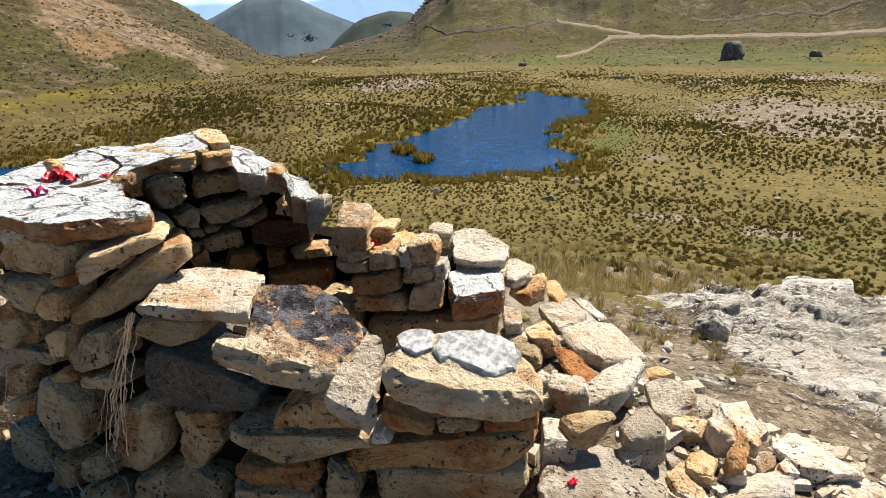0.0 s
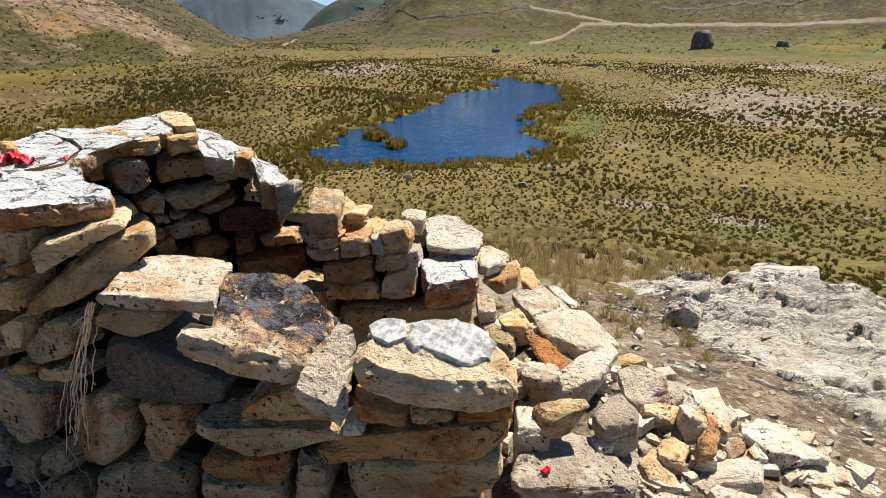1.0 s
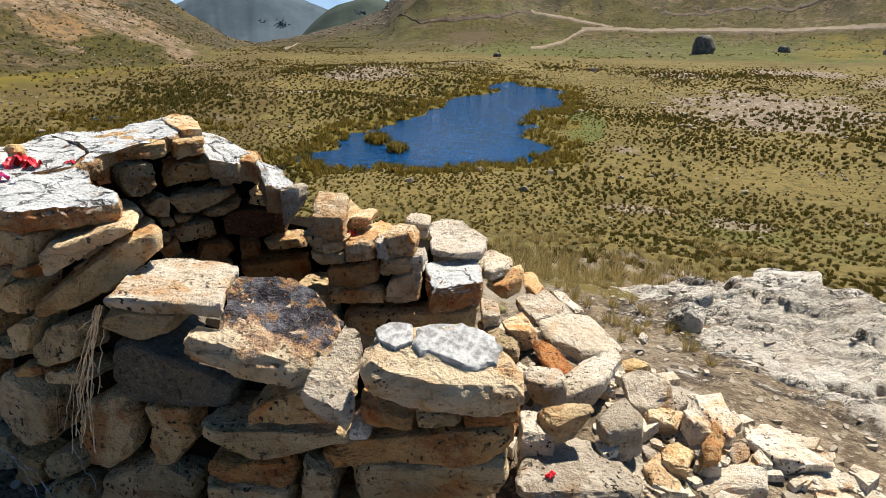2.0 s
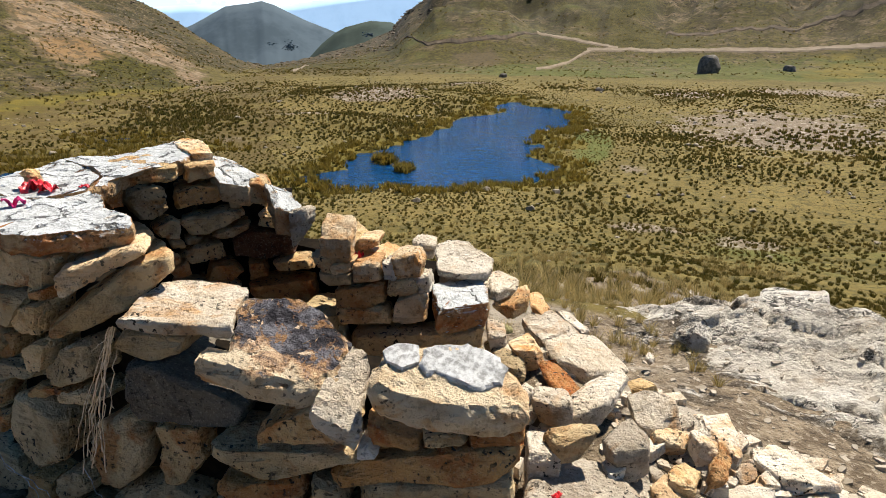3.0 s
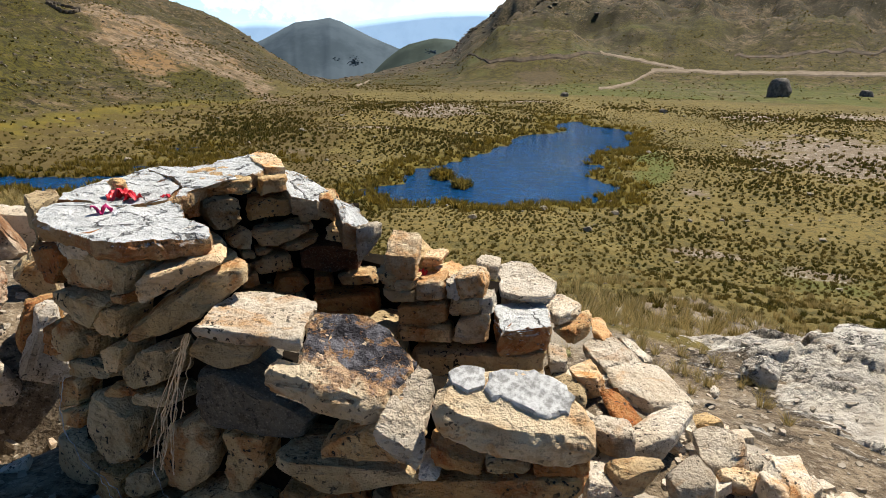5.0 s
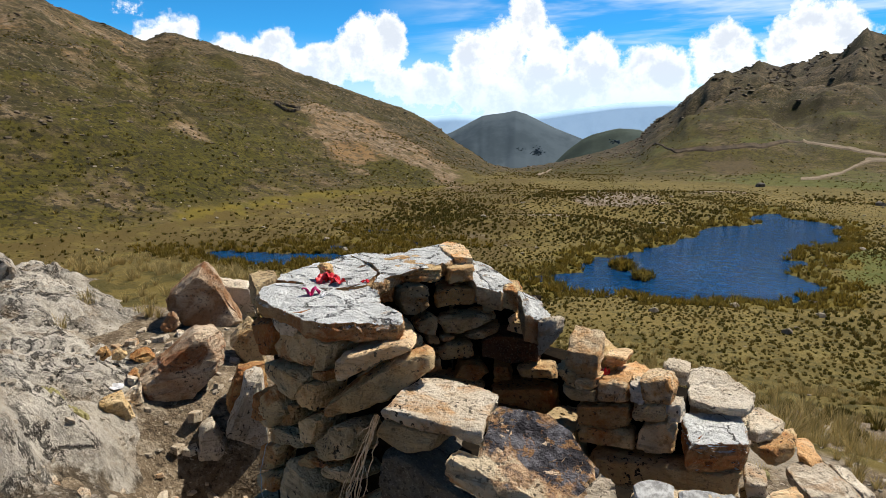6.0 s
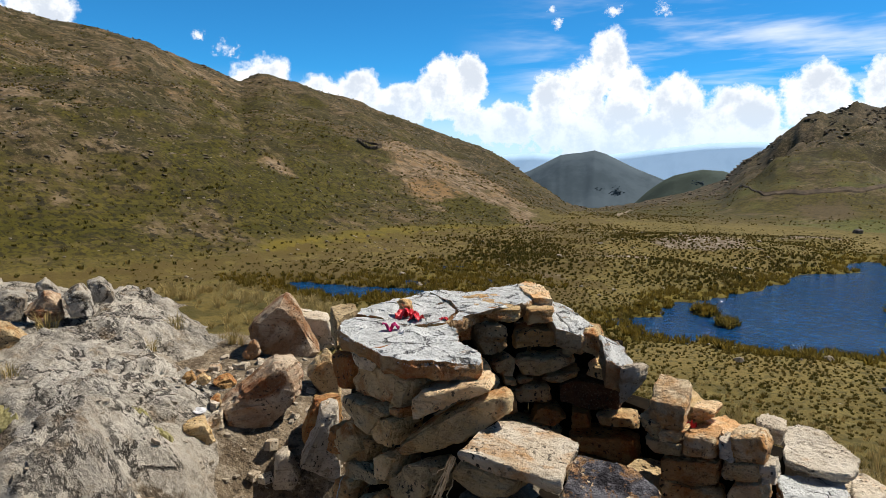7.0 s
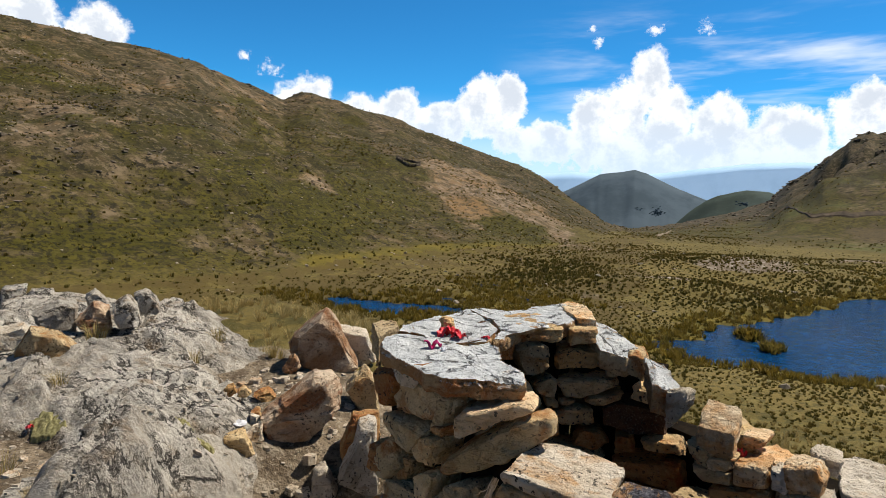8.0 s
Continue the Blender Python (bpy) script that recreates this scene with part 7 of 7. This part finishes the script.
def cushion(x, y, size, label, seed, flat=0.55):
    """A pad of moss that follows the rock, with a ragged edge."""
    bm = bmesh.new()
    rings, spokes = 14, 56
    rows, long_way = [], 0.6 if flat < 0.4 else 1.0
    for i in range(rings + 1):
        t, row = i / rings, []
        for k in range(spokes):
            a = 2 * math.pi * k / spokes
            c, n = math.cos(a), math.sin(a)
            out = 0.38 * size * t * (1 + 0.45 * noise.noise(Vector((c * 1.4, n * 1.4, seed))) + 0.22 * noise.noise(Vector((c * 4, n * 4, seed + 2))))
            px, py = x + out * c, y + out * n * long_way
            lump = 1 + 0.3 * noise.noise(Vector((px * 26, py * 26, seed))) + 0.3 * noise.noise(Vector((px * 60, py * 60, seed)))
            rise = size * flat * 0.34 * math.sqrt(max(0.0, 1 - t * t)) * lump - (0.05 if i == rings else 0.0)
            row.append((px, py, rise))
        rows.append(row)
    flat_list = [q for row in rows for q in row]
    qx, qy = np.array([q[0] for q in flat_list]), np.array([q[1] for q in flat_list])
    base = sum(surface(qx + dx, qy + dy) for dx, dy in ((0, 0), (0.09, 0), (-0.09, 0), (0, 0.09), (0, -0.09), (0.06, 0.06), (-0.06, -0.06))) / 7 + 0.008
    verts = [bm.verts.new((q[0] - x, q[1] - y, float(h) + q[2])) for q, h in zip(flat_list, base)]
    for i in range(rings):
        for k in range(spokes):
            m = (k + 1) % spokes
            quad = (verts[i * spokes + k], verts[(i + 1) * spokes + k], verts[(i + 1) * spokes + m], verts[i * spokes + m])
            bm.faces.new(quad if i else quad[:3])
    bmesh.ops.remove_doubles(bm, verts=bm.verts, dist=0.0004)
    bmesh.ops.recalc_face_normals(bm, faces=bm.faces)
    mesh = bpy.data.meshes.new("moss_cushion")
    bm.to_mesh(mesh)
    bm.free()
    mesh.materials.append(MOSS)
    mesh.shade_smooth()
    ob = tagged(new("moss_cushion", mesh), label, "moss")
    ob.location = (x, y, 0)


def grass_clump(x, y, size, label, blades=70):
    """One clump of dry grass."""
    tv, tf = tuft(rng, blades, 0.010, 0.7, 3, 0.7)
    mesh = bpy.data.meshes.new("grass_clump")
    mesh.from_pydata((tv * size).tolist(), [], tf.tolist())
    mesh.materials.append(ICHU)
    ob = tagged(new("grass_clump", mesh), label, "grass", "grass clumps")
    ob.location = (x, y, float(surface(np.array([x]), np.array([y]))[0]) - 0.01)


def stalk(way, thick, mat, label, name, category):
    """A dry stalk along a few points."""
    data = bpy.data.curves.new(name, "CURVE")
    data.dimensions, data.bevel_depth, data.bevel_resolution = "3D", thick, 1
    line = data.splines.new("POLY")
    pts = []
    for (a, b) in zip(way[:-1], way[1:]):
        for k in range(5):
            t = k / 5
            pts.append(Vector(a).lerp(Vector(b), t) + Vector((rng.uniform(-1, 1), rng.uniform(-1, 1), rng.uniform(-1, 1))) * 0.004)
    pts.append(Vector(way[-1]))
    line.points.add(len(pts) - 1)
    for p, q in zip(line.points, pts):
        p.co = (*q, 1)
        p.radius = rng.uniform(0.35, 0.8)
    data.materials.append(mat)
    return tagged(new(name, data), label, category, "dry stalks")


stalk(((-0.866, 1.479, 0.848), (-0.937, 1.492, 0.681), (-0.979, 1.500, 0.563), (-0.984, 1.501, 0.444), (-1.007, 1.505, 0.376)), 0.0040, STRAW, "dry straw stalk hanging down the wall", "dry_stalk", "grass")
stalk(((-0.876, 1.480, 0.830), (-0.926, 1.490, 0.664), (-0.960, 1.496, 0.527), (-0.961, 1.497, 0.447), (-0.964, 1.497, 0.366)), 0.0040, STRAW, "dry straw stalk hanging down the wall", "dry_stalk", "grass")
stalk(((-0.868, 1.479, 0.778), (-0.892, 1.484, 0.686), (-0.921, 1.489, 0.570)), 0.0025, STRAW, "dry straw stalk hanging down the wall", "dry_stalk", "grass")
stalk(((-0.868, 1.479, 0.838), (-0.905, 1.486, 0.801), (-0.943, 1.493, 0.767)), 0.0020, STRAW, "dry straw stalk hanging down the wall", "dry_stalk", "grass")
stalk(((-0.863, 1.478, 0.845), (-0.905, 1.486, 0.721), (-0.962, 1.497, 0.584), (-1.005, 1.505, 0.471), (-1.006, 1.505, 0.401)), 0.0030, STRAW, "dry straw stalk hanging down the wall", "dry_stalk", "grass")
stalk(((-0.871, 1.480, 0.837), (-0.916, 1.488, 0.683), (-0.939, 1.493, 0.568), (-0.991, 1.502, 0.423)), 0.0025, STRAW, "dry straw stalk hanging down the wall", "dry_stalk", "grass")
for k in range(6):
    a = rng.uniform(-0.035, 0.022)
    stalk(((-0.866 + a * 0.3, 1.478, 0.850), (-0.905 + a, 1.482, 0.74 + a), (-0.950 + 1.6 * a, 1.490, 0.58), (-0.975 + 2.2 * a, 1.494, rng.uniform(0.36, 0.52))), rng.uniform(0.0016, 0.0030), STRAW, "dry straw stalk hanging down the wall", "dry_stalk", "grass")
stalk(((-0.926, 1.490, 0.682), (-0.904, 1.486, 0.647), (-0.905, 1.486, 0.591)), 0.0020, STRAW, "dry straw stalk hanging down the wall", "dry_stalk", "grass")
stalk(((-1.326, 1.586, 0.626), (-1.364, 1.594, 0.522), (-1.357, 1.592, 0.420), (-1.301, 1.582, 0.318), (-1.196, 1.562, 0.247), (-1.139, 1.551, 0.127)), 0.0030, CORAL, "pale dead root creeping over the stones", "dead_root", "grass")
stalk(((-1.037, 1.521, 0.368), (-1.015, 1.517, 0.287), (-0.991, 1.513, 0.237), (-0.981, 1.511, 0.140)), 0.0020, CORAL, "pale dead root creeping over the stones", "dead_root", "grass")
stalk(((-1.309, 1.573, 0.339), (-1.242, 1.560, 0.285), (-1.207, 1.554, 0.214), (-1.190, 1.550, 0.150)), 0.0020, CORAL, "pale dead root creeping over the stones", "dead_root", "grass")
cushion(-3.33, 2.41, 0.18, "round olive moss cushion against the bedrock", 11.0, 0.7)
cushion(-4.22, 2.13, 0.34, "flat yellow-green moss cushion in a rock hollow", 12.0, 0.12)
cushion(-3.09, 2.37, 0.20, "flat yellow-green moss cushion on the bedrock", 13.0, 0.22)
cushion(1.99, 1.75, 0.25, "flat yellow-green moss cushion beside the rubble", 14.0, 0.15)
cushion(0.48, 3.55, 0.12, "small grey-green moss cushion between fallen stones", 15.0, 0.8)
grass_clump(-5.72, 3.43, 0.25, "dry yellow-green grass clump beside the bedrock rocks")
grass_clump(-4.75, 2.53, 0.15, "dry yellow-green grass clump in a bedrock hollow")
grass_clump(-3.86, 1.68, 0.16, "dry yellow-green grass clump at the foot of the bedrock")
grass_clump(-3.17, 1.45, 0.09, "dry yellow-green grass clump at the foot of the bedrock")
grass_clump(-4.63, 3.60, 0.15, "dry yellow-green grass clump on the trodden ground")
grass_clump(-4.80, 4.03, 0.18, "dry yellow-green grass clump on the trodden ground")
grass_clump(-4.51, 4.31, 0.12, "dry yellow-green grass clump beside the boulders")
grass_clump(0.49, 3.60, 0.09, "dry yellow-green grass clump between fallen stones")
grass_clump(1.04, 2.04, 0.05, "dry yellow-green grass clump among the fallen stones")
crumple("cloth_scrap", RED, (-4.46, 1.99, 0.00), 0.055, "small red cloth scrap on the bare ground", "cloth", 8.0, 0.5)
crumple("cloth_scrap", RED, (-4.30, 2.07, 0.04), 0.055, "small red cloth scrap on the bare ground", "cloth", 9.0, 0.5)
crumple("paper_scrap", WHITE, (-3.23, 2.77, 0.08), 0.12, "pale blue-white paper scrap on the ground", "paper", 9.5, 0.08)
plate(wall, (0.07, 1.33, 0.817), 0.022, (-0.04, 0.37), CORAL, ((-10, 5), (-5, 7), (2, 7), (9, 3), (11, 0), (9, -4), (4, -7), (-1, -5), (-5, -3), (-10, -2), (-11, 1)), 0.002, 0.7, "lichen_crust", 0.94, 0.013)
plate(wall, (-0.085, 1.362, 0.830), 0.024, (-0.04, 0.37), CORAL, ((-5, 1), (-2, 4), (4, 3), (4, -2), (0, -4), (-4, -2)), 0.002, 0.6, "lichen_crust")
block(None, (-1.42, 2.16, 1.085), -30, 0.05, BUFF, ((-3, -3), (3, -3), (3, 2), (1, 4), (-3, 3)))
